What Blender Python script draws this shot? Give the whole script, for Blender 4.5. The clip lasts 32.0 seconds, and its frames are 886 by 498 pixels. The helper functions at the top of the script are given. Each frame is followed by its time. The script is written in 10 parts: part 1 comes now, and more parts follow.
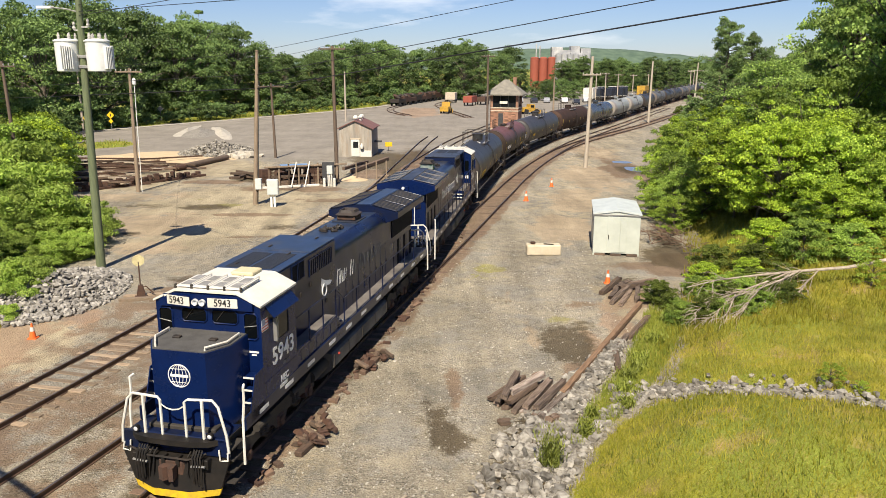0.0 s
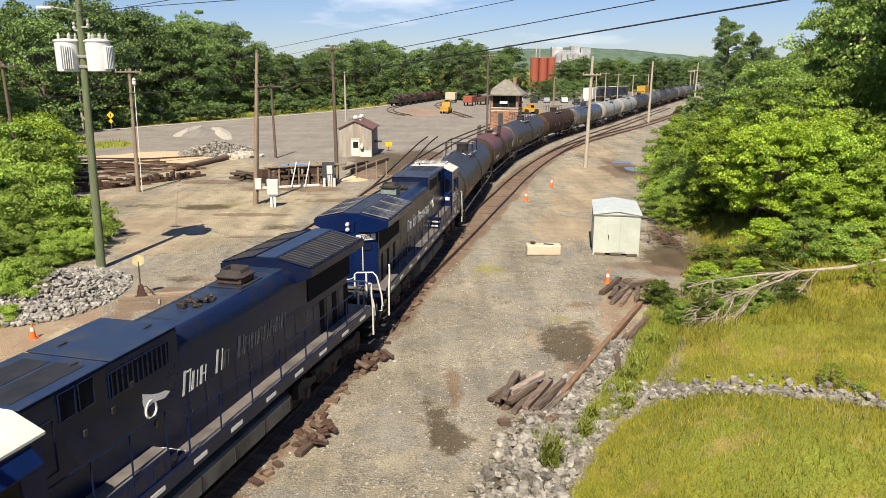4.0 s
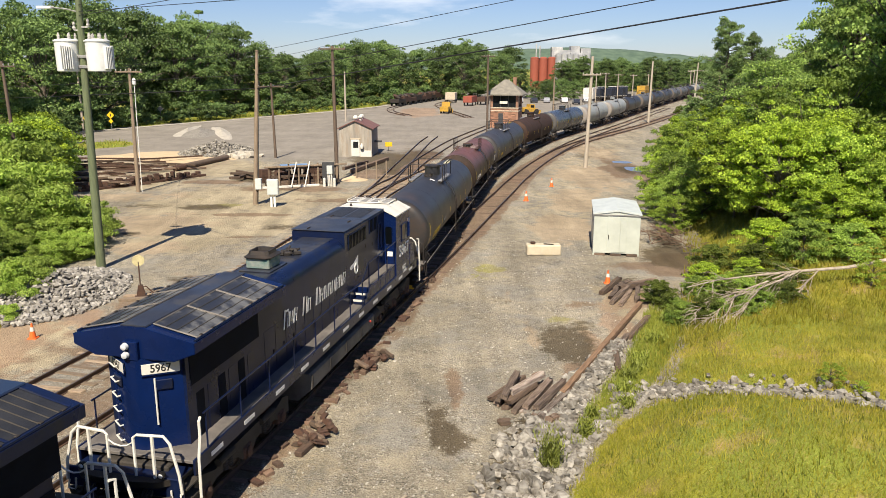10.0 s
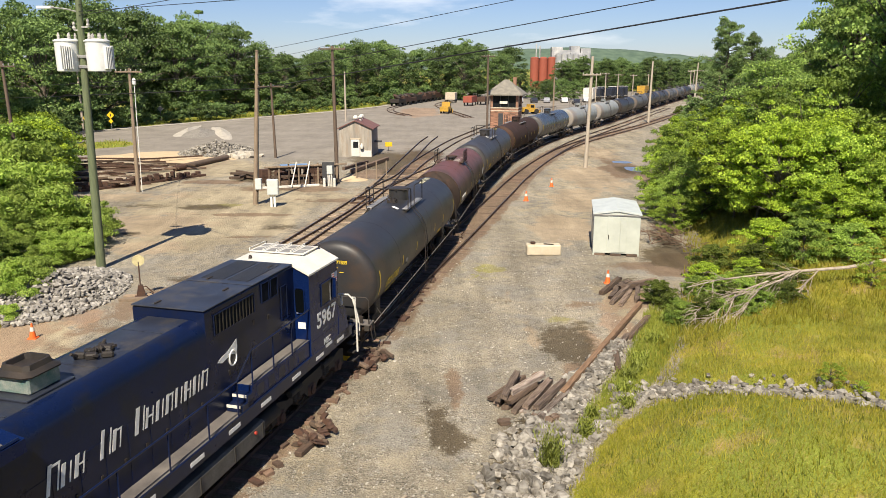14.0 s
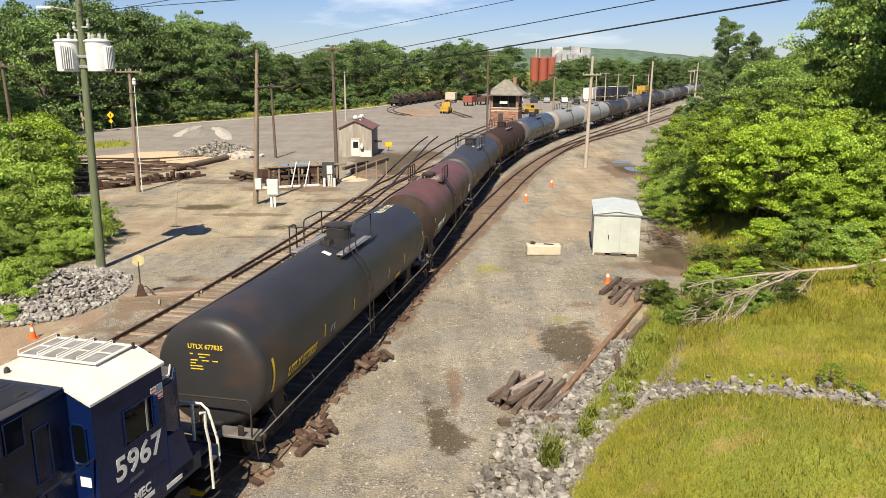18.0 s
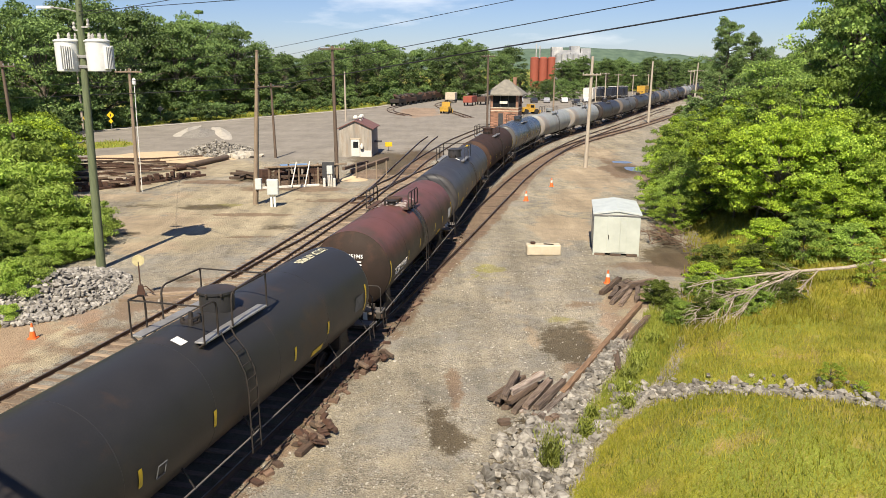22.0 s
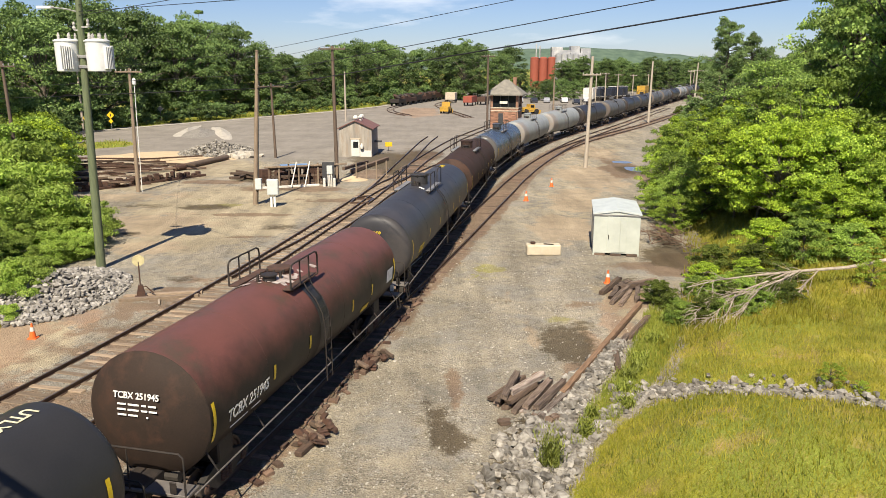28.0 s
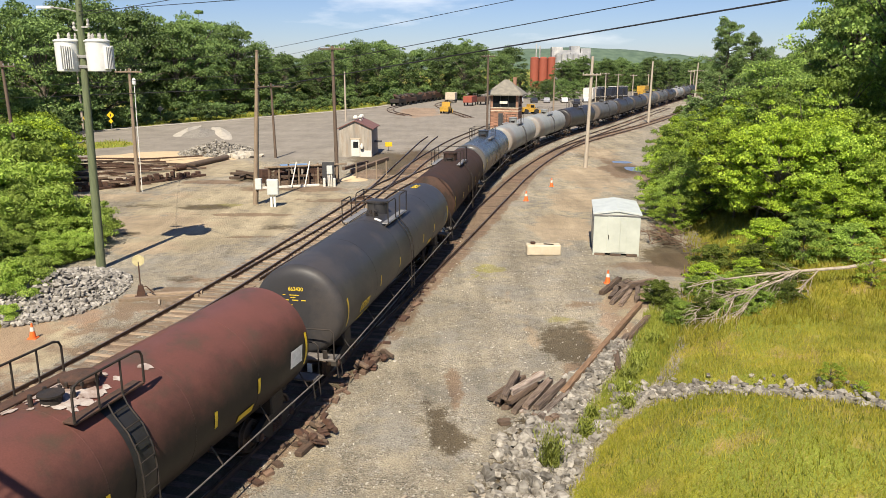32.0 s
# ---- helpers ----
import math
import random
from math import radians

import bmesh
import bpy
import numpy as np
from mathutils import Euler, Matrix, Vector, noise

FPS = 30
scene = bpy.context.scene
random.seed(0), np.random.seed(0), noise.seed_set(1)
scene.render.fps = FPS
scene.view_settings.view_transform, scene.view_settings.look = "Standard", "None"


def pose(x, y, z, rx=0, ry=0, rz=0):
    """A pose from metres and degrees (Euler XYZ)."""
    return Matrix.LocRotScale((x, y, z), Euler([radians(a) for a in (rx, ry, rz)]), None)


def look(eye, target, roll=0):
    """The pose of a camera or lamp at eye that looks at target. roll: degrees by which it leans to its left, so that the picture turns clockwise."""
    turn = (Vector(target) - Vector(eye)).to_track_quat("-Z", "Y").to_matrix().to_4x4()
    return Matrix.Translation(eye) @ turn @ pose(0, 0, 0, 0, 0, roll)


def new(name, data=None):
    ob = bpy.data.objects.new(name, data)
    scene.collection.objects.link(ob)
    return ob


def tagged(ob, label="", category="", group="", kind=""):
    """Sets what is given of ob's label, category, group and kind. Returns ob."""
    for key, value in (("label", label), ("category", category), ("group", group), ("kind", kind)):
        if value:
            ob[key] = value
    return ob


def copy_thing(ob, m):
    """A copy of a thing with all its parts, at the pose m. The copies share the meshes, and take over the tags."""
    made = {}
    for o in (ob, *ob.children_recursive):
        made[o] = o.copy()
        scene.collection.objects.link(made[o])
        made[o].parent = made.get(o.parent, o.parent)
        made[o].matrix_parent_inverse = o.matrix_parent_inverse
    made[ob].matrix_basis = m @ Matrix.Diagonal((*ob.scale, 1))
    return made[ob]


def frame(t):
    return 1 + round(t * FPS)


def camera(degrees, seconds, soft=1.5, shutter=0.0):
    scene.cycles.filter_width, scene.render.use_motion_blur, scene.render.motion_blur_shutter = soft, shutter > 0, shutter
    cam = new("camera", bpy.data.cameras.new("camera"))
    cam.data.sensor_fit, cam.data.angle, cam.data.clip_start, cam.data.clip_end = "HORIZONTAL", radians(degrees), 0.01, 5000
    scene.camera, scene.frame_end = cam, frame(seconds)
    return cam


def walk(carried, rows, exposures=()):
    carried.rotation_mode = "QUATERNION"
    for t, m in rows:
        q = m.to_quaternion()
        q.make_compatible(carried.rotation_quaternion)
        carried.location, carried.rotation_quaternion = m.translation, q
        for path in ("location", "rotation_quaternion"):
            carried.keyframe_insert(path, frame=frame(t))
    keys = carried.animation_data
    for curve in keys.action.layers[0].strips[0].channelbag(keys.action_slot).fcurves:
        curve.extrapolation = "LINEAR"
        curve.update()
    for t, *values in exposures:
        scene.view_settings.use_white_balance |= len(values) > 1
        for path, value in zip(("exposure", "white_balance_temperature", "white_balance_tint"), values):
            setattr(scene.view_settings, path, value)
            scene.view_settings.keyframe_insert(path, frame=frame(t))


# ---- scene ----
cam = camera(60.21, 32.0, soft=0.66)
STAND = pose(0, 0, 10.263, 76.611, 0, 0) @ pose(0, 0, 0, 0, 0, 0.119)
walk(cam, [(0.0, STAND), (32.0, STAND)], exposures=[(0.0, 0.66, 6750, 10), (32.0, 0.66, 6750, 10)])

# ---- world and sun: high afternoon sun from behind the camera, a little to its left ----
SUN_EL, SUN_HEAD = 50.0, 8.5      # elevation, and the heading (degrees right of +y) to which shadows fall
world = bpy.data.worlds.new("world")
scene.world = world
world.use_nodes = True


def build_sky():
    nt = world.node_tree
    nt.nodes.clear()
    out = nt.nodes.new("ShaderNodeOutputWorld")
    bg = nt.nodes.new("ShaderNodeBackground")
    bg.inputs["Strength"].default_value = 0.05
    sky = nt.nodes.new("ShaderNodeTexSky")
    sky.sky_type, sky.sun_disc = "NISHITA", False
    sky.sun_elevation = radians(SUN_EL)
    sky.sun_rotation = radians(180 + SUN_HEAD)
    sky.air_density, sky.dust_density, sky.ozone_density = 1.0, 0.1, 3.0
    # thin fair-weather clouds
    tc = nt.nodes.new("ShaderNodeTexCoord")
    mp = nt.nodes.new("ShaderNodeMapping")
    mp.inputs["Scale"].default_value = (2.2, 2.2, 9.0)
    mp.inputs["Location"].default_value = (0.35, 0.1, 0.28)
    nz = nt.nodes.new("ShaderNodeTexNoise")
    nz.inputs["Scale"].default_value, nz.inputs["Detail"].default_value, nz.inputs["Roughness"].default_value = 1.9, 9, 0.55
    rp = nt.nodes.new("ShaderNodeValToRGB")
    rp.color_ramp.elements[0].position, rp.color_ramp.elements[1].position = 0.57, 0.9
    mix = nt.nodes.new("ShaderNodeMix")
    mix.data_type = "RGBA"
    mix.inputs["B"].default_value = (17.0, 17.0, 17.3, 1)
    nt.links.new(tc.outputs["Generated"], mp.inputs["Vector"])
    nt.links.new(mp.outputs["Vector"], nz.inputs["Vector"])
    nt.links.new(nz.outputs["Fac"], rp.inputs["Fac"])
    nt.links.new(rp.outputs["Color"], mix.inputs["Factor"])
    tint = nt.nodes.new("ShaderNodeMix")
    tint.data_type, tint.blend_type = "RGBA", "MULTIPLY"
    tint.inputs["Factor"].default_value, tint.inputs["B"].default_value = 1.0, (0.87, 0.98, 1.35, 1)
    nt.links.new(sky.outputs["Color"], tint.inputs["A"])
    nt.links.new(tint.outputs["Result"], mix.inputs["A"])
    nt.links.new(mix.outputs["Result"], bg.inputs["Color"])
    nt.links.new(bg.outputs["Background"], out.inputs["Surface"])


build_sky()
sun = new("sun", bpy.data.lights.new("sun", "SUN"))
sun.data.energy, sun.data.angle, sun.data.color = 5.0, radians(0.53), (1.0, 0.91, 0.76)
_h, _e = radians(SUN_HEAD), radians(SUN_EL)
SHADOW = Vector((math.sin(_h) * math.cos(_e), math.cos(_h) * math.cos(_e), -math.sin(_e)))
sun.matrix_world = look((0, 0, 60), Vector((0, 0, 60)) + SHADOW)

# ---- mesh and material tools ----
class Mesh:
    """Collects vertices and faces of one mesh."""

    def __init__(self):
        self.v, self.f = [], []

    def add(self, verts, faces, m=None):
        n = len(self.v)
        self.v += [tuple(m @ Vector(p)) if m else tuple(p) for p in verts]
        self.f += [tuple(n + i for i in f) for f in faces]
        return self

    def box(self, x0, x1, y0, y1, z0, z1, b=0.0, m=None):
        """A box; b chamfers all its edges."""
        if b <= 0:
            p = [(x, y, z) for z in (z0, z1) for y in (y0, y1) for x in (x0, x1)]
            return self.add(p, [(0, 2, 3, 1), (4, 5, 7, 6), (0, 1, 5, 4), (2, 6, 7, 3), (0, 4, 6, 2), (1, 3, 7, 5)], m)
        p, f = [], []
        for sx in (0, 1):
            for sy in (0, 1):
                for sz in (0, 1):
                    x, y, z = (x0, x1)[sx], (y0, y1)[sy], (z0, z1)[sz]
                    ix, iy, iz = (b, -b)[sx], (b, -b)[sy], (b, -b)[sz]
                    p += [(x, y + iy, z + iz), (x + ix, y, z + iz), (x + ix, y + iy, z)]
        def k(sx, sy, sz, a):
            return (sx * 4 + sy * 2 + sz) * 3 + a
        for s in (0, 1):
            for a, ring in ((0, [(s, 0, 0), (s, 1, 0), (s, 1, 1), (s, 0, 1)]), (1, [(0, s, 0), (0, s, 1), (1, s, 1), (1, s, 0)]), (2, [(0, 0, s), (1, 0, s), (1, 1, s), (0, 1, s)])):
                q = [k(*c, a) for c in ring]
                f.append(tuple(q if s else q[::-1]))
            for u in (0, 1):
                e = [((0, s, u), (1, s, u), 1, 2), ((s, 0, u), (s, 1, u), 0, 2), ((s, u, 0), (s, u, 1), 0, 1)]
                for c0, c1, a, d in e:
                    f.append((k(*c0, a), k(*c1, a), k(*c1, d), k(*c0, d)))
        for sx in (0, 1):
            for sy in (0, 1):
                for sz in (0, 1):
                    f.append(tuple(k(sx, sy, sz, a) for a in range(3)))
        return self.add(p, f, m)

    def rod(self, p0, p1, r0, r1=None, n=8, caps=True):
        """A tapered round bar from p0 to p1."""
        p0, p1 = Vector(p0), Vector(p1)
        r1 = r0 if r1 is None else r1
        z = (p1 - p0).normalized()
        x = z.orthogonal().normalized()
        y = z.cross(x)
        ring = [(math.cos(2 * math.pi * i / n), math.sin(2 * math.pi * i / n)) for i in range(n)]
        vs = [p0 + (x * a + y * c) * r0 for a, c in ring] + [p1 + (x * a + y * c) * r1 for a, c in ring]
        fs = [(i, (i + 1) % n, n + (i + 1) % n, n + i) for i in range(n)]
        if caps:
            fs += [tuple(range(n))[::-1], tuple(range(n, 2 * n))]
        return self.add(vs, fs)

    def pipe(self, pts, r, n=6):
        """A bent bar along the points."""
        pts = [Vector(p) for p in pts]
        vs, fs = [], []
        x = None
        for i, p in enumerate(pts):
            d = (pts[min(i + 1, len(pts) - 1)] - pts[max(i - 1, 0)]).normalized()
            x = d.orthogonal().normalized() if x is None else (x - d * x.dot(d)).normalized()
            y = d.cross(x)
            vs += [p + (x * math.cos(2 * math.pi * k / n) + y * math.sin(2 * math.pi * k / n)) * r for k in range(n)]
            if i:
                o = (i - 1) * n
                fs += [(o + k, o + (k + 1) % n, o + n + (k + 1) % n, o + n + k) for k in range(n)]
        fs += [tuple(range(n))[::-1], tuple(range(len(vs) - n, len(vs)))]
        return self.add(vs, fs)

    def prism(self, outline, a0, a1, axis="x"):
        """An outline of two coordinates swept along one axis."""
        n = len(outline)
        put = {"x": lambda a, u, w: (a, u, w), "y": lambda a, u, w: (u, a, w), "z": lambda a, u, w: (u, w, a)}[axis]
        vs = [put(a0, u, w) for u, w in outline] + [put(a1, u, w) for u, w in outline]
        fs = [(i, (i + 1) % n, n + (i + 1) % n, n + i) for i in range(n)]
        return self.add(vs, fs + [tuple(range(n))[::-1], tuple(range(n, 2 * n))])

    def lathe(self, prof, n=24, axis="x", at=(0, 0, 0), closed=False):
        """Rings (a, r) round an axis."""
        vs, fs = [], []
        for a, r in prof:
            for k in range(n):
                c, s = math.cos(2 * math.pi * k / n) * r, math.sin(2 * math.pi * k / n) * r
                q = {"x": (a, c, s), "y": (c, a, s), "z": (c, s, a)}[axis]
                vs.append((q[0] + at[0], q[1] + at[1], q[2] + at[2]))
        for i in range(len(prof) - 1):
            o = i * n
            fs += [(o + k, o + (k + 1) % n, o + n + (k + 1) % n, o + n + k) for k in range(n)]
        fs += [tuple(range(n))[::-1], tuple(range(len(vs) - n, len(vs)))]
        return self.add(vs, fs)

    def done(self, name, mat, smooth=True, angle=35):
        me = bpy.data.meshes.new(name)
        me.from_pydata(self.v, [], self.f)
        if mat:
            me.materials.append(mat)
        bm = bmesh.new()
        bm.from_mesh(me)
        bmesh.ops.recalc_face_normals(bm, faces=bm.faces)
        bm.to_mesh(me)
        bm.free()
        if smooth:
            me.polygons.foreach_set("use_smooth", [True] * len(me.polygons))
            me.set_sharp_from_angle(angle=radians(angle))
        me.update()
        return me


def part(name, mesh, material, parent, label="", at=None):
    """Links a Mesh (or mesh data) as one object under a thing or under a part."""
    me = mesh.done(name, material) if isinstance(mesh, Mesh) else mesh
    ob = new(name, me)
    ob.parent = parent
    if at is not None:
        ob.matrix_basis = at
    if label:
        ob["label"] = label
    return ob


def thing(name, m, label, category, group="", kind="", mesh=None, material=None):
    """A top-level thing: an Empty at its base, or a mesh of its own."""
    me = mesh.done(name, material) if isinstance(mesh, Mesh) else mesh
    ob = new(name, me)
    if me is None:
        ob.empty_display_size = 0.3
    ob.matrix_basis = m
    return tagged(ob, label, category, group, kind)


def quads(name, q, mat):
    """A mesh of separate four-cornered faces, from an array (n, 4, 3)."""
    n = len(q)
    me = bpy.data.meshes.new(name)
    me.vertices.add(4 * n)
    me.vertices.foreach_set("co", np.asarray(q, dtype=np.float32).ravel())
    me.loops.add(4 * n)
    me.loops.foreach_set("vertex_index", np.arange(4 * n, dtype=np.int32))
    me.polygons.add(n)
    me.polygons.foreach_set("loop_start", np.arange(0, 4 * n, 4, dtype=np.int32))
    me.materials.append(mat)
    me.update(calc_edges=True)
    me.validate()
    return me


def material(name, base, rough=0.7, metal=0.0, second=None, scale=4.0, fine=60.0, bump=0.15, contrast=0.5, island=False, obj=False, third=None, third_scale=0.6, spec=None, stretch=None):
    """A surface with two scales of variation: large patches from base to second, fine grain, relief."""
    mt = bpy.data.materials.new(name)
    mt.use_nodes = True
    nt = mt.node_tree
    bs = nt.nodes["Principled BSDF"]
    L = nt.links.new
    second = second or tuple(c * 0.72 for c in base)
    tc = nt.nodes.new("ShaderNodeTexCoord")
    vec = tc.outputs["Object"]
    if stretch:
        mp = nt.nodes.new("ShaderNodeMapping")
        mp.inputs["Scale"].default_value = stretch
        L(vec, mp.inputs["Vector"])
        vec = mp.outputs["Vector"]
    def noise_node(s, detail=5, r=0.6):
        n = nt.nodes.new("ShaderNodeTexNoise")
        n.inputs["Scale"].default_value, n.inputs["Detail"].default_value, n.inputs["Roughness"].default_value = s, detail, r
        L(vec, n.inputs["Vector"])
        return n
    def ramp(src, lo, hi):
        r = nt.nodes.new("ShaderNodeMapRange")
        r.inputs["From Min"].default_value, r.inputs["From Max"].default_value = lo, hi
        L(src, r.inputs["Value"])
        return r.outputs["Result"]
    def mix(f, a, b, mode="MIX"):
        m = nt.nodes.new("ShaderNodeMix")
        m.data_type, m.blend_type = "RGBA", mode
        for key, val in (("Factor", f), ("A", a), ("B", b)):
            if isinstance(val, tuple):
                m.inputs[key].default_value = (*val, 1) if len(val) == 3 else val
            elif isinstance(val, (int, float)):
                m.inputs[key].default_value = val
            else:
                L(val, m.inputs[key])
        return m.outputs["Result"]
    big, small = noise_node(scale), noise_node(fine, 3)
    col = mix(ramp(big.outputs["Fac"], 0.35, 0.65), tuple(base), tuple(second))
    if third:
        col = mix(ramp(noise_node(third_scale, 6, 0.65).outputs["Fac"], 0.5, 0.62), col, tuple(third))
    grain = nt.nodes.new("ShaderNodeMapRange")
    grain.inputs["To Min"].default_value, grain.inputs["To Max"].default_value = 1 - contrast, 1 + contrast
    L(small.outputs["Fac"], grain.inputs["Value"])
    col = mix(1.0, col, grain.outputs["Result"], "MULTIPLY")
    if island or obj:
        src = nt.nodes.new("ShaderNodeNewGeometry").outputs["Random Per Island"] if island else nt.nodes.new("ShaderNodeObjectInfo").outputs["Random"]
        rr = nt.nodes.new("ShaderNodeMapRange")
        rr.inputs["To Min"].default_value, rr.inputs["To Max"].default_value = 0.5, 1.4
        L(src, rr.inputs["Value"])
        col = mix(1.0, col, rr.outputs["Result"], "MULTIPLY")
    L(col, bs.inputs["Base Color"])
    bs.inputs["Metallic"].default_value = metal
    rg = nt.nodes.new("ShaderNodeMapRange")
    rg.inputs["To Min"].default_value, rg.inputs["To Max"].default_value = max(0.04, rough - 0.13), min(1.0, rough + 0.13)
    L(big.outputs["Fac"], rg.inputs["Value"])
    L(rg.outputs["Result"], bs.inputs["Roughness"])
    if spec is not None:
        bs.inputs["Specular IOR Level"].default_value = spec
    if bump:
        bp = nt.nodes.new("ShaderNodeBump")
        bp.inputs["Strength"].default_value, bp.inputs["Distance"].default_value = bump, 0.02
        L(small.outputs["Fac"], bp.inputs["Height"])
        L(bp.outputs["Normal"], bs.inputs["Normal"])
    return mt


def leaf_material(name, base, second, trans=0.35, scale=0.6, single=0.55):
    mt = bpy.data.materials.new(name)
    mt.use_nodes = True
    nt = mt.node_tree
    L = nt.links.new
    bs = nt.nodes["Principled BSDF"]
    out = nt.nodes["Material Output"]
    geo = nt.nodes.new("ShaderNodeNewGeometry")
    info = nt.nodes.new("ShaderNodeObjectInfo")
    tc = nt.nodes.new("ShaderNodeTexCoord")
    nz = nt.nodes.new("ShaderNodeTexNoise")
    nz.inputs["Scale"].default_value, nz.inputs["Detail"].default_value = scale, 3
    L(tc.outputs["Object"], nz.inputs["Vector"])
    add = nt.nodes.new("ShaderNodeMath")
    add.operation = "MULTIPLY_ADD"
    L(geo.outputs["Random Per Island"], add.inputs[0])
    add.inputs[1].default_value = single
    L(nz.outputs["Fac"], add.inputs[2])
    rg = nt.nodes.new("ShaderNodeMapRange")
    rg.inputs["From Min"].default_value, rg.inputs["From Max"].default_value = 0.3, 0.6 + single
    L(add.outputs[0], rg.inputs["Value"])
    mx = nt.nodes.new("ShaderNodeMix")
    mx.data_type = "RGBA"
    mx.inputs["A"].default_value, mx.inputs["B"].default_value = (*base, 1), (*second, 1)
    L(rg.outputs["Result"], mx.inputs["Factor"])
    tone = nt.nodes.new("ShaderNodeMapRange")
    tone.inputs["To Min"].default_value, tone.inputs["To Max"].default_value = 0.66, 1.36
    L(info.outputs["Random"], tone.inputs["Value"])
    mu = nt.nodes.new("ShaderNodeMix")
    mu.data_type, mu.blend_type = "RGBA", "MULTIPLY"
    mu.inputs["Factor"].default_value = 1.0
    L(mx.outputs["Result"], mu.inputs["A"])
    L(tone.outputs["Result"], mu.inputs["B"])
    L(mu.outputs["Result"], bs.inputs["Base Color"])
    bs.inputs["Roughness"].default_value = 0.55
    bs.inputs["Specular IOR Level"].default_value = 0.3
    tr = nt.nodes.new("ShaderNodeBsdfTranslucent")
    L(mu.outputs["Result"], tr.inputs["Color"])
    ms = nt.nodes.new("ShaderNodeMixShader")
    ms.inputs["Fac"].default_value = trans
    L(bs.outputs["BSDF"], ms.inputs[1])
    L(tr.outputs["BSDF"], ms.inputs[2])
    L(ms.outputs["Shader"], out.inputs["Surface"])
    return mt


def glass(name, tint=(0.012, 0.014, 0.018), rough=0.06, spec=0.4):
    mt = bpy.data.materials.new(name)
    mt.use_nodes = True
    bs = mt.node_tree.nodes["Principled BSDF"]
    bs.inputs["Base Color"].default_value = (*tint, 1)
    bs.inputs["Roughness"].default_value = rough
    bs.inputs["Specular IOR Level"].default_value = spec
    return mt


def writing(text, size, mat, parent, m, name="lettering", squeeze=1.0, bold=0.0):
    """Flat lettering, centred at the pose m, facing its z."""
    cu = bpy.data.curves.new(name, "FONT")
    cu.body, cu.size, cu.align_x, cu.align_y, cu.extrude, cu.offset = text, size, "CENTER", "CENTER", 0.002, bold
    tmp = bpy.data.objects.new(name, cu)
    me = bpy.data.meshes.new_from_object(tmp)
    bpy.data.objects.remove(tmp)
    bpy.data.curves.remove(cu)
    me.materials.clear()
    me.materials.append(mat)
    me.transform(Matrix.Diagonal((squeeze, 1, 1, 1)))
    return part(name, me, None, parent, "", m)


SIDE_L = Matrix(((-1, 0, 0, 0), (0, 0, 1, 0), (0, 1, 0, 0), (0, 0, 0, 1)))      # lettering on a +y side
SIDE_R = Matrix(((1, 0, 0, 0), (0, 0, -1, 0), (0, 1, 0, 0), (0, 0, 0, 1)))      # on a -y side
END_F = Matrix(((0, 0, 1, 0), (1, 0, 0, 0), (0, 1, 0, 0), (0, 0, 0, 1)))        # on a +x end
END_B = Matrix(((0, 0, -1, 0), (-1, 0, 0, 0), (0, 1, 0, 0), (0, 0, 0, 1)))      # on a -x end


def place(x, y, z):
    return Matrix.Translation((x, y, z))

# ---- the line of the main track, and the lie of the land ----
S_STEP = 0.5
S_ALL = np.arange(-60.0, 520.0, S_STEP)


def main_line():
    bend = np.interp(S_ALL, [-10, 10, 30, 50, 75, 100, 125, 150], [0.147, -0.411, -0.106, 0.369, 0.468, 0.39, -0.19, 0.019]) / 100
    bend[S_ALL < -10] = 0.0
    i0 = int(np.argmin(abs(S_ALL)))
    psi = np.cumsum(bend) * S_STEP
    psi += radians(13.295) - psi[i0]
    x, y = np.cumsum(np.sin(psi)) * S_STEP, np.cumsum(np.cos(psi)) * S_STEP
    x -= np.where(S_ALL < -4, 0.22 + 0.044 * (-4 - S_ALL), 0.0022 * np.maximum(0.0, 6 - S_ALL) ** 2)
    return x - x[i0] - 5.82, y - y[i0] + 19.87, psi


LINE_X, LINE_Y, LINE_PSI = main_line()


def on_line(s, d=0.0):
    """Place and heading at chainage s of the main track, d metres to its right."""
    x, y, p = (float(np.interp(s, S_ALL, a)) for a in (LINE_X, LINE_Y, LINE_PSI))
    return x + d * math.cos(p), y - d * math.sin(p), p


GROUND = -0.18
TOE_R = ([-60, 8, 16.5, 20.5, 24.0, 27, 36, 45, 60, 84, 110, 136, 215, 330], [0.5, 1.6, 3.4, 5.0, 6.6, 7.9, 11.6, 14.6, 17.5, 23.0, 29.5, 37.5, 78, 140])
TOE_L = ([-60, 14, 27, 31, 36, 41, 50, 58, 80, 100, 130, 400], [-20, -19, -17.6, -17.4, -18.6, -21.5, -26, -30, -44, -58, -75, -190])


def ease(a, b, v):
    t = min(1.0, max(0.0, (v - a) / (b - a)))
    return t * t * (3 - 2 * t)


def swale(x):
    """The stony ditch across the near slope: its y at a given x."""
    return float(np.interp(x, [4.5, 6.7, 8.2, 9.6, 10.8, 12.5, 16, 22], [23.1, 23.2, 22.9, 21.9, 21.0, 20.1, 18.9, 17.5]))


def mound_edge(x):
    """The upper edge (in y) of the grassy mound for its low left end."""
    return float(np.interp(x, [2.2, 3.1, 4.2, 5.0, 6.3, 7.2], [14.0, 17.1, 19.4, 20.8, 22.2, 22.9]))


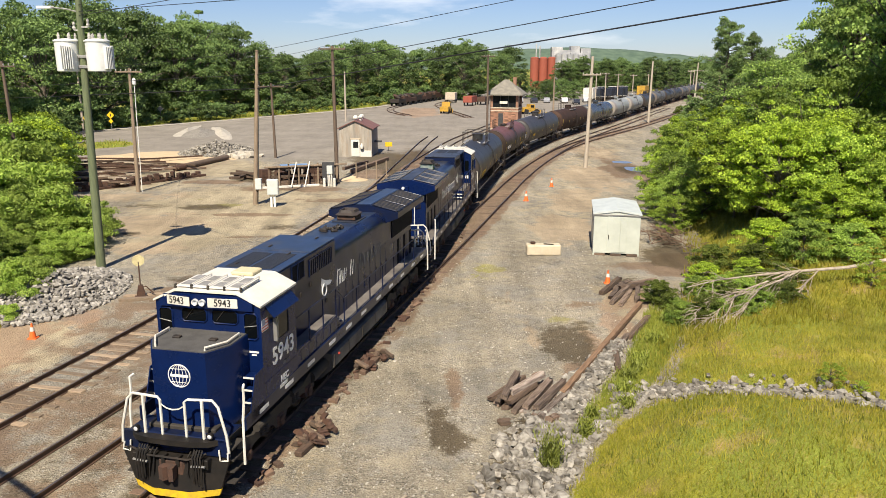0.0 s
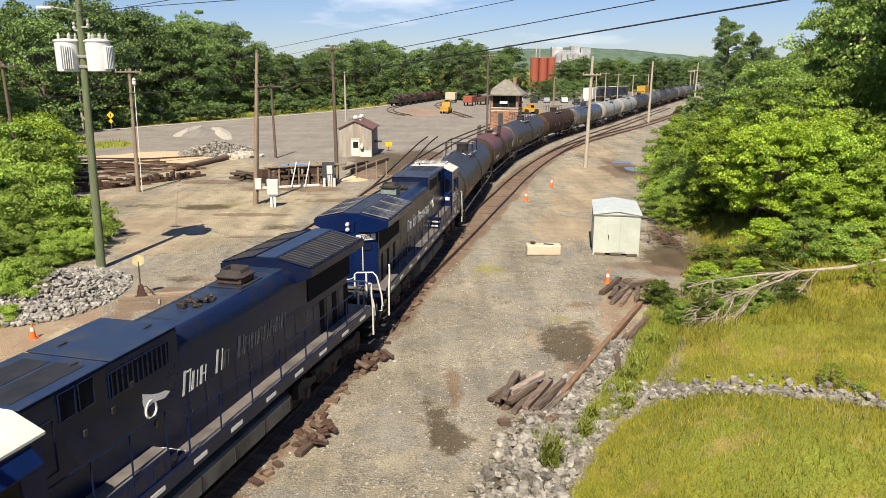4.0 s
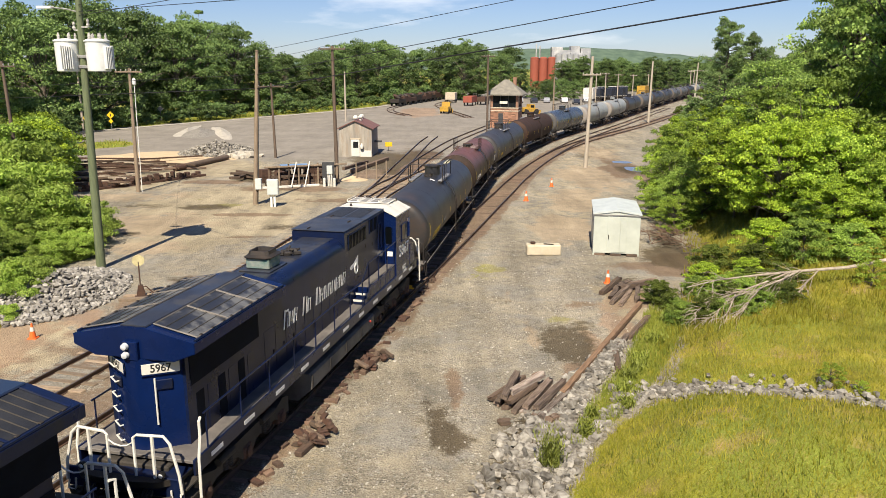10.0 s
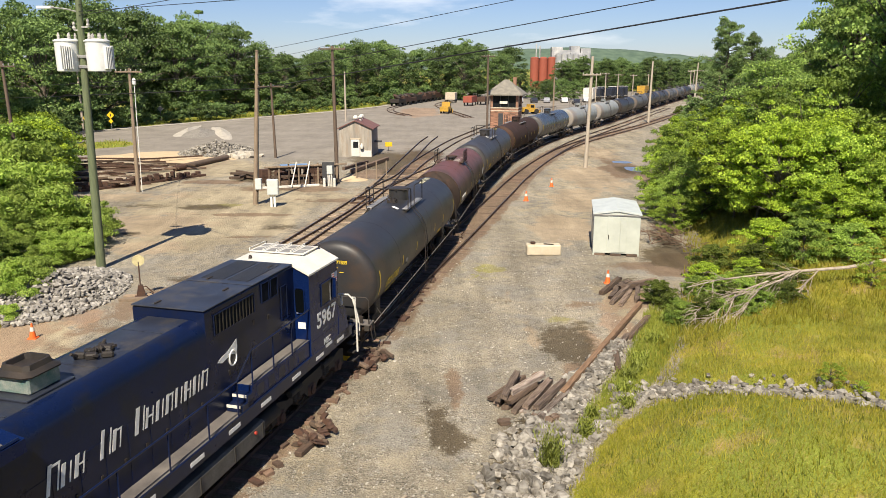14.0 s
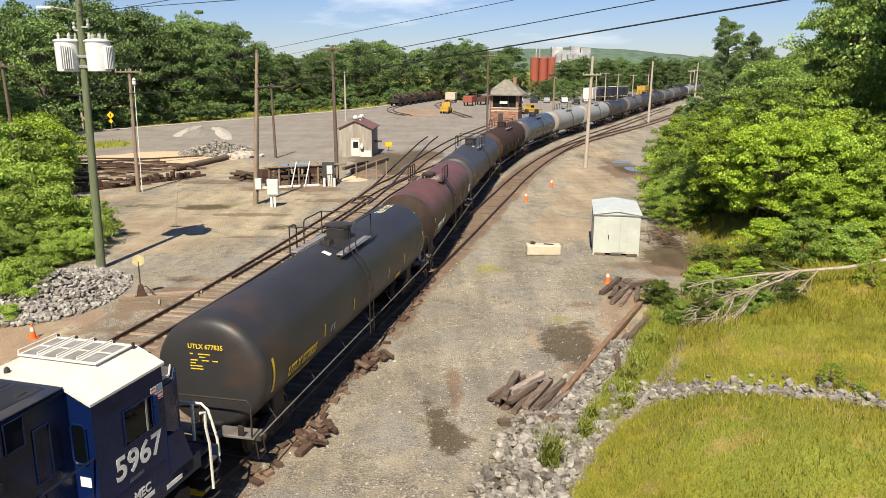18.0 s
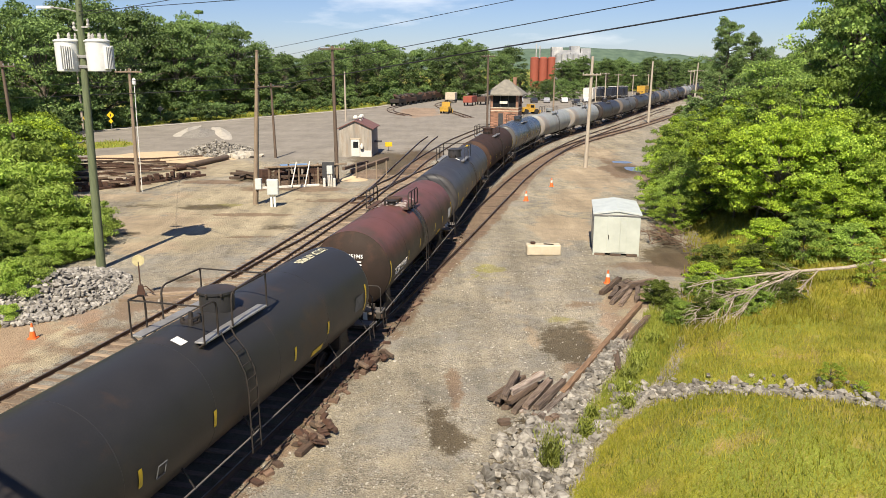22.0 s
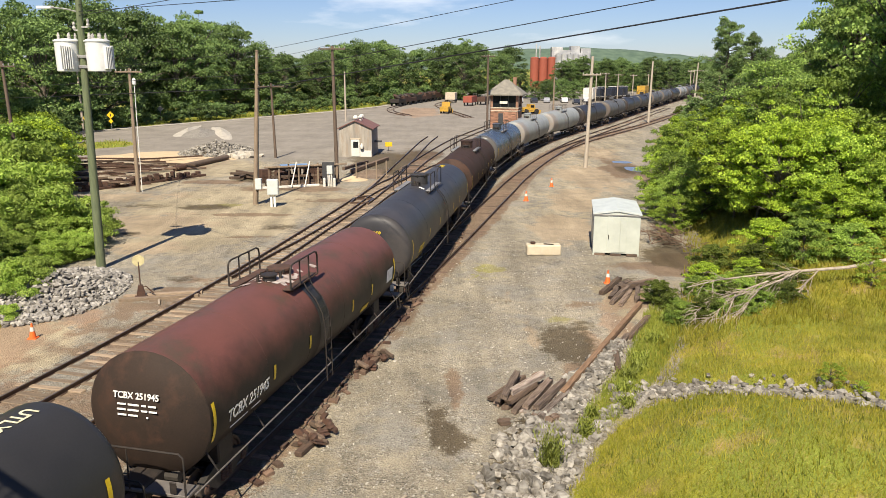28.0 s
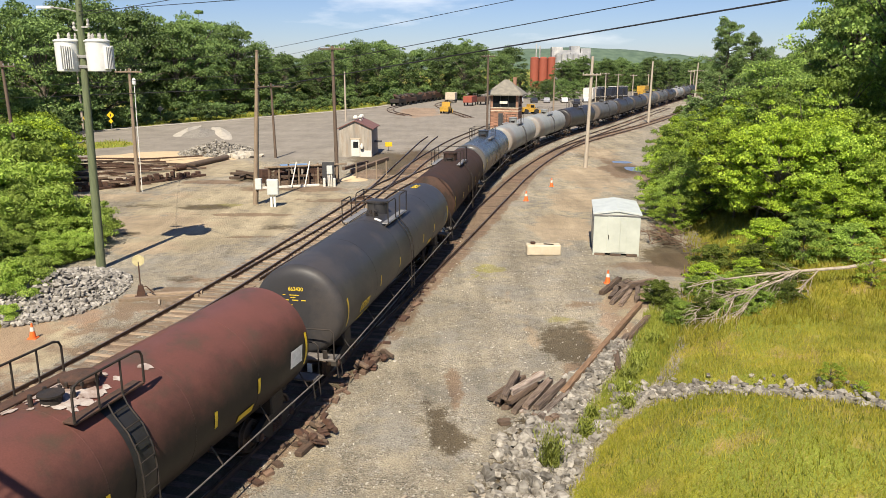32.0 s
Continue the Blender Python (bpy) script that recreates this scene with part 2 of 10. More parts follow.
def weedy(x, y):
    """How far a place lies in the weedy strip between the riprap and the grass, 0 to 1."""
    lo = float(np.interp(y, [19.3, 20, 22, 24, 26, 28, 33], [3.5, 3.6, 4.5, 5.4, 6.6, 7.3, 9.3]))
    hi = float(np.interp(y, [19.3, 20, 22, 24, 26, 28, 33], [3.6, 4.1, 5.7, 7.0, 8.1, 9.0, 11.2]))
    return ease(lo - 0.2, lo + 0.35, x) * ease(hi + 0.3, hi - 0.3, x) * ease(19.0, 20.2, y) * ease(34, 31, y)


def land(x, y):
    """Height of the ground."""
    z = GROUND + 0.035 * noise.noise((x * 0.25, y * 0.25, 0)) * ease(400, 150, abs(y))
    d = x - float(np.interp(y, *TOE_R))
    if d > 0:
        top = 1.9 + 1.5 * ease(24, 42, y) - 1.4 * ease(100, 140, y)
        z += top * (1 - math.exp(-d * 0.16)) * ease(0, 2.5, d) + 0.18 * noise.noise((x * 0.3, y * 0.3, 3)) * ease(0, 4, d)
        if y < 40:
            z -= 0.35 * math.exp(-((y - swale(x)) / 0.9) ** 2) * ease(0.8, 3, d)
            z += 0.6 * math.exp(-((y - 18.6) / 2.2) ** 2 - ((x - 8.0) / 3.0) ** 2)
    d = float(np.interp(y, *TOE_L)) - x
    if d > 0 and y < 130:
        z += 2.6 * (1 - math.exp(-d * 0.14)) * ease(0, 3, d) * ease(135, 95, y) + 0.2 * noise.noise((x * 0.3, y * 0.3, 7)) * ease(0, 4, d)
    return z


def spaced(*stops):
    out = []
    for a, b, st in stops:
        out += list(np.arange(a, b, st))
    return out


ROAD_EDGE = [(-63.5, 112), (-61.2, 120.5), (-59.0, 126), (-54.3, 133.5), (-49, 144), (-40.4, 158.7), (-24.8, 188), (-13, 222), (10, 300)]


def zone_masks(x, y):
    """Grass, tan dirt, asphalt grey, dark ground such as stains (0 to 1 each) at a place of the yard."""
    n = noise.noise((x * 0.12, y * 0.12, 11)) + 0.5 * noise.noise((x * 0.4, y * 0.4, 5))
    toe_r, toe_l = float(np.interp(y, *TOE_R)), float(np.interp(y, *TOE_L))
    grass = max(ease(0.3, 1.8, x - toe_r + 0.6 * n), ease(0.3, 2.2, toe_l - x + n))
    if y < 24 and 1 < x < 7.2:
        grass = ease(-0.15, 0.4, mound_edge(x) - y + 0.2 * n)
    if 1 < x < 13 and y < 35:
        grass = max(grass, 0.85 * weedy(x, y))
    road = ROAD_EDGE
    verge = float(np.interp(y, [p[1] for p in road], [p[0] for p in road]))
    if y > 105:
        grass = max(grass, ease(0.0, 6.0, verge - x + 3 * n))
    if 94 < y < 114 and x < -38:
        grass = max(grass, ease(0.25, 0.6, math.exp(-((x + 47.5) / 5.0) ** 2 - ((y - 104) / 5.5) ** 2) + 0.3 * n))
    if 30 < y < 48:
        grass = max(grass, 0.42 * math.exp(-((x - 1.9) / 1.6) ** 2 - ((y - 39) / 2.6) ** 2))
    if y > 330 or abs(x) > 230:
        grass = 1.0
    xl = float(np.interp(y, LINE_Y, LINE_X))
    off = x - xl
    # tan dirt: by the stock piles, the worn lane on the right of the line, under the tracks
    dirt = ease(0.1, 0.9, 0.95 * math.exp(-((x + 31) / 11) ** 2 - ((y - 82) / 15) ** 2) + 0.95 * math.exp(-((x + 16) / 8) ** 2 - ((y - 56) / 13) ** 2) + 0.4 * n + 0.12)
    dirt = max(dirt, 0.5 * ease(0.0, 0.8, 1.1 * math.exp(-((off - 9.5) / 4.0) ** 2) * ease(40, 58, y) * ease(150, 110, y) + 0.6 * n))
    dirt = max(dirt, 0.4 * ease(2.4, 0.8, abs(off + 8.1)) * ease(36, 46, y) * ease(95, 60, y))
    dirt = max(dirt, 0.8 * ease(0.2, 0.9, math.exp(-((x - 8.2) / 2.2) ** 2 - ((y - 33.0) / 4.5) ** 2) + 0.5 * n), 0.8 * ease(0.3, 0.9, math.exp(-((x - 5.6) / 1.6) ** 2 - ((y - 28.5) / 5.0) ** 2) + 0.5 * n))
    dirt = max(dirt, 0.9 * ease(0.3, 0.9, math.exp(-((x + 16.6) / 2.6) ** 2 - ((y - 27) / 4.0) ** 2) + 0.5 * n))
    asphalt = ease(78, 96, y + 6 * n) * ease(6, -2, off) * ease(-1, 1, 0.6 - 0.3 * n)
    dark_ground = 0.0
    for sx, sy, rx, ry, k in ((0.3, 20.0, 0.62, 0.7, 1.0), (0.05, 20.8, 0.35, 1.1, 0.95), (-0.3, 21.7, 0.3, 1.0, 0.9), (-0.75, 22.6, 0.25, 0.9, 0.85), (0.5, 21.2, 0.16, 1.2, 0.8), (-0.25, 20.3, 0.5, 0.4, 0.75), (4.9, 28.0, 1.25, 2.5, 1.3), (5.9, 30.2, 0.5, 1.6, 0.8), (-18.2, 57.5, 2.3, 1.5, 1.05), (-17.5, 73.5, 3.2, 3.5, 1.1), (9.2, 36.5, 1.3, 2.2, 0.6),
                             (-6.5, 88, 4.4, 8.5, 1.15), (-13.2, 37.2, 1.6, 0.8, 0.6), (20, 80, 2.2, 5, 0.75), (17, 93, 2.0, 5, 0.6), (-4.2, 78, 2.6, 11, 0.85), (-2.5, 92, 3, 9, 0.85), (-10, 50, 3.5, 2, 0.55), (-20, 48, 2.5, 1.2, 0.6), (2.5, 34, 1.2, 2.5, 0.5), (0.6, 29, 0.8, 2.2, 0.5), (-23, 58, 4, 1.4, 0.55), (15, 62, 1.6, 5, 0.5), (13.3, 41.8, 2.0, 2.8, 1.2), (13.8, 46.5, 1.0, 3.0, 0.9), (2.2, 17.6, 0.7, 0.9, 0.8)):
        e = math.exp(-((x - sx) / rx) ** 2 - ((y - sy) / ry) ** 2)
        dark_ground = max(dark_ground, ease(0.12, 0.8, k * e + 0.25 * n))
    # ground darkened below the riprap, so the gaps between its stones look dark
    if 15 < y < 28.5:
        c = float(np.interp(y, [15, 17.5, 20, 22, 24, 26, 28], [1.4, 1.9, 2.5, 3.5, 4.5, 5.8, 6.8]))
        dark_ground = max(dark_ground, 0.8 * ease(1.5, 0.9, abs(x - c) * float(np.interp(y, [15, 21, 28], [1.0, 1.25, 2.6]))))
    # ground darkened in a band along the main track
    ties = ease(1.75, 1.2, abs(off) + 0.25 * n)
    dark_ground = max(dark_ground, 0.95 * ties, 0.36 * ease(-7.5, -5.5, off) * ease(-1.0, -2.2, off) * ease(70, 40, y))
    return grass, dirt, asphalt, dark_ground


def soil_masks(x, y):
    """Orange clay, brown earth, pale worn lane and moss (0 to 1 each) at a place of the yard."""
    n = noise.noise((x * 0.3, y * 0.3, 31)) + 0.6 * noise.noise((x * 0.9, y * 0.9, 17))
    def blobs(rows):
        best = 0.0
        for sx, sy, rx, ry, k in rows:
            best = max(best, k * math.exp(-((x - sx) / rx) ** 2 - ((y - sy) / ry) ** 2))
        return ease(0.2, 0.85, best + 0.3 * n) if best > 0.02 else 0.0
    off = x - float(np.interp(y, LINE_Y, LINE_X))
    clay = blobs(((-17.2, 27.5, 2.4, 4.2, 1.0), (-15.4, 31.0, 1.4, 1.8, 0.7), (8.7, 34.2, 1.7, 2.8, 0.9), (7.3, 31.0, 1.0, 3.0, 0.85), (5.9, 28.0, 0.7, 2.6, 0.8), (-5.5, 186, 6, 22, 1.1), (2.7, 22.6, 0.9, 1.2, 0.5), (-2.6, 14.8, 1.4, 1.2, 0.6)))
    earth = max(0.6 * ease(0.9, 1.3, off) * ease(2.3, 1.5, off + 0.5 * n) * ease(60, 40, y), 0.62 * ease(-14.0, -11.0, off) * ease(-1.2, -2.4, off) * ease(46, 34, y) * ease(-0.4, 0.5, n + 0.35))
    loop = float(np.interp(math.hypot(x + 5.82, y - 19.87), [p[0] for p in LOOP_OFF], [p[1] for p in LOOP_OFF]))
    if 30 < y < 190:
        earth = max(earth, 0.8 * ease(1.9, 1.2, abs(off - loop) + 0.3 * n))
    # brown patches; those under the stones make the gaps between them look dark
    earth = max(earth, blobs(((9.6, 40.0, 2.0, 1.6, 0.7), (12.6, 39.5, 2.4, 2.0, 0.8), (6.4, 32.8, 2.0, 1.6, 0.6), (0.4, 23.6, 0.5, 3.0, 0.7), (19.5, 84, 2.5, 9, 0.8), (18.3, 79, 2.2, 7, 0.95), (19.6, 72, 1.6, 6, 0.9), (13.0, 41.5, 1.5, 2.0, 0.9), (2.0, 16.5, 1.1, 1.8, 1.0), (2.5, 19.5, 0.9, 2.0, 1.0), (3.7, 22.4, 0.8, 1.8, 0.9), (4.8, 24.8, 0.7, 1.8, 0.9), (9.6, 21.9, 1.5, 0.6, 0.9), (13, 20.0, 2.6, 0.6, 0.9), (-18.2, 34.4, 3.0, 4.6, 0.8), (-13, 66.5, 7.0, 2.2, 0.85), (-6, 76, 3.5, 7.0, 0.8), (-9, 60.5, 5.0, 1.0, 0.75), (-14, 54.5, 6.0, 0.9, 0.7), (-21, 70.5, 4.5, 1.6, 0.9), (-12, 47, 4, 0.8, 0.6), (-3.5, 92, 3.0, 9.0, 0.8), (-30, 68, 6, 5, 0.6))))
    lane = blobs(((8.0, 50.0, 3.2, 6.0, 0.9), (11.0, 60.0, 3.2, 8.0, 0.9), (14.5, 74.0, 4.2, 10.0, 0.95), (3.6, 28.5, 0.5, 3.5, 0.7), (2.9, 34.0, 0.5, 2.5, 0.6), (19.0, 98, 4, 14, 0.8), (-20, 51, 6, 4.5, 0.9), (-26, 62, 7, 3, 0.8), (-17, 44, 4, 2.5, 0.8), (-32, 84, 9, 7, 0.9)))
    moss = blobs(((2.4, 39.4, 1.3, 1.0, 0.9), (-16.6, 58.4, 1.6, 0.9, 0.8), (5.0, 31.0, 1.2, 1.0, 0.7), (-20.5, 60.5, 1.6, 1.4, 0.55), (-18.2, 57.5, 1.0, 0.6, 0.8)))
    return clay, earth, lane, moss


LOOP_OFF = [(0, 0.0), (19, 0.72), (31, 1.75), (45, 2.9), (60, 3.7), (72, 4.15), (84, 4.6), (96, 5.3), (108, 6.2), (120, 7.0), (140, 8.3), (170, 9.6), (220, 11.0)]


def ground_material():
    mt = bpy.data.materials.new("yard_ground")
    mt.use_nodes = True
    nt = mt.node_tree
    L = nt.links.new
    bs = nt.nodes["Principled BSDF"]
    tc = nt.nodes.new("ShaderNodeTexCoord")
    at = nt.nodes.new("ShaderNodeVertexColor")
    at.layer_name = "zone"
    sep = nt.nodes.new("ShaderNodeSeparateColor")
    L(at.outputs["Color"], sep.inputs["Color"])
    at2 = nt.nodes.new("ShaderNodeVertexColor")
    at2.layer_name = "soil"
    sep2 = nt.nodes.new("ShaderNodeSeparateColor")
    L(at2.outputs["Color"], sep2.inputs["Color"])
    def nz(scale, detail=5, rough=0.6, kind="noise"):
        n = nt.nodes.new("ShaderNodeTexNoise" if kind == "noise" else "ShaderNodeTexVoronoi")
        n.inputs["Scale"].default_value = scale
        if kind == "noise":
            n.inputs["Detail"].default_value, n.inputs["Roughness"].default_value = detail, rough
        L(tc.outputs["Object"], n.inputs["Vector"])
        return n
    def rng(v, a, b, c=0.0, d=1.0):
        r = nt.nodes.new("ShaderNodeMapRange")
        for k, val in (("From Min", a), ("From Max", b), ("To Min", c), ("To Max", d)):
            r.inputs[k].default_value = val
        L(v, r.inputs["Value"])
        return r.outputs["Result"]
    def mix(f, a, b, mode="MIX"):
        m = nt.nodes.new("ShaderNodeMix")
        m.data_type, m.blend_type = "RGBA", mode
        for key, val in (("Factor", f), ("A", a), ("B", b)):
            if isinstance(val, tuple):
                m.inputs[key].default_value = (*val, 1)
            elif isinstance(val, (int, float)):
                m.inputs[key].default_value = val
            else:
                L(val, m.inputs[key])
        return m.outputs["Result"]
    def math_node(op, a, b):
        m = nt.nodes.new("ShaderNodeMath")
        m.operation = op
        for i, val in enumerate((a, b)):
            if isinstance(val, (int, float)):
                m.inputs[i].default_value = val
            else:
                L(val, m.inputs[i])
        return m.outputs[0]
    big, mid, small = nz(0.18), nz(1.4, 6, 0.65), nz(14, 4, 0.7)
    peb = nz(15.0, kind="voronoi")
    grit = nz(34, 3, 0.75)
    # crushed stone: many tones of grey and tan
    cell = nt.nodes.new("ShaderNodeSeparateColor")
    L(peb.outputs["Color"], cell.inputs["Color"])
    gravel = mix(cell.outputs["Red"], (0.175, 0.155, 0.12), (0.34, 0.302, 0.23))
    gravel = mix(rng(cell.outputs["Green"], 0.93, 0.98), gravel, (0.44, 0.42, 0.37))
    speck = nz(38.0, kind="voronoi")
    scell = nt.nodes.new("ShaderNodeSeparateColor")
    L(speck.outputs["Color"], scell.inputs["Color"])
    gravel = mix(rng(scell.outputs["Red"], 0.86, 0.94), gravel, (0.46, 0.42, 0.35))
    gravel = mix(rng(scell.outputs["Blue"], 0.84, 0.92), gravel, (0.085, 0.075, 0.06))
    gravel = mix(rng(mid.outputs["Fac"], 0.42, 0.7), gravel, (0.3, 0.262, 0.19))
    gravel = mix(rng(nz(0.33, 6, 0.7).outputs["Fac"], 0.5, 0.62, 0.0, 0.75), gravel, mix(cell.outputs["Blue"], (0.2, 0.19, 0.165), (0.3, 0.285, 0.25)))
    tan = mix(rng(mid.outputs["Fac"], 0.35, 0.65), (0.395, 0.335, 0.222), (0.285, 0.245, 0.17))
    tan = mix(rng(small.outputs["Fac"], 0.5, 0.75), tan, (0.48, 0.40, 0.28))
    tan = mix(rng(nz(0.45, 6, 0.7).outputs["Fac"], 0.52, 0.66), tan, (0.235, 0.20, 0.145))
    asphalt = mix(rng(mid.outputs["Fac"], 0.35, 0.65), (0.222, 0.2, 0.172), (0.25, 0.226, 0.19))
    grass = mix(rng(mid.outputs["Fac"], 0.38, 0.62), (0.2, 0.21, 0.02), (0.29, 0.26, 0.036))
    grass = mix(rng(big.outputs["Fac"], 0.45, 0.6), grass, (0.17, 0.20, 0.028))
    grass = mix(rng(small.outputs["Fac"], 0.55, 0.75), grass, (0.36, 0.29, 0.09))
    grass = mix(rng(nz(0.55, 7, 0.7).outputs["Fac"], 0.54, 0.7), grass, (0.33, 0.235, 0.10))
    def soft(mask):
        return rng(math_node("ADD", math_node("ADD", mask, math_node("MULTIPLY", math_node("SUBTRACT", mid.outputs["Fac"], 0.5), 1.3)), math_node("MULTIPLY", math_node("SUBTRACT", small.outputs["Fac"], 0.5), 0.7)), 0.4, 0.6)
    col = mix(soft(sep.outputs["Green"]), gravel, tan)
    col = mix(soft(sep.outputs["Blue"]), col, asphalt)
    def share(mask, k):
        return math_node("MULTIPLY", soft(mask), k)
    col = mix(share(sep2.outputs["Blue"], 0.75), col, mix(rng(small.outputs["Fac"], 0.35, 0.65), (0.3, 0.232, 0.155), (0.385, 0.305, 0.21)))
    col = mix(share(sep2.outputs["Green"], 0.8), col, mix(rng(small.outputs["Fac"], 0.35, 0.65), (0.135, 0.085, 0.055), (0.22, 0.152, 0.1)))
    col = mix(share(sep2.outputs["Red"], 0.65), col, mix(rng(small.outputs["Fac"], 0.35, 0.65), (0.25, 0.155, 0.095), (0.37, 0.26, 0.175)))
    col = mix(share(at2.outputs["Alpha"], 0.6), col, (0.24, 0.22, 0.055))
    col = mix(soft(sep.outputs["Red"]), col, grass)
    ragged = rng(math_node("ADD", math_node("ADD", at.outputs["Alpha"], math_node("MULTIPLY", math_node("SUBTRACT", nz(2.2, 8, 0.72).outputs["Fac"], 0.5), 1.9)), math_node("MULTIPLY", math_node("SUBTRACT", small.outputs["Fac"], 0.5), 1.1)), 0.38, 0.72)
    col = mix(math_node("MULTIPLY", ragged, 0.86), col, (0.08, 0.06, 0.034))
    paved = soft(sep.outputs["Blue"])
    col = mix(math_node("SUBTRACT", 1.0, math_node("MULTIPLY", paved, 0.75)), col, rng(grit.outputs["Fac"], 0.25, 0.75, 0.45, 1.55), "MULTIPLY")
    col = mix(1.0, col, rng(big.outputs["Fac"], 0.3, 0.7, 0.8, 1.16), "MULTIPLY")
    calm = math_node("SUBTRACT", 1.0, math_node("MULTIPLY", paved, 0.65))
    col = mix(calm, col, rng(nz(0.7, 7, 0.7).outputs["Fac"], 0.3, 0.7, 0.82, 1.16), "MULTIPLY")
    # worn lanes along the line
    lane = nt.nodes.new("ShaderNodeMapping")
    lane.inputs["Scale"].default_value, lane.inputs["Rotation"].default_value = (0.75, 0.07, 1), (0, 0, 0.2)
    L(tc.outputs["Object"], lane.inputs["Vector"])
    worn = nt.nodes.new("ShaderNodeTexNoise")
    worn.inputs["Scale"].default_value, worn.inputs["Detail"].default_value, worn.inputs["Roughness"].default_value = 1.0, 7, 0.65
    L(lane.outputs["Vector"], worn.inputs["Vector"])
    col = mix(calm, col, rng(worn.outputs["Fac"], 0.32, 0.68, 0.8, 1.2), "MULTIPLY")
    L(col, bs.inputs["Base Color"])
    bs.inputs["Roughness"].default_value = 0.92
    bs.inputs["Specular IOR Level"].default_value = 0.25
    hb = math_node("ADD", math_node("MULTIPLY", peb.outputs["Distance"], 0.6), small.outputs["Fac"])
    bp = nt.nodes.new("ShaderNodeBump")
    bp.inputs["Distance"].default_value = 0.06
    L(math_node("SUBTRACT", 0.8, math_node("MULTIPLY", paved, 0.65)), bp.inputs["Strength"])
    L(hb, bp.inputs["Height"])
    L(bp.outputs["Normal"], bs.inputs["Normal"])
    return mt


def build_ground():
    xs = spaced((-3500, -800, 450), (-800, -200, 60), (-200, -60, 6), (-60, -28, 1.6), (-28, 26, 0.45), (26, 60, 1.6), (60, 200, 6), (200, 800, 60), (800, 3600, 450))
    ys = spaced((-900, -60, 120), (-60, 4, 4), (4, 60, 0.5), (60, 130, 1.1), (130, 330, 5), (330, 900, 60), (900, 4700, 450))
    nx, ny = len(xs), len(ys)
    vs = [(x, y, land(x, y)) for y in ys for x in xs]
    fs = [(j * nx + i, j * nx + i + 1, (j + 1) * nx + i + 1, (j + 1) * nx + i) for j in range(ny - 1) for i in range(nx - 1)]
    me = bpy.data.meshes.new("ground")
    me.from_pydata(vs, [], fs)
    zone = me.color_attributes.new("zone", "FLOAT_COLOR", "POINT")
    zone.data.foreach_set("color", [c for x, y, _ in vs for c in zone_masks(x, y)])
    soil = me.color_attributes.new("soil", "FLOAT_COLOR", "POINT")
    soil.data.foreach_set("color", [c for x, y, _ in vs for c in (soil_masks(x, y) if -40 < x < 60 and 8 < y < 240 else (0, 0, 0, 0))])
    me.materials.append(ground_material())
    me.polygons.foreach_set("use_smooth", [True] * len(me.polygons))
    me.update()
    return tagged(new("ground", me), "gravel and tan dirt of a rail yard with grassy banks", "ground", kind="structure")


build_ground()

# ---- materials shared by many things ----
STEEL_RAIL = material("worn_rail_steel", (0.115, 0.067, 0.042), 0.65, 0.15, (0.08, 0.05, 0.035), 3, 50, 0.1, 0.3)
RAIL_TOP = material("polished_rail_head", (0.32, 0.29, 0.26), 0.35, 0.9, (0.2, 0.15, 0.11), 2, 40, 0.05, 0.2)
TIE_OLD = material("weathered_tie_wood", (0.19, 0.12, 0.082), 0.9, 0, (0.105, 0.068, 0.048), 5, 70, 0.4, 0.4, obj=True, stretch=(1, 8, 8))
TIE_TAN = material("bleached_tie_wood", (0.30, 0.225, 0.155), 0.9, 0, (0.17, 0.128, 0.088), 5, 70, 0.4, 0.35, obj=True, stretch=(1, 8, 8))
RUST = material("rusty_iron", (0.10, 0.05, 0.032), 0.85, 0.1, (0.055, 0.034, 0.026), 5, 60, 0.4, 0.4)
BLACK_IRON = material("grimy_black_iron", (0.022, 0.02, 0.019), 0.65, 0.2, (0.045, 0.034, 0.027), 3, 50, 0.25, 0.35)


# ---- tracks ----
def smooth_line(pts, step=0.6):
    """Even points along a Catmull-Rom curve, with headings."""
    p = [Vector(q) for q in pts]
    p = [p[0] * 2 - p[1]] + p + [p[-1] * 2 - p[-2]]
    fine = []
    for i in range(1, len(p) - 2):
        a, b, c, d = p[i - 1:i + 3]
        for k in range(24):
            t = k / 24
            fine.append(0.5 * ((2 * b) + (c - a) * t + (2 * a - 5 * b + 4 * c - d) * t * t + (3 * b - a - 3 * c + d) * t ** 3))
    fine.append(p[-2])
    fx, fy = np.array([q.x for q in fine]), np.array([q.y for q in fine])
    run = np.concatenate([[0], np.cumsum(np.hypot(np.diff(fx), np.diff(fy)))])
    u = np.arange(0, run[-1], step)
    x, y = np.interp(u, run, fx), np.interp(u, run, fy)
    psi = np.arctan2(np.gradient(x), np.gradient(y))
    return x, y, psi


def along(offsets, s0, s1, ds=6.0):
    """Points beside the main track; offsets: pairs of chainage and metres to the right."""
    so, do = [o[0] for o in offsets], [o[1] for o in offsets]
    return [on_line(s, float(np.interp(s, so, do)))[:2] for s in np.arange(s0, s1, ds)]


RAIL_SECTION = [(-0.065, -0.17), (0.065, -0.17), (0.065, -0.155), (0.012, -0.135), (0.012, -0.045), (0.036, -0.038), (0.036, -0.004), (0.026, 0.0), (-0.026, 0.0), (-0.036, -0.004), (-0.036, -0.038), (-0.012, -0.045), (-0.012, -0.135), (-0.065, -0.155)]


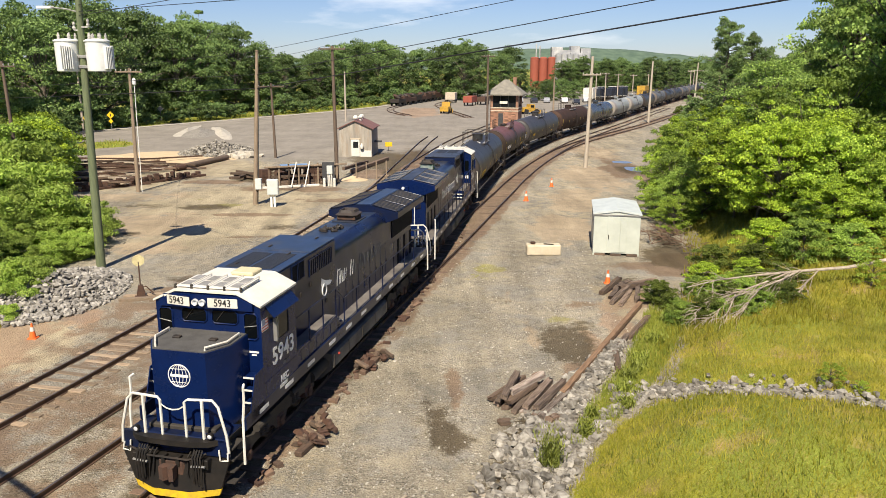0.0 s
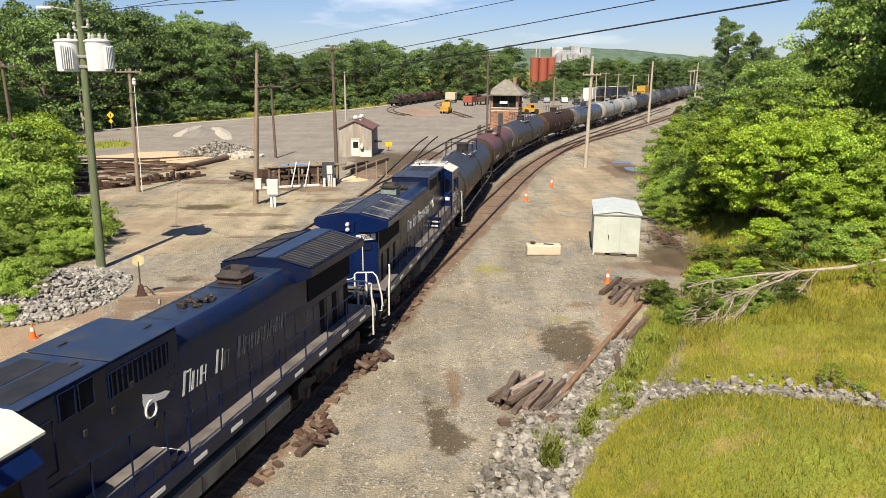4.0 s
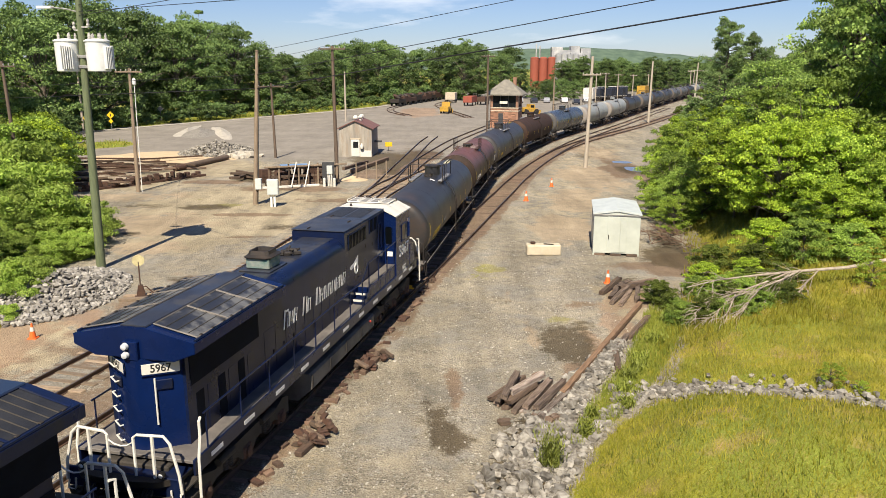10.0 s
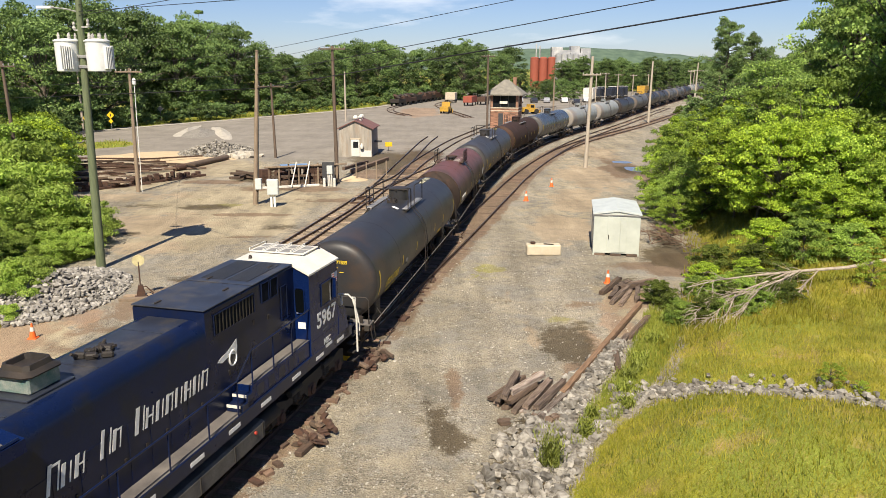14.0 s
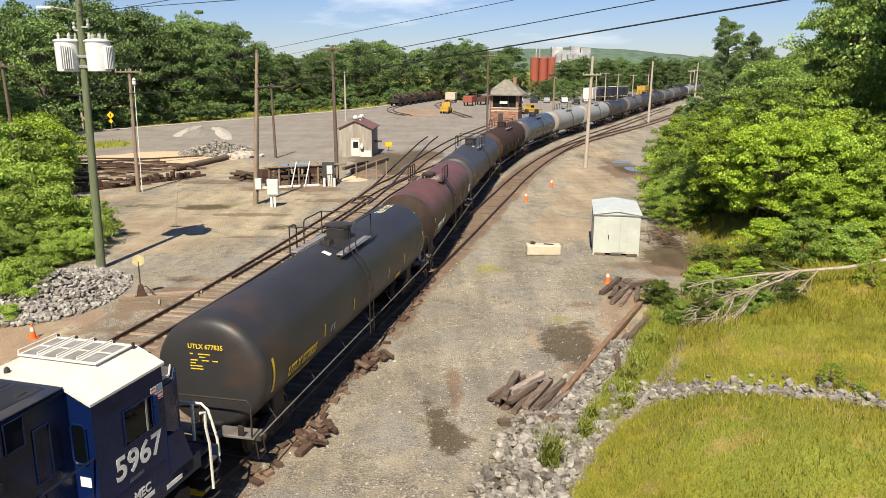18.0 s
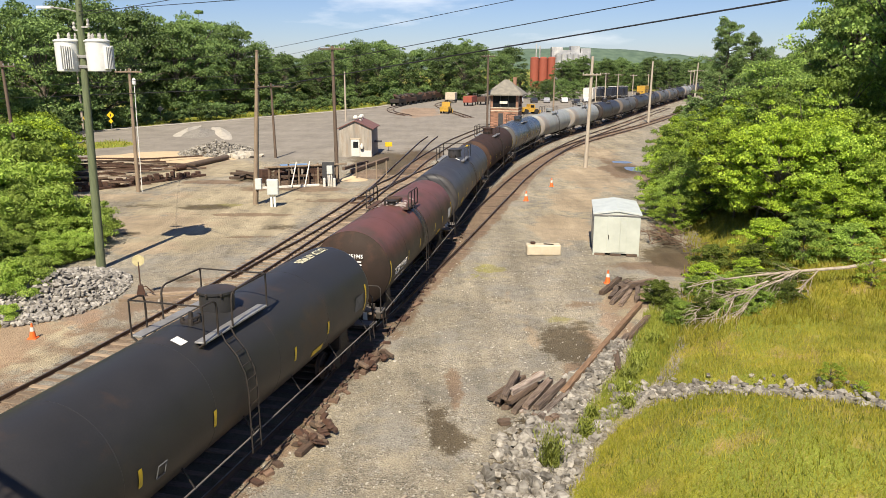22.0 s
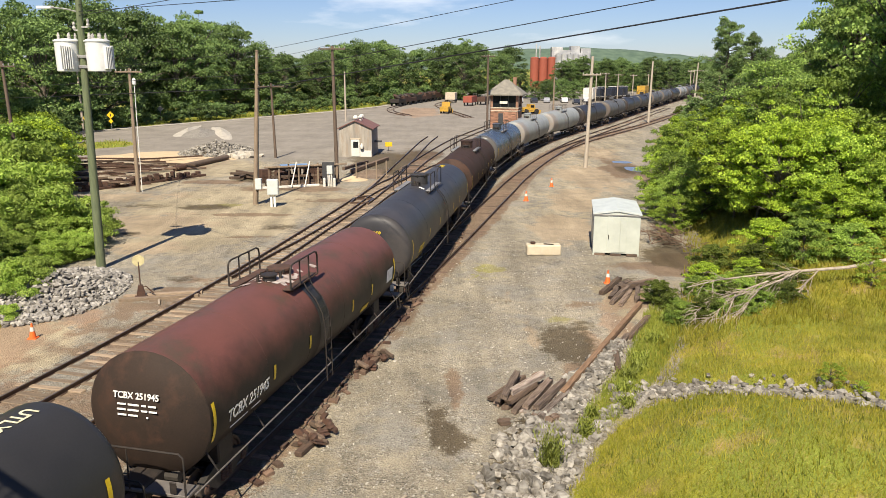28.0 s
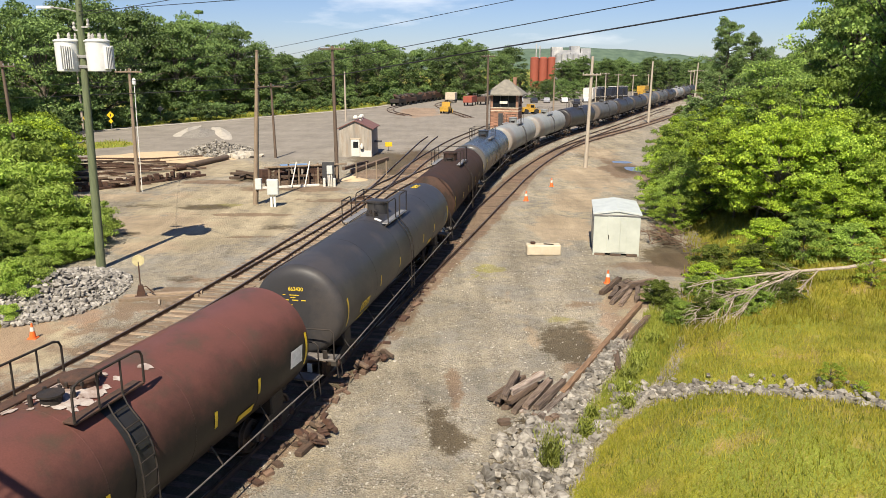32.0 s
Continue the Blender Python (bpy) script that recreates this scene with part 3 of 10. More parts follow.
def tie_mesh(mat, seed):
    rnd = random.Random(seed)
    m = Mesh()
    m.box(-1.3, 1.3, -0.115, 0.115, -0.30, -0.145 + rnd.uniform(-0.01, 0.012), 0.018)
    m.v = [(x + rnd.uniform(-0.02, 0.02), y + rnd.uniform(-0.008, 0.008), z) for x, y, z in m.v]
    return m.done("sleeper", mat)


def build_track(name, label, pts, tie_mat, seed, loose=180, sink=0.0, ties_from=0.0, ties_to=1e9):
    rnd = random.Random(seed)
    x, y, psi = smooth_line(pts)
    root = thing(name, Matrix.Identity(4), label, "railway track", kind="structure")
    n = len(RAIL_SECTION)
    for side in (-0.7525, 0.7525):
        m = Mesh()
        for px, py, pp in zip(x, y, psi):
            cx, cy = px + side * math.cos(pp), py - side * math.sin(pp)
            m.v += [(cx + u * math.cos(pp), cy - u * math.sin(pp), w) for u, w in RAIL_SECTION]
        for i in range(len(x) - 1):
            m.f += [(i * n + k, i * n + (k + 1) % n, (i + 1) * n + (k + 1) % n, (i + 1) * n + k) for k in range(n)]
        me = m.done("rail", STEEL_RAIL)
        me.materials.append(RAIL_TOP)
        for p in me.polygons:
            if p.center.z > -0.002:
                p.material_index = 1
        part("rail", me, None, root)
    shapes = [tie_mesh(tie_mat, seed + k) for k in range(4)]
    rest, run, count = Mesh(), 0.0, 0
    for px, py, pp in zip(x, y, psi):
        run += 0.6
        if run < ties_from or run > ties_to:
            continue
        at = pose(px, py, -sink + rnd.uniform(-0.012, 0.008), 0, 0, -math.degrees(pp) + rnd.uniform(-1.5, 1.5))
        if count < loose:
            part("sleeper", shapes[rnd.randrange(4)], None, root, "", at)
            count += 1
        else:
            rest.box(-1.3, 1.3, -0.115, 0.115, -0.30, -0.15, 0, at)
    if rest.v:
        tagged(part("far_sleepers", rest, tie_mat, root), kind="stuff")
    return root


def build_tracks():
    build_track("railway_track_main", "main railway track on dark weathered timber sleepers in gravel", along([(0, 0)], -16, 330), TIE_OLD, 1, 220)
    build_track("railway_track_loop", "brown curving railway track with old sleepers beside the train", along(LOOP, 10, 300), TIE_OLD, 2, 200, 0.035, ties_from=4)
    build_track("railway_track_branch", "railway track half sunk in grey gravel", along(BRANCH, 72, 200), TIE_OLD, 3, 60, 0.03, ties_from=40)
    build_track("railway_track_yard", "railway track with bleached sleepers beside a switch stand", along([(0, -8.0)], -14, 44, 5) + [(-6.54, 58.8), (-5.55, 67.5), (-4.45, 83), (-2.7, 107.4), (-1.6, 118)], TIE_TAN, 4, 130, 0.0, ties_from=14, ties_to=75)
    build_track("railway_track_sunken", "railway track sunk in gravel with only the rails showing", along([(0, -4.0)], -14, 62, 5), TIE_TAN, 5, 60, 0.03, ties_from=30, ties_to=75)
    build_track("railway_track_crossover", "crossover railway track leaving the yard track at a switch", [(-9.9, 37.0), (-8.9, 42), (-7.85, 46.5), (-6.25, 55), (-5.0, 63.7), (-3.0, 72.2), (-0.5, 81.5), (2.5, 91)], TIE_TAN, 6, 60, 0.0, ties_from=8)
    build_track("railway_track_stub", "yard lead railway track curving away past the shed", [(-6.0, 63.5), (-5.1, 69), (-3.9, 74.5), (-2.6, 86), (1.2, 109.2), (5.0, 126), (10, 146)], TIE_OLD, 7, 50, 0.02, ties_from=3, ties_to=34)

    build_track("railway_track_siding", "rusty siding rails curving towards stored wagons", [(-11.5, 214), (-13.5, 200), (-12, 184), (-7.5, 170)], TIE_OLD, 8, 0, 0.03)
    build_track("railway_track_spur", "rusty spur rails on the open yard", [(3, 250), (-1.5, 222), (0.5, 196), (5.5, 164)], TIE_OLD, 9, 0, 0.03)


LOOP = [(8, 0.0), (19, 0.72), (31, 1.75), (45, 2.9), (60, 3.7), (72, 4.15), (84, 4.6), (96, 5.3), (108, 6.2), (120, 7.0), (140, 8.3), (170, 9.6), (220, 11), (320, 12)]
BRANCH = [(72, 4.15), (84, 4.3), (96, 4.2), (108, 4.05), (120, 3.95), (400, 3.95)]

# ---- the train ----
BLUE = material("loco_blue_paint", (0.0034, 0.0135, 0.07), 0.26, 0.0, (0.003, 0.0105, 0.052), 1.3, 30, 0.04, 0.18, spec=0.2)
BLUE_DULL = material("faded_dark_blue_paint", (0.0045, 0.0112, 0.046), 0.3, 0.0, (0.0055, 0.0105, 0.035), 0.9, 24, 0.06, 0.3, third=(0.0105, 0.0135, 0.028), third_scale=1.1, spec=0.26)
# both roof colours are lifted towards blue to stand in for reflected sky
ROOF_BLUE = material("sky_sheen_roof_blue", (0.012, 0.028, 0.075), 0.36, 0.0, (0.022, 0.036, 0.07), 0.8, 24, 0.08, 0.3, third=(0.035, 0.042, 0.06), third_scale=1.2)
ROOF_BLACK = material("sooty_roof_sky_sheen", (0.026, 0.032, 0.05), 0.4, 0.0, (0.02, 0.022, 0.03), 0.9, 24, 0.1, 0.3, third=(0.05, 0.047, 0.045), third_scale=1.1)
WHITE_PAINT = material("white_paint", (0.68, 0.67, 0.62), 0.5, 0.0, (0.6, 0.57, 0.5), 1.5, 25, 0.05, 0.12)
CREAM = material("cream_panel", (0.62, 0.54, 0.33), 0.55, 0.0, (0.55, 0.48, 0.3), 2, 25, 0.05, 0.1)
LETTER_WHITE = material("white_lettering", (0.88, 0.87, 0.84), 0.55, 0.0, (0.7, 0.69, 0.66), 6, 60, 0.0, 0.2)
LETTER_BLACK = material("black_lettering", (0.012, 0.012, 0.012), 0.6)
LETTER_YELLOW = material("yellow_lettering", (0.72, 0.52, 0.03), 0.6, 0.0, (0.6, 0.42, 0.03), 6, 60, 0.0, 0.2)
REFLECTOR = material("yellow_reflector_tape", (0.78, 0.55, 0.02), 0.45, 0.0, (0.65, 0.45, 0.02), 8, 60, 0.0, 0.15)
SAFETY_YELLOW = material("safety_yellow_paint", (0.75, 0.5, 0.02), 0.5, 0.0, (0.5, 0.34, 0.03), 5, 40, 0.05, 0.2)
RED_PAINT = material("red_paint", (0.5, 0.05, 0.03), 0.5)
WALKWAY = material("worn_walkway_steel", (0.11, 0.10, 0.095), 0.7, 0.2, (0.2, 0.18, 0.16), 1.4, 40, 0.1, 0.3)
GRIME = material("underframe_grime", (0.028, 0.025, 0.022), 0.85, 0.1, (0.05, 0.042, 0.034), 1.8, 40, 0.3, 0.4)
GRILLE = material("dark_grille", (0.005, 0.006, 0.011), 0.7, 0.0, (0.009, 0.011, 0.018), 2, 60, 0.1, 0.3, spec=0.06)
WHEEL = material("brake_worn_wheel", (0.06, 0.042, 0.032), 0.6, 0.4, (0.1, 0.07, 0.05), 4, 40, 0.1, 0.3)
LENS = material("headlight_lens", (0.5, 0.52, 0.54), 0.15, 0.0, (0.6, 0.62, 0.65), 8, 40, 0.0, 0.1)
DECAL_BLUE = material("decal_blue", (0.28, 0.33, 0.45), 0.6)
SCREEN = material("dusty_radiator_screen", (0.017, 0.019, 0.025), 0.4, 0.0, (0.04, 0.042, 0.046), 0.8, 60, 0.15, 0.5, third=(0.13, 0.13, 0.125), third_scale=1.3)
SOOT_BROWN = material("sooty_brown_iron", (0.06, 0.045, 0.037), 0.6, 0.1, (0.035, 0.03, 0.028), 4, 50, 0.2, 0.4)
SLAT_BRASS = material("dusty_grille_slat", (0.036, 0.032, 0.026), 0.6, 0.2)
CAB_GLASS = glass("cab_glass", (0.003, 0.004, 0.005), 0.05, 0.14)
NOSE_GREY = material("non_slip_grey_paint", (0.085, 0.082, 0.078), 0.8, 0.0, (0.06, 0.058, 0.056), 2.5, 90, 0.25, 0.4)
TANK_DUST = material("road_dust_on_black", (0.13, 0.12, 0.105), 0.85, 0.0, (0.065, 0.06, 0.054), 1.1, 30, 0.15, 0.35)
PILOT_BLACK = material("sooty_pilot_black", (0.011, 0.0105, 0.010), 0.55, 0.0, (0.022, 0.018, 0.015), 2.2, 40, 0.2, 0.4, spec=0.3)
LETTER_FADED = material("worn_off_lettering", (0.13, 0.135, 0.145), 0.7, 0.0, (0.035, 0.04, 0.06), 5, 50, 0.0, 0.4)
MESH_GREY = material("grey_wire_mesh", (0.34, 0.33, 0.31), 0.6, 0.2, (0.22, 0.215, 0.2), 3, 120, 0.2, 0.5)
MESH_DARK = material("dark_wire_mesh", (0.02, 0.022, 0.028), 0.5, 0.0, (0.032, 0.034, 0.04), 2, 140, 0.3, 0.6, spec=0.15)
TEAL_PAINT = material("flaking_teal_paint", (0.05, 0.14, 0.13), 0.6, 0.0, (0.28, 0.29, 0.26), 2.5, 40, 0.1, 0.3)
GREY_STEEL = material("galvanised_grating", (0.36, 0.36, 0.35), 0.55, 0.5, (0.26, 0.25, 0.24), 3, 50, 0.1, 0.2)

WHEELS = []      # (wheelset, radius, sign of turn)


def wheelset(parent, x, r):
    m = Mesh()
    for y in (-0.72, 0.72):
        o = 1 if y > 0 else -1
        m.lathe([(y - 0.0675 * o, r + 0.025), (y - 0.04 * o, r + 0.025), (y - 0.03 * o, r), (y + 0.065 * o, r - 0.004), (y + 0.065 * o, r - 0.07), (y + 0.02 * o, r - 0.09), (y + 0.03 * o, 0.2), (y + 0.08 * o, 0.13), (y + 0.12 * o, 0.09)], 20, "y")
        for k in range(3):
            a = 2 * math.pi * k / 3
            m.rod((0.3 * r * math.cos(a) * 1.6, y + 0.02 * o, 0.3 * r * math.sin(a) * 1.6), (0.3 * r * math.cos(a) * 1.6, y + 0.07 * o, 0.3 * r * math.sin(a) * 1.6), 0.03, n=6)
    m.rod((0, -1.05, 0), (0, 1.05, 0), 0.085, n=10)
    return part("wheelset", m, WHEEL, parent, "", place(x, 0, r))


def coil(m, x, y, z0, z1, r=0.07):
    prof = []
    for k in range(5):
        z = z0 + (z1 - z0) * (k + 0.5) / 5
        prof += [(z - 0.025, r - 0.02), (z - 0.01, r), (z + 0.01, r), (z + 0.025, r - 0.02)]
    m.lathe(prof, 8, "z", (x, y, 0))


def freight_truck(parent, x, turning, sign=1):
    root = Mesh()
    root.box(-0.28, 0.28, -1.0, 1.0, 0.38, 0.66, 0.04)
    tr = part("truck", root, GRIME, parent, "", place(x, 0, 0))
    for y in (-1.0, 1.0):
        m = Mesh()
        m.prism([(-1.15, 0.42), (-1.15, 0.62), (-0.95, 0.68), (-0.45, 0.86), (0.45, 0.86), (0.95, 0.68), (1.15, 0.62), (1.15, 0.42), (0.7, 0.42), (0.42, 0.22), (-0.42, 0.22), (-0.7, 0.42)], y - 0.09, y + 0.09, "y")
        part("side_frame", m, GRIME, tr)
        for dx in (-0.17, 0.0, 0.17):
            c = Mesh()
            coil(c, dx, y + (0.1 if y > 0 else -0.1), 0.3, 0.6)
            part("coil_spring", c, RUST, tr)
        for dx in (-0.89, 0.89):
            b = Mesh()
            b.lathe([(y - 0.02, 0.12), (y + 0.12 * (1 if y > 0 else -1), 0.12), (y + 0.15 * (1 if y > 0 else -1), 0.06)], 10, "y", (dx, 0, 0.46))
            part("axle_bearing", b, RUST, tr)
    for dx in (-0.89, 0.89):
        w = wheelset(tr, dx, 0.46)
        if turning:
            WHEELS.append((w, 0.46, sign))
    return tr


def loco_truck(parent, x, sign):
    root = Mesh()
    root.box(-0.5, 0.5, -0.9, 0.9, 0.5, 0.85, 0.04)
    tr = part("truck", root, GRIME, parent, "", place(x, 0, 0))
    for y in (-1.05, 1.05):
        m = Mesh()
        m.prism([(-2.55, 0.5), (-2.55, 0.95), (-2.2, 1.05), (-1.6, 0.86), (-1.0, 1.02), (1.0, 1.02), (1.6, 0.86), (2.2, 1.05), (2.55, 0.95), (2.55, 0.5), (2.1, 0.45), (1.6, 0.62), (0.5, 0.62), (0.3, 0.42), (-0.3, 0.42), (-0.5, 0.62), (-1.6, 0.62), (-2.1, 0.45)], y - 0.1, y + 0.1, "y")
        part("side_frame", m, GRIME, tr)
        o = 1 if y > 0 else -1
        for dx in (-2.05, 0.0, 2.05):
            b = Mesh()
            b.box(dx - 0.22, dx + 0.22, y - 0.14, y + 0.14, 0.36, 0.72, 0.04)
            b.lathe([(y + 0.1 * o, 0.15), (y + 0.19 * o, 0.15), (y + 0.22 * o, 0.08)], 12, "y", (dx, 0, 0.53))
            part("axle_box", b, RUST, tr)
        for dx in (-1.17, -0.93, 0.93, 1.17):
            b = Mesh()
            coil(b, dx, y + 0.1 * o, 0.62, 0.95, 0.09)
            part("coil_spring", b, GRIME, tr)
        for x0 in (-1.5, 0.75):
            b = Mesh()
            b.rod((x0, y + 0.12 * o, 0.98), (x0 + 0.75, y + 0.12 * o, 0.98), 0.1, n=10)
            part("brake_cylinder", b, GRIME, tr)
    for dx in (-2.05, 0.0, 2.05):
        WHEELS.append((wheelset(tr, dx, 0.53), 0.53, sign))
    return tr


def coupler(parent, x, way):
    m = Mesh()
    m.box(min(x - 0.75 * way, x - 0.1 * way), max(x - 0.75 * way, x - 0.1 * way), -0.12, 0.12, 0.74, 0.96, 0.03)
    m.prism([(x - 0.2 * way, -0.16), (x - 0.02 * way, -0.2), (x + 0.04 * way, -0.06), (x - 0.05 * way, 0.02), (x + 0.05 * way, 0.1), (x + 0.02 * way, 0.2), (x - 0.2 * way, 0.18)], 0.68, 1.02, "z")
    return part("coupler", m, RUST, parent)


def bars(parent, mat, m, rows, name="lettering_bar"):
    """Plain bars for writing that is not spelt out: rows of (x, y, width, height) on the plane of m."""
    for x, y, w, h in rows:
        b = Mesh()
        b.box(-w / 2, w / 2, -h / 2, h / 2, 0.0, 0.004)
        part(name, b, mat, parent, "", m @ place(x, y, 0))


def slanted_marks(parent, mat, m, n_groups, height, length, worn_from):
    """Slanted strokes, one for each letter of a long name along the hood, worn off from one letter on."""
    count = 0
    total = sum(n_groups) + 1.0 * (len(n_groups) - 1)
    step = length / total
    u = -length / 2
    for g in n_groups:
        for k in range(g):
            h = height * (1.0 if k == 0 else 0.76)
            w = step * (0.86 if k == 0 else 0.74)
            b = Mesh()
            sl = 0.22 * h
            st = w * (0.4 if count % 3 else 0.3)
            base = -height / 2
            pts = [(u, base), (u + st, base), (u + st + sl, base + h), (u + sl, base + h)]
            b.prism(pts, 0, 0.004, "z")
            hair = w * 0.13
            b.prism([(u + w - hair, base), (u + w, base), (u + w + sl * 0.9, base + h * 0.92), (u + w - hair + sl * 0.9, base + h * 0.92)], 0, 0.004, "z")
            if count % 2 == 0:
                mid = base + h * (0.46 if count % 4 else 0.86)
                lean = sl * (mid - base) / h
                b.prism([(u + lean, mid), (u + w + lean, mid), (u + w + lean + 0.02, mid + h * 0.09), (u + lean + 0.02, mid + h * 0.09)], 0, 0.0036, "z")
            part("lettering_bar", b, mat if count < worn_from else LETTER_FADED, parent, "", m)
            count += 1
            u += step
        u += step


def locomotive(number, label, face, rear_number, roof, tail=0.0, cab_back=5.95, cab_on=0.0):
    """A six-axle hood diesel; +x is its cab end. face: the side (+1 or -1 in y) that the line's right shows.
    tail moves the rear end, cab_back is the back of the cab, cab_on moves the cab side's windows and number."""
    root = thing("locomotive", Matrix.Identity(4), label, "locomotive", "diesel locomotives at the head of the train")
    # frame, deck, sills
    m = Mesh()
    m.box(-9.7, 9.7, -0.9, 0.9, 0.95, 1.7, 0.03)
    part("underframe", m, GRIME, root)
    m = Mesh()
    m.box(-9.55, 8.1, -1.44, 1.44, 1.76, 1.84, 0.01)
    part("walkway_deck", m, WALKWAY, root)
    for y in (-1, 1):
        m = Mesh()
        m.box(-9.55, 9.2, y * 1.45 - 0.03, y * 1.45 + 0.03, 1.48, 1.86, 0.015)
        part("side_sill", m, BLUE_DULL, root, "faded dark blue side sill")
        for k, x in enumerate((-8.6, -7.0, -5.2, -3.5, -1.8, 0.0, 1.6, 3.2, 5.0, 6.6, 8.2)):
            b = Mesh()
            b.box(x - 0.27, x + 0.27, y * 1.484 - 0.003, y * 1.484 + 0.003, 1.6, 1.71)
            part("reflector_patch", b, LETTER_WHITE, root)
    # fuel tank
    m = Mesh()
    m.prism([(-1.45, 0.72), (-1.45, 1.14), (-1.38, 1.2), (1.38, 1.2), (1.45, 1.14), (1.45, 0.72), (1.0, 0.3), (-1.0, 0.3)], -3.0, 3.1, "x")
    fuel = part("fuel_tank", m, TANK_DUST, root, "dusty underslung fuel tank")
    for y in (-1, 1):
        for x in (-2.9, -1.4, 0.1, 1.6, 3.0):
            b = Mesh()
            b.box(x - 0.03, x + 0.03, y * 1.45 - 0.02, y * 1.45 + 0.02, 0.74, 1.16)
            part("tank_strap", b, GRIME, fuel)
    for y in (-1, 1):
        m = Mesh()
        m.rod((3.1, y * 1.1, 0.85), (4.3, y * 1.1, 0.85), 0.2, n=12)
        part("air_reservoir", m, GRIME, root)
        m = Mesh()
        m.rod((2.6, y * 1.44, 1.05), (2.6, y * 1.5, 1.05), 0.045, n=10)
        part("fuel_filler", m, RED_PAINT, root)
    # nose
    m = Mesh()
    m.prism([(8.1, -1.1), (9.0, -1.1), (9.6, -0.72), (9.6, 0.72), (9.0, 1.1), (8.1, 1.1)], 1.58, 3.6, "z")
    nose = part("nose", m, BLUE, root, "glossy deep blue chopped nose")
    m = Mesh()
    m.prism([(8.1, -1.06), (8.98, -1.06), (9.56, -0.7), (9.56, 0.7), (8.98, 1.06), (8.1, 1.06)], 3.6, 3.63, "z")
    part("nose_top", m, NOSE_GREY, nose, "dark grey non-slip nose top")
    for y in (-1, 1):
        m = Mesh()
        m.pipe([(8.35, y * 0.98, 3.63), (8.35, y * 0.98, 3.71), (8.98, y * 0.98, 3.71), (9.48, y * 0.66, 3.71), (9.48, y * 0.66, 3.63)], 0.025)
        part("grab_rail", m, WHITE_PAINT, nose)
        m = Mesh()
        m.box(8.7, 8.85, y * 0.5 - 0.1, y * 0.5 + 0.1, 3.63, 3.68, 0.01)
        part("nose_hatch_handle", m, BLACK_IRON, nose)
    # emblem: a plain white disc with curved lines, in outline only
    E0 = place(9.603, 0, 2.98) @ END_F
    m = Mesh()
    m.pipe([(0.29 * math.cos(a), 0.29 * math.sin(a), 0.003) for a in np.linspace(0, 2 * math.pi, 37)], 0.014, 4)
    for k in (-0.17, 0.17):
        m.box(-0.22, 0.22, k - 0.007, k + 0.007, 0, 0.005)
    m.box(-0.24, 0.24, -0.035, 0.035, 0, 0.005)
    for rx in (0.1, 0.2):
        pts = [(rx * math.cos(a), 0.28 * math.sin(a), 0.004) for a in np.linspace(0, 2 * math.pi, 25)]
        m.pipe(pts, 0.007, 4)
    m.box(-0.007, 0.007, -0.28, 0.28, 0, 0.005)
    part("emblem", m, LETTER_WHITE, nose, "round white line emblem", E0)
    # cab
    cab_sec = [(-1.47, 1.58), (-1.47, 4.36), (-0.86, 4.64), (0.86, 4.64), (1.47, 4.36), (1.47, 1.58)]
    m = Mesh()
    m.prism(cab_sec, cab_back, 8.1, "x")
    cab = part("cab", m, BLUE, root, "deep blue operator cab")
    m = Mesh()
    m.prism([(-1.51, 4.34), (-1.51, 4.39), (-0.88, 4.69), (0.88, 4.69), (1.51, 4.39), (1.51, 4.34), (0.86, 4.645), (-0.86, 4.645)], cab_back - 0.05, 8.16, "x")
    part("cab_roof", m, WHITE_PAINT, cab, "bright white cab roof with sloped sides")
    # roof gear: raised white grating with dark openings, cream hatch
    m = Mesh()
    m.box(6.92, 8.0, -0.92, 0.92, 4.72, 4.755, 0.01)
    grating = part("roof_panel", m, WHITE_PAINT, cab, "white raised roof grating")
    for k in range(4):
        y = -0.69 + 0.46 * k
        for x0, x1 in ((6.98, 7.42), (7.5, 7.88)):
            b = Mesh()
            b.box(x0, x1, y - 0.15, y + 0.15, 4.757, 4.762)
            part("roof_vent", b, MESH_GREY, grating, "grey mesh opening")
        b = Mesh()
        b.pipe([(7.96, y + 0.23, 4.755), (7.96, y + 0.23, 4.82), (6.96, y + 0.23, 4.82), (6.96, y + 0.23, 4.755)], 0.016, 5)
        part("grab_rail", b, WHITE_PAINT, grating)
    for y in (-0.92, -0.46, 0.0, 0.46, 0.92):
        b = Mesh()
        b.box(7.98, 8.03, y - 0.025, y + 0.025, 4.68, 4.8)
        part("panel_clip", b, GRIME, grating)
    if roof is ROOF_BLUE:
        m = Mesh()
        m.box(6.0, 6.6, -0.1, 0.55, 4.69, 4.8, 0.03)
        part("roof_hatch", m, CREAM, cab, "cream roof hatch")
    else:
        m = Mesh()
        m.lathe([(4.69, 0.06), (4.76, 0.05), (4.8, 0.02)], 8, "z", (cab_back + 0.2, 0.5, 0))
        part("roof_antenna", m, BLACK_IRON, cab)
    # front wall: number boards, headlights, windshields
    m = Mesh()
    m.prism([(-1.3, 4.24), (-1.3, 4.42), (-0.9, 4.6), (0.9, 4.6), (1.3, 4.42), (1.3, 4.24)], 8.1, 8.19, "x")
    brow = part("headlight_panel", m, BLUE, cab)
    for y, turn in ((-0.78, -9), (0.5, 5)):
        m = Mesh()
        m.box(-0.012, 0.012, -0.4, 0.4, -0.125, 0.125, 0.01)
        bd = part("number_board", m, WHITE_PAINT, cab, "white number board", place(8.225, y, 4.42) @ Matrix.Rotation(radians(turn), 4, "Z"))
        writing(number, 0.27, LETTER_BLACK, bd, place(0.014, 0, 0) @ END_F, "number", 0.86, 0.004)
        g = Mesh()
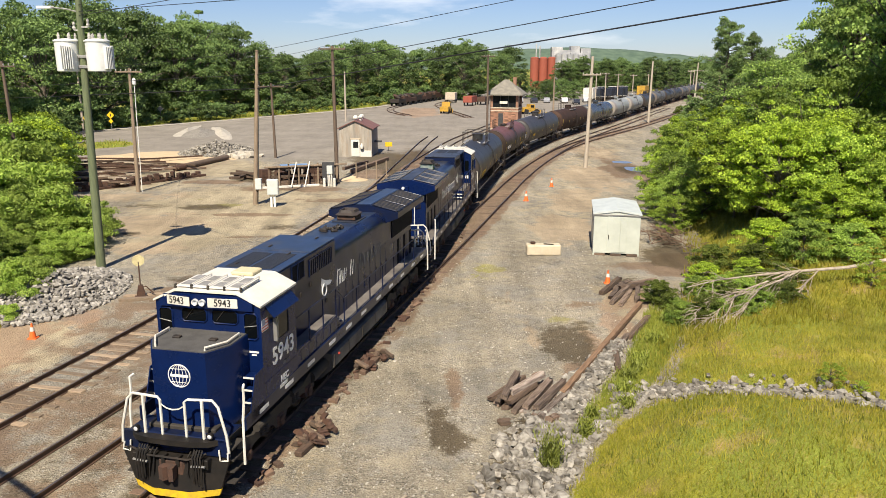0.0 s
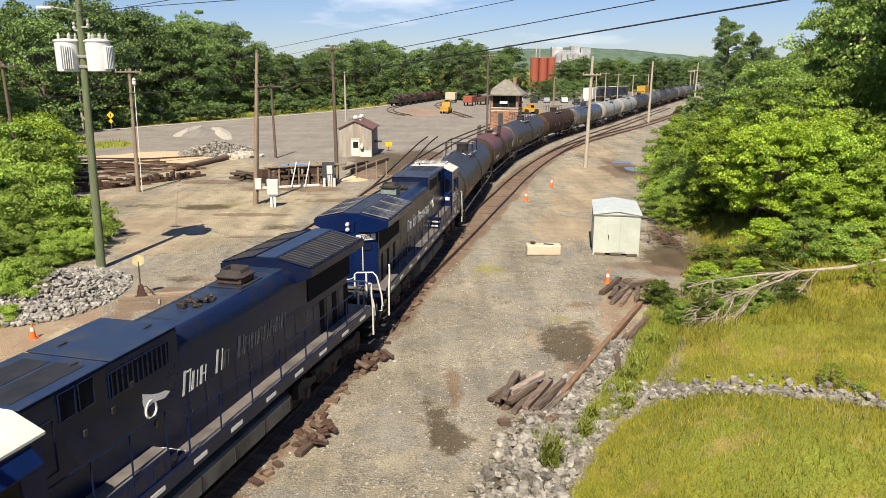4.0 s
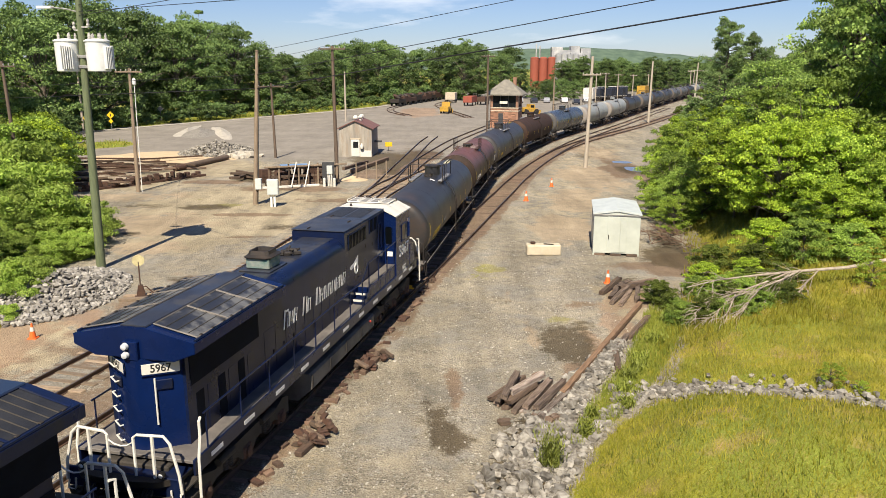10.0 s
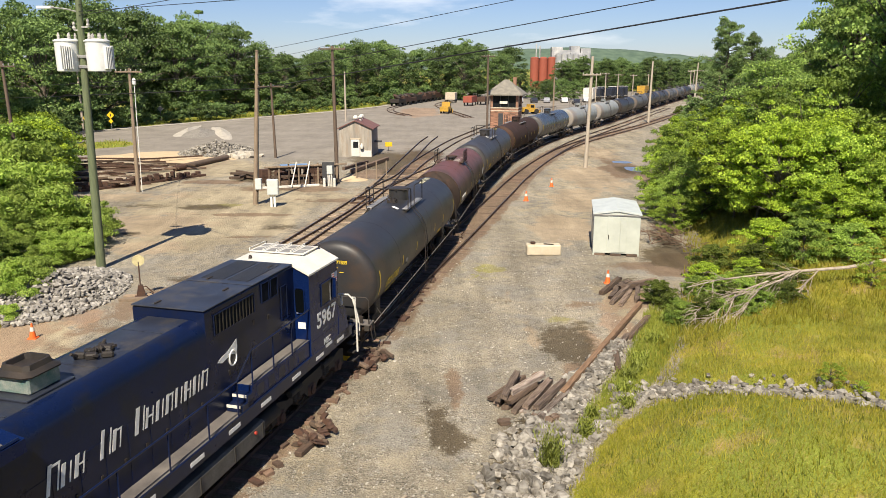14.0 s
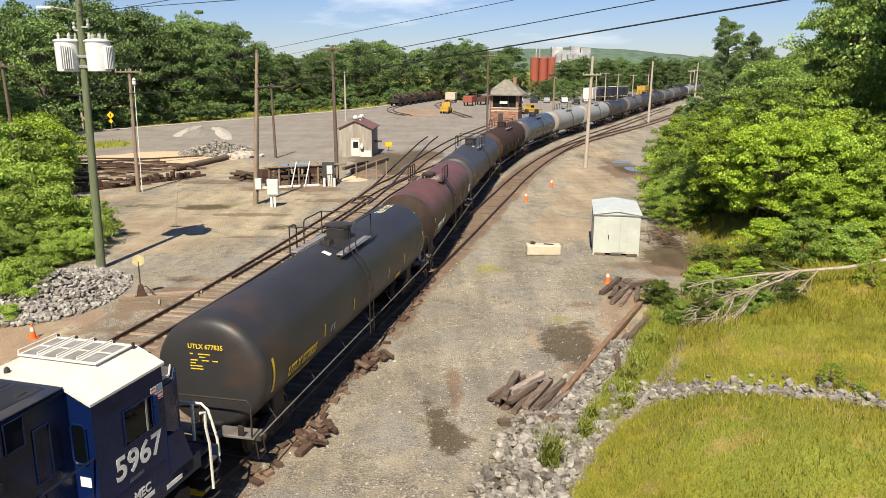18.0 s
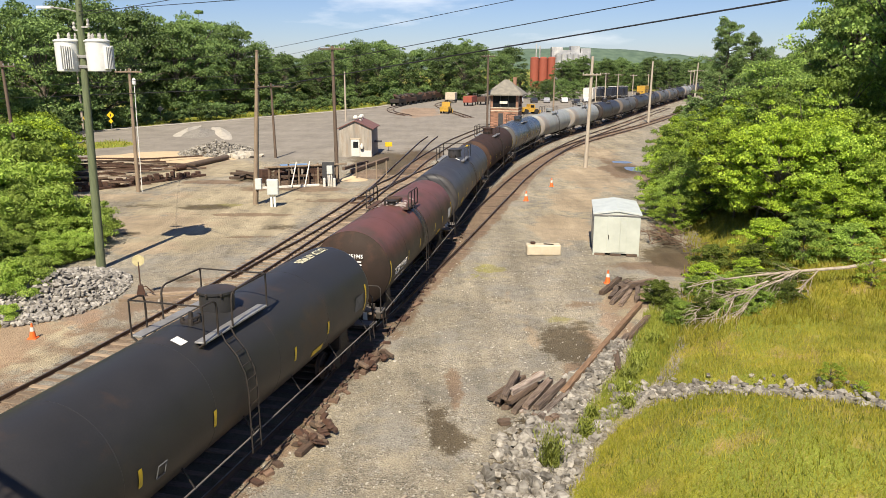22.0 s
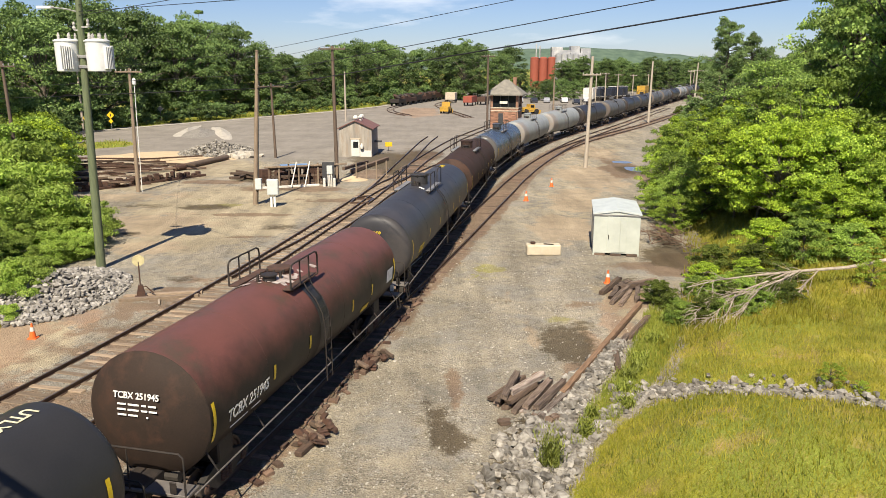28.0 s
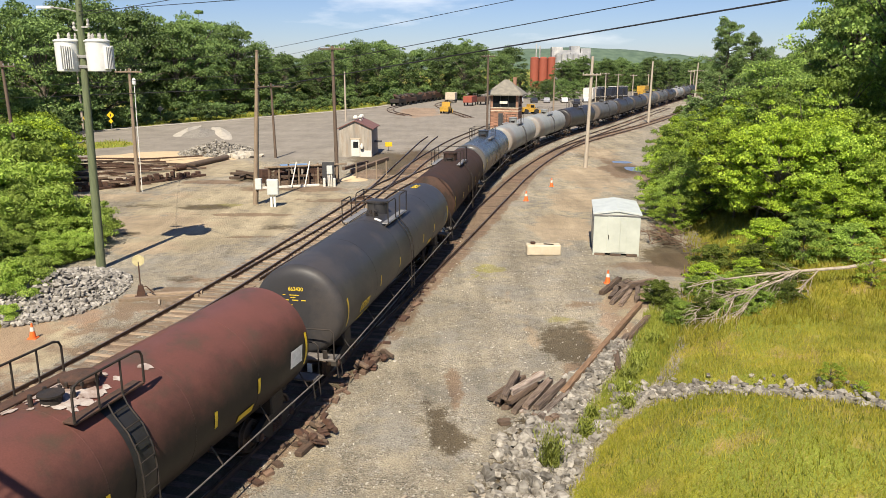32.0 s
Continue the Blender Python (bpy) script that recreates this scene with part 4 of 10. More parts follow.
        g.pipe([(0.0, -0.42, -0.14), (0.0, 0.42, -0.14), (0.0, 0.42, 0.14), (0.0, -0.42, 0.14), (0.0, -0.42, -0.14)], 0.014, 4)
        part("board_frame", g, BLUE, bd)
    for y in (-0.27, -0.07):
        m = Mesh()
        m.lathe([(8.19, 0.09), (8.26, 0.085), (8.255, 0.06), (8.21, 0.04)], 16, "x", (0, y, 4.4))
        part("headlight", m, LENS, cab, "round sealed headlight")
    def gasket(x, y0, y1, z0, z1, r=0.02):
        g = Mesh()
        c = 0.07
        g.pipe([(x, y0, z0 + c), (x, y0, z1 - c), (x, y0 + c, z1), (x, y1 - c, z1), (x, y1, z1 - c), (x, y1, z0 + c), (x, y1 - c, z0), (x, y0 + c, z0), (x, y0, z0 + c)], r, 4)
        return g
    for y0, y1 in ((-0.72, -0.05), (0.14, 0.82)):
        m = Mesh()
        m.box(8.1, 8.115, y0, y1, 3.86, 4.18, 0.006)
        pane = part("windshield", m, CAB_GLASS, cab)
        part("window_gasket", gasket(8.118, y0 - 0.02, y1 + 0.02, 3.84, 4.2), BLUE, pane)
        m = Mesh()
        m.rod((8.13, (y0 + y1) / 2, 4.2), (8.13, y0 + 0.12, 3.92), 0.012, n=5)
        part("wiper", m, BLACK_IRON, pane)
    for y in (-1, 1):
        m = Mesh()
        m.box(8.1, 8.115, min(y * 1.03, y * 1.36), max(y * 1.03, y * 1.36), 3.5, 4.14, 0.006)
        pane = part("door_window", m, CAB_GLASS, cab)
        part("window_gasket", gasket(8.12, min(y * 1.01, y * 1.38), max(y * 1.01, y * 1.38), 3.47, 4.17, 0.024), BLUE, pane)
        m = Mesh()
        m.rod((8.135, y * 1.02, 3.8), (8.135, y * 1.37, 3.86), 0.01, n=5)
        part("window_bar", m, GREY_STEEL, pane)
        bars(cab, LETTER_WHITE, place(8.104, y * 1.24, 3.1) @ END_F, [(0, 0.03, 0.26, 0.05), (0, -0.05, 0.14, 0.04)])
        # back wall: door with a tall window
        m = Mesh()
        m.box(cab_back - 0.015, cab_back, min(y * 1.02, y * 1.3), max(y * 1.02, y * 1.3), 3.2, 3.92, 0.006)
        pane = part("door_window", m, CAB_GLASS, cab)
        part("window_gasket", gasket(cab_back - 0.02, min(y * 1.0, y * 1.32), max(y * 1.0, y * 1.32), 3.17, 3.95, 0.024), BLUE, pane)
        bars(cab, LETTER_WHITE, place(cab_back - 0.005, y * 1.2, 2.8) @ END_B, [(0, 0, 0.24, 0.2)], "notice")
        # steps from the nose platform to the cab door
        for k in range(3):
            b = Mesh()
            b.box(8.2, 8.55, min(y * 1.13, y * 1.45), max(y * 1.13, y * 1.45), 1.9 + 0.34 * k, 1.94 + 0.34 * k, 0.008)
            st = part("cab_step", b, BLUE, root)
            b = Mesh()
            b.box(8.545, 8.565, min(y * 1.13, y * 1.45), max(y * 1.13, y * 1.45), 1.9 + 0.34 * k, 1.945 + 0.34 * k)
            part("step_edge", b, WHITE_PAINT, st, "white step edge")
        b = Mesh()
        b.prism([(8.1, 1.58), (8.9, 1.58), (8.9, 1.9), (8.6, 2.7), (8.1, 2.75)], min(y * 1.45, y * 1.48), max(y * 1.45, y * 1.48), "y")
        part("step_side_plate", b, BLUE, root)
        # one wide sliding window, its front pane drawn half open, in a proud frame
        wx0, wx1, wz0, wz1 = 6.5 + cab_on, 7.34 + cab_on, 3.16, 3.86
        m = Mesh()
        m.box(wx0, wx1, y * 1.47 - 0.006, y * 1.47 + 0.008, wz0, wz1, 0.004)
        pane = part("side_window", m, CAB_GLASS, cab)
        m = Mesh()
        yy = y * 1.482
        m.pipe([(wx0, yy, wz0), (wx1, yy, wz0), (wx1, yy, wz1), (wx0, yy, wz1), (wx0, yy, wz0)], 0.022, 4)
        part("window_frame", m, BLUE_DULL, pane)
        m = Mesh()
        m.box(wx1 - 0.2, wx1 - 0.16, y * 1.485 - 0.01, y * 1.485 + 0.01, wz0, wz1)
        part("sash_bar", m, GREY_STEEL, pane)
        m = Mesh()
        m.box(wx1 + 0.03, wx1 + 0.09, min(y * 1.47, y * 1.58), max(y * 1.47, y * 1.58), 3.2, 3.84, 0.01)
        part("mirror", m, GREY_STEEL if roof is ROOF_BLUE else BLUE, cab, "upright side mirror")
        if roof is ROOF_BLUE:
            m = Mesh()
            m.prism([(y * 1.47, 4.24), (y * 1.7, 3.97), (y * 1.7, 3.995), (y * 1.47, 4.27)], 6.2, 7.8, "x")
            part("sun_awning", m, BLUE, cab, "blue sun awning over the cab window")
        # striped decal: blue-grey corner field, white ground, red stripes
        b = Mesh()
        b.box(7.7, 8.08, y * 1.473 - 0.002, y * 1.473 + 0.002, 3.66, 3.98)
        decal = part("striped_decal", b, LETTER_WHITE, cab, "red and white striped decal")
        for k in range(4):
            b = Mesh()
            b.box(7.7, 8.08 if k < 2 else 7.86, y * 1.476 - 0.002, y * 1.476 + 0.002, 3.68 + k * 0.08, 3.71 + k * 0.08)
            part("stripe", b, RED_PAINT, decal)
        b = Mesh()
        b.box(7.87, 8.08, y * 1.476 - 0.002, y * 1.476 + 0.002, 3.82, 3.98)
        part("corner_field", b, DECAL_BLUE, decal)
        side = SIDE_L if y > 0 else SIDE_R
        writing(number, 0.66, LETTER_WHITE, cab, place(6.85 + cab_on, y * 1.477, 2.76) @ side, "number", 1.08, 0.0145)
        bars(cab, LETTER_FADED, place(6.72 + cab_on, y * 1.477, 2.4) @ side, [(0, 0, 0.42, 0.07)])
        writing("MEC", 0.26, LETTER_WHITE, cab, place(6.85 + cab_on, y * 1.477, 1.98) @ side, "lettering", 1.0, 0.008)
        bars(cab, LETTER_WHITE, place(6.95, y * 1.477, 2.1) @ side, [(cab_on * (1 if y < 0 else -1), -0.3, 0.5, 0.1)])
        bars(cab, BLUE, place(7.0, y * 1.475, 2.26) @ side, [(0, 0, 2.0, 0.025)], "seam_strip")
    # raised deck beside the cabinet, with two white-edged steps down to the walkway
    for y in (-1, 1):
        m = Mesh()
        m.box(2.6, cab_back, min(y * 1.0, y * 1.43), max(y * 1.0, y * 1.43), 1.6, 2.36, 0.015)
        side_box = part("raised_side_deck", m, BLUE, root, "blue raised side deck behind the cab")
        b = Mesh()
        b.box(2.61, cab_back - 0.01, min(y * 1.02, y * 1.42), max(y * 1.02, y * 1.42), 2.362, 2.37)
        part("deck_plate", b, WALKWAY, side_box)
        for k in range(5):
            b = Mesh()
            b.box(2.85 + 0.6 * k, 3.2 + 0.6 * k, y * 1.433 - 0.004, y * 1.433 + 0.006, 1.95, 2.26, 0.004)
            part("access_panel", b, BLUE_DULL, side_box)
        for k in range(2):
            b = Mesh()
            b.box(2.05 + 0.28 * k, 2.6, min(y * 1.02, y * 1.46), max(y * 1.02, y * 1.42), 1.85, 2.03 + 0.17 * k, 0.01)
            stp = part("deck_step", b, BLUE_DULL, root)
            b = Mesh()
            b.box(2.04 + 0.28 * k, 2.06 + 0.28 * k, min(y * 1.02, y * 1.42), max(y * 1.02, y * 1.42), 1.96 + 0.17 * k, 2.035 + 0.17 * k)
            part("step_edge", b, WHITE_PAINT, stp, "white step edge")
    # tall cabinet behind the cab
    m = Mesh()
    m.prism([(-0.98, 1.58), (-0.98, 4.6), (-0.93, 4.66), (0.93, 4.66), (0.98, 4.6), (0.98, 1.58)], 1.42, cab_back, "x")
    cabinet = part("blower_cabinet", m, BLUE_DULL, root, "dark blue raised blower cabinet with flat lid")
    for x0, x1 in ((1.38, 3.6), (3.66, cab_back - 0.07)):
        b = Mesh()
        b.box(x0, x1, -1.0, 1.0, 4.66, 4.69, 0.01)
        lid = part("lid", b, roof, cabinet)
        for xx, yy in ((x0 + 0.3, 0.45), (x1 - 0.5, -0.55)):
            b = Mesh()
            b.box(xx - 0.12, xx + 0.12, yy - 0.03, yy + 0.03, 4.69, 4.72, 0.008)
            part("lid_handle", b, BLACK_IRON, lid)
    for y0, y1 in ((-0.72, -0.08), (0.02, 0.7)):
        b = Mesh()
        b.box(3.95, cab_back - 0.2, y0, y1, 4.691, 4.7, 0.003)
        part("roof_grille", b, MESH_DARK, cabinet, "dark wire mesh roof grille")
    for y in (-1, 1):
        for x0, x1, z0, z1, nm in ((1.78, 3.7, 3.93, 4.45, "intake_grille"), (4.12, 4.52, 4.05, 4.58, "grille_window"), (4.62, 5.02, 4.05, 4.58, "grille_window"), (5.2, 5.55, 3.2, 4.2, "cabinet_door")):
            b = Mesh()
            b.box(x0, x1, y * 0.985 - 0.005, y * 0.985 + 0.008, z0, z1, 0.004)
            vent = part(nm, b, BLUE_DULL if nm == "cabinet_door" else GRILLE, cabinet)
            b = Mesh()
            yy = y * 0.995
            b.pipe([(x0, yy, z0), (x1, yy, z0), (x1, yy, z1), (x0, yy, z1), (x0, yy, z0)], 0.02, 4)
            part("grille_frame", b, BLUE_DULL, vent)
            if nm == "intake_grille":
                for k in range(12):
                    b = Mesh()
                    xx = x0 + (k + 0.5) * (x1 - x0) / 12
                    b.box(xx - 0.02, xx + 0.02, y * 0.998 - 0.008, y * 0.998 + 0.008, z0, z1)
                    part("slat", b, SLAT_BRASS if roof is ROOF_BLACK else BLUE_DULL, vent)
        for xx, zz in ((3.0, 3.9), (2.3, 2.7), (4.4, 3.5), (3.6, 3.6)):
            b = Mesh()
            b.box(xx, xx + 0.1, y * 0.985 - 0.01, y * 0.985 + 0.03, zz, zz + 0.14, 0.01)
            part("latch", b, BLACK_IRON, cabinet)
    shoulder = [(0.56 + 0.42 * math.cos(a), 4.0 + 0.42 * math.sin(a)) for a in np.linspace(0, math.pi / 2, 7)]
    hood_sec = [(-0.98, 1.58)] + [(-u, v) for u, v in shoulder] + shoulder[::-1] + [(0.98, 1.58)]
    m = Mesh()
    m.prism(hood_sec, -5.2, 1.42, "x")
    hood = part("engine_hood", m, BLUE_DULL, root, "faded navy blue engine hood")
    b = Mesh()
    b.prism([(-0.56, 4.42), (-0.54, 4.428), (0.54, 4.428), (0.56, 4.42)], -4.55, 1.4, "x")
    part("roof_sheet", b, roof, hood)
    for x in (-4.0, -1.7, 0.4):
        b = Mesh()
        b.box(x, x + 0.05, -0.54, 0.54, 4.428, 4.436)
        part("roof_seam", b, ROOF_BLACK, hood)
    for y in (-1, 1):
        for k in range(9):
            x = -5.0 + k * 0.69
            b = Mesh()
            b.box(x, x + 0.62, y * 0.985 - 0.004, y * 0.985 + 0.006, 1.75, 3.2, 0.004)
            part("hood_door", b, BLUE_DULL, hood)
            b = Mesh()
            b.box(x + 0.5, x + 0.56, y * 0.99, y * 0.99 + 0.02 * y, 2.4, 2.52)
            part("latch", b, BLACK_IRON, hood)
        side = SIDE_L if y > 0 else SIDE_R
        slanted_marks(hood, LETTER_WHITE, place(-1.2, y * 0.995, 3.26 if roof is ROOF_BLUE else 3.13) @ side, (3, 2, 8), 0.56, 5.2, 4 if roof is ROOF_BLUE else 99)
        b = Mesh()
        f = -1 if y < 0 else 1
        b.prism([(f * u, v) for u, v in ((0.5, 0.02), (0.34, 0.1), (0.1, 0.14), (-0.16, 0.22), (-0.42, 0.34), (-0.44, 0.12), (-0.36, -0.12), (-0.28, -0.02), (-0.12, 0.02), (0.1, -0.02), (0.3, -0.06))], 0, 0.004, "z")
        b.pipe([(f * (-0.2 + 0.17 * math.cos(a)), -0.1 + 0.19 * math.sin(a), 0.002) for a in np.linspace(0, 2 * math.pi, 21)], 0.03, 4)
        part("white_emblem", b, LETTER_WHITE, root, "plain white wing and ring emblem", place(2.32, y * 0.99, 3.28 if roof is ROOF_BLUE else 3.2) @ side)
    m = Mesh()
    m.box(-3.45, -2.25, -0.5, 0.5, 4.43, 4.475, 0.01)
    stack = part("exhaust_stack", m, ROOF_BLACK, root, "sooty raised exhaust stack")
    up = 0.0 if roof is ROOF_BLUE else 0.14
    m = Mesh()
    m.box(-3.24, -2.46, -0.37, 0.37, 4.475, 4.66 + up, 0.03)
    part("stack_collar", m, RUST if roof is ROOF_BLUE else TEAL_PAINT, stack, "" if roof is ROOF_BLUE else "flaking teal and grey stack collar")
    m = Mesh()
    z0 = 4.66 + up
    rings = [(0.46, 0.43, 0.0), (0.47, 0.44, 0.03), (0.36, 0.33, 0.1), (0.33, 0.3, 0.2), (0.29, 0.26, 0.2), (0.27, 0.24, 0.1)]
    for u, w, h in rings:
        m.v += [(-2.85 + a * u, b * w, z0 + h) for a, b in ((-1, -0.7), (-0.75, -1), (0.75, -1), (1, -0.7), (1, 0.7), (0.75, 1), (-0.75, 1), (-1, 0.7))]
    m.f += [(8 * q + k, 8 * q + (k + 1) % 8, 8 * q + 8 + (k + 1) % 8, 8 * q + 8 + k) for q in range(5) for k in range(8)] + [tuple(range(8))[::-1], tuple(range(40, 48))]
    part("stack_cap", m, SOOT_BROWN if roof is ROOF_BLUE else BLACK_IRON, stack, "rusty stack cap" if roof is ROOF_BLUE else "sooty stack cap")
    rnd = random.Random(int(number))
    for k in range(9):
        b = Mesh()
        b.box(-0.12, 0.12, -0.08, 0.08, 0, rnd.uniform(0.08, 0.16), 0.03)
        b.rod((0, 0, 0.05), (rnd.uniform(-0.2, 0.2), rnd.uniform(-0.2, 0.2), 0.14), 0.035, n=6)
        part("roof_fitting", b, BLACK_IRON, hood, "", pose(-0.95 + rnd.uniform(-0.5, 0.5), rnd.uniform(-0.34, 0.34), 4.42, rnd.uniform(-9, 9), rnd.uniform(-9, 9), rnd.uniform(0, 180)))
    # radiator compartment with flared wings
    m = Mesh()
    m.prism([(-0.98, 1.58), (-0.98, 4.0), (0.98, 4.0), (0.98, 1.58)], -8.6 + tail, -5.2, "x")
    rad = part("radiator_hood", m, BLUE_DULL, root)
    m = Mesh()
    m.prism([(-1.5, 4.22), (-1.5, 4.46), (-0.3, 4.72), (0.3, 4.72), (1.5, 4.46), (1.5, 4.22), (0.98, 4.0), (-0.98, 4.0)], -9.0 + tail, -4.55, "x")
    wing = part("radiator_wing", m, BLUE if roof is ROOF_BLACK else BLUE_DULL, root, "flared dark blue radiator wings")
    # thin added sheet: its blue stands in for sun on the wing end
    m = Mesh()
    m.prism([(-1.49, 4.23), (-1.49, 4.45), (-0.3, 4.71), (0.3, 4.71), (1.49, 4.45), (1.49, 4.23), (0.98, 4.01), (-0.98, 4.01)], -9.012 + tail, -9.002 + tail, "x")
    part("wing_end", m, BLUE, wing, "blue sheet put in for the sunlit end of the radiator wings")
    for y in (-1, 1):
        m = Mesh()
        m.pipe([(-8.9 + tail, y * 1.46, 4.49), (-4.65, y * 1.46, 4.49)], 0.03, 5)
        part("wing_lip", m, BLUE_DULL, wing)
    for y in (-1, 1):
        sl = math.degrees(math.atan2(0.26, 1.2))
        for k in range(3):
            x = -8.72 + tail + k * 1.36
            b = Mesh()
            b.box(0, 1.3, -0.54, 0.54, 0.0, 0.02)
            part("radiator_screen", b, SCREEN if roof is ROOF_BLACK else MESH_DARK, wing, "dusty black radiator screen", place(x, y * 0.9, 4.602) @ pose(0, 0, 0, -sl * y))
            for j in range(1, 6) if roof is ROOF_BLUE else ():
                b = Mesh()
                b.prism([(0.22 * j - 0.014, 0.02), (0.22 * j, 0.034), (0.22 * j + 0.014, 0.02)], -0.54, 0.54, "y")
                part("screen_rib", b, GRIME, wing, "", place(x, y * 0.9, 4.602) @ pose(0, 0, 0, -sl * y))
            for j in range(1, 4) if roof is ROOF_BLACK else ():
                b = Mesh()
                b.box(0, 1.3, -0.54 + j * 0.27 - 0.008, -0.54 + j * 0.27 + 0.008, 0.02, 0.03)
                part("screen_bar", b, GRIME, wing, "", place(x, y * 0.9, 4.602) @ pose(0, 0, 0, -sl * y))
            b = Mesh()
            b.pipe([(-0.02, -0.54, 0.025), (1.31, -0.54, 0.025), (1.31, 0.54, 0.025), (-0.02, 0.54, 0.025), (-0.02, -0.54, 0.025)], 0.022, 4)
            part("screen_frame", b, WALKWAY if roof is ROOF_BLACK else BLUE_DULL, wing, "", place(x, y * 0.9, 4.602) @ pose(0, 0, 0, -sl * y))
            for xx in (0.1, 0.6, 1.1):
                b = Mesh()
                b.box(xx, xx + 0.08, -0.56 if y < 0 else 0.5, -0.5 if y < 0 else 0.56, 0.02, 0.055, 0.006)
                part("screen_clamp", b, BLACK_IRON, wing, "", place(x, y * 0.9, 4.602) @ pose(0, 0, 0, -sl * y))
        b = Mesh()
        b.box(-8.7, -5.3, y * 0.985 - 0.01, y * 0.985 + 0.02, 3.2, 3.95, 0.005)
        part("radiator_intake", b, GRILLE, rad, "dark intake under the radiator wing")
        for k in range(6):
            b = Mesh()
            x = -8.5 + k * 0.5
            b.box(x, x + 0.34, y * 0.985 - 0.004, y * 0.985 + 0.008, 1.8, 2.95, 0.004)
            part("louvre_door", b, BLUE_DULL if k % 2 else GRILLE, rad)
    # a dusty pale cover strip runs over the middle of the wings
    m = Mesh()
    m.prism([(-0.32, 4.724), (-0.3, 4.75), (0.3, 4.75), (0.32, 4.724)], -8.95 + tail, -4.6, "x")
    part("ridge_cover", m, roof, wing)
    # rear end wall with slanting corner facets, boards, lamps
    xr = -9.1 + tail
    m = Mesh()
    m.prism([(-8.55 + tail, -0.98), (xr, -0.16), (xr, 0.16), (-8.55 + tail, 0.98)], 1.58, 4.0, "z")
    m.box(xr - 0.02, xr + 0.3, -0.16, 0.2, 3.98, 4.42, 0.02)
    rear = part("rear_wall", m, BLUE, root, "deep blue rear end with slanting corners")
    for y in (-1, 1):
        w = Matrix.Rotation(radians(-y * 33.8), 4, "Z")
        bd = Mesh()
        bd.box(-0.02, 0.02, -0.4, 0.4, -0.125, 0.125, 0.01)
        b = part("number_board", bd, WHITE_PAINT, rear, "white rear number board", place(-8.88 + tail, y * 0.55, 3.78) @ w)
        writing(rear_number, 0.25, LETTER_BLACK, b, place(-0.023, 0, 0) @ END_B, "number", 0.9, 0.004)
        g = Mesh()
        g.pipe([(-0.01, -0.42, -0.14), (-0.01, 0.42, -0.14), (-0.01, 0.42, 0.14), (-0.01, -0.42, 0.14), (-0.01, -0.42, -0.14)], 0.014, 4)
        part("board_frame", g, BLUE, b)
        b = Mesh()
        b.box(-0.02, 0.02, -0.2, 0.2, -0.12, 0.12, 0.015)
        part("corner_lamp_box", b, BLUE_DULL, rear, "", place(-8.86 + tail, y * 0.57, 3.38) @ w)
    for z in (4.12, 4.32):
        b = Mesh()
        b.lathe([(xr - 0.14, 0.03), (xr - 0.12, 0.07), (xr - 0.04, 0.085)], 14, "x", (0, 0.1, z))
        part("rear_light", b, LENS, rear, "round rear headlight")
    b = Mesh()
    b.rod((xr + 0.12, -0.44, 2.45), (xr + 0.12, -0.44, 3.55), 0.022, n=6)
    part("rear_grab_iron", b, WHITE_PAINT, rear)
    for k in range(6):
        b = Mesh()
        z = 1.95 + k * 0.36
        b.pipe([(-8.93 + tail, 0.5, z), (-9.0 + tail, 0.54, z), (-8.78 + tail, 0.82, z), (-8.72 + tail, 0.78, z)], 0.018, 5)
        part("grab_iron", b, WHITE_PAINT, rear)
    # handrails along both walkways
    for y in (-1, 1):
        posts = [-8.9, -7.3, -5.7, -4.1, -2.5, -0.9, 0.6, 1.9]
        for x in posts:
            b = Mesh()
            b.rod((x, y * 1.43, 1.8), (x, y * 1.43, 2.74), 0.022, n=6)
            part("handrail_post", b, BLUE_DULL, root)
        b = Mesh()
        b.pipe([(-9.0, y * 1.43, 2.73), (1.9, y * 1.43, 2.76), (2.65, y * 1.43, 3.28), (cab_back, y * 1.44, 3.32)], 0.024, 6)
        part("handrail", b, BLUE_DULL, root)
        for x in (2.66, 3.8, 4.9):
            b = Mesh()
            b.rod((x, y * 1.43, 2.3), (x, y * 1.43, 3.3), 0.022, n=6)
            part("handrail_post", b, BLUE_DULL, root)
    # ends: white handrails, chains, steps, pilot, couplers, hoses
    for way, x in ((1, 10.0), (-1, -10.0)):
        xin = x - 0.35 * way
        m = Mesh()
        m.box(min(x, x - 0.08 * way), max(x, x - 0.08 * way), -1.42, 1.42, 1.15, 1.62, 0.02)
        m.box(min(x - 0.9 * way, x), max(x - 0.9 * way, x), -1.3, 1.3, 1.54, 1.6, 0.01)
        part("end_platform", m, BLUE_DULL, root, "dark blue end platform")
        m = Mesh()
        m.prism([(x - 0.05 * way, -1.2), (x + 0.16 * way, -0.95), (x + 0.24 * way, -0.5), (x + 0.26 * way, 0.0), (x + 0.24 * way, 0.5), (x + 0.16 * way, 0.95), (x - 0.05 * way, 1.2)], 1.46, 1.6, "z")
        part("anticlimber", m, PILOT_BLACK, root, "rounded black anticlimber")
        m = Mesh()
        xo, xi = x + 0.04 * way, x + 0.3 * way
        def blade(z, half, out):
            return [(xo - 0.08 * way, -half, z), (xo, -half, z), (x + out * way, -half * 0.42, z), (x + out * way, half * 0.42, z), (xo, half, z), (xo - 0.08 * way, half, z)]
        def band(mesh, z0, h0, o0, z1, h1, o1):
            mesh.add(blade(z0, h0, o0) + blade(z1, h1, o1), [(i, (i + 1) % 6, 6 + (i + 1) % 6, 6 + i) for i in range(6)] + [tuple(range(6))[::-1], tuple(range(6, 12))])
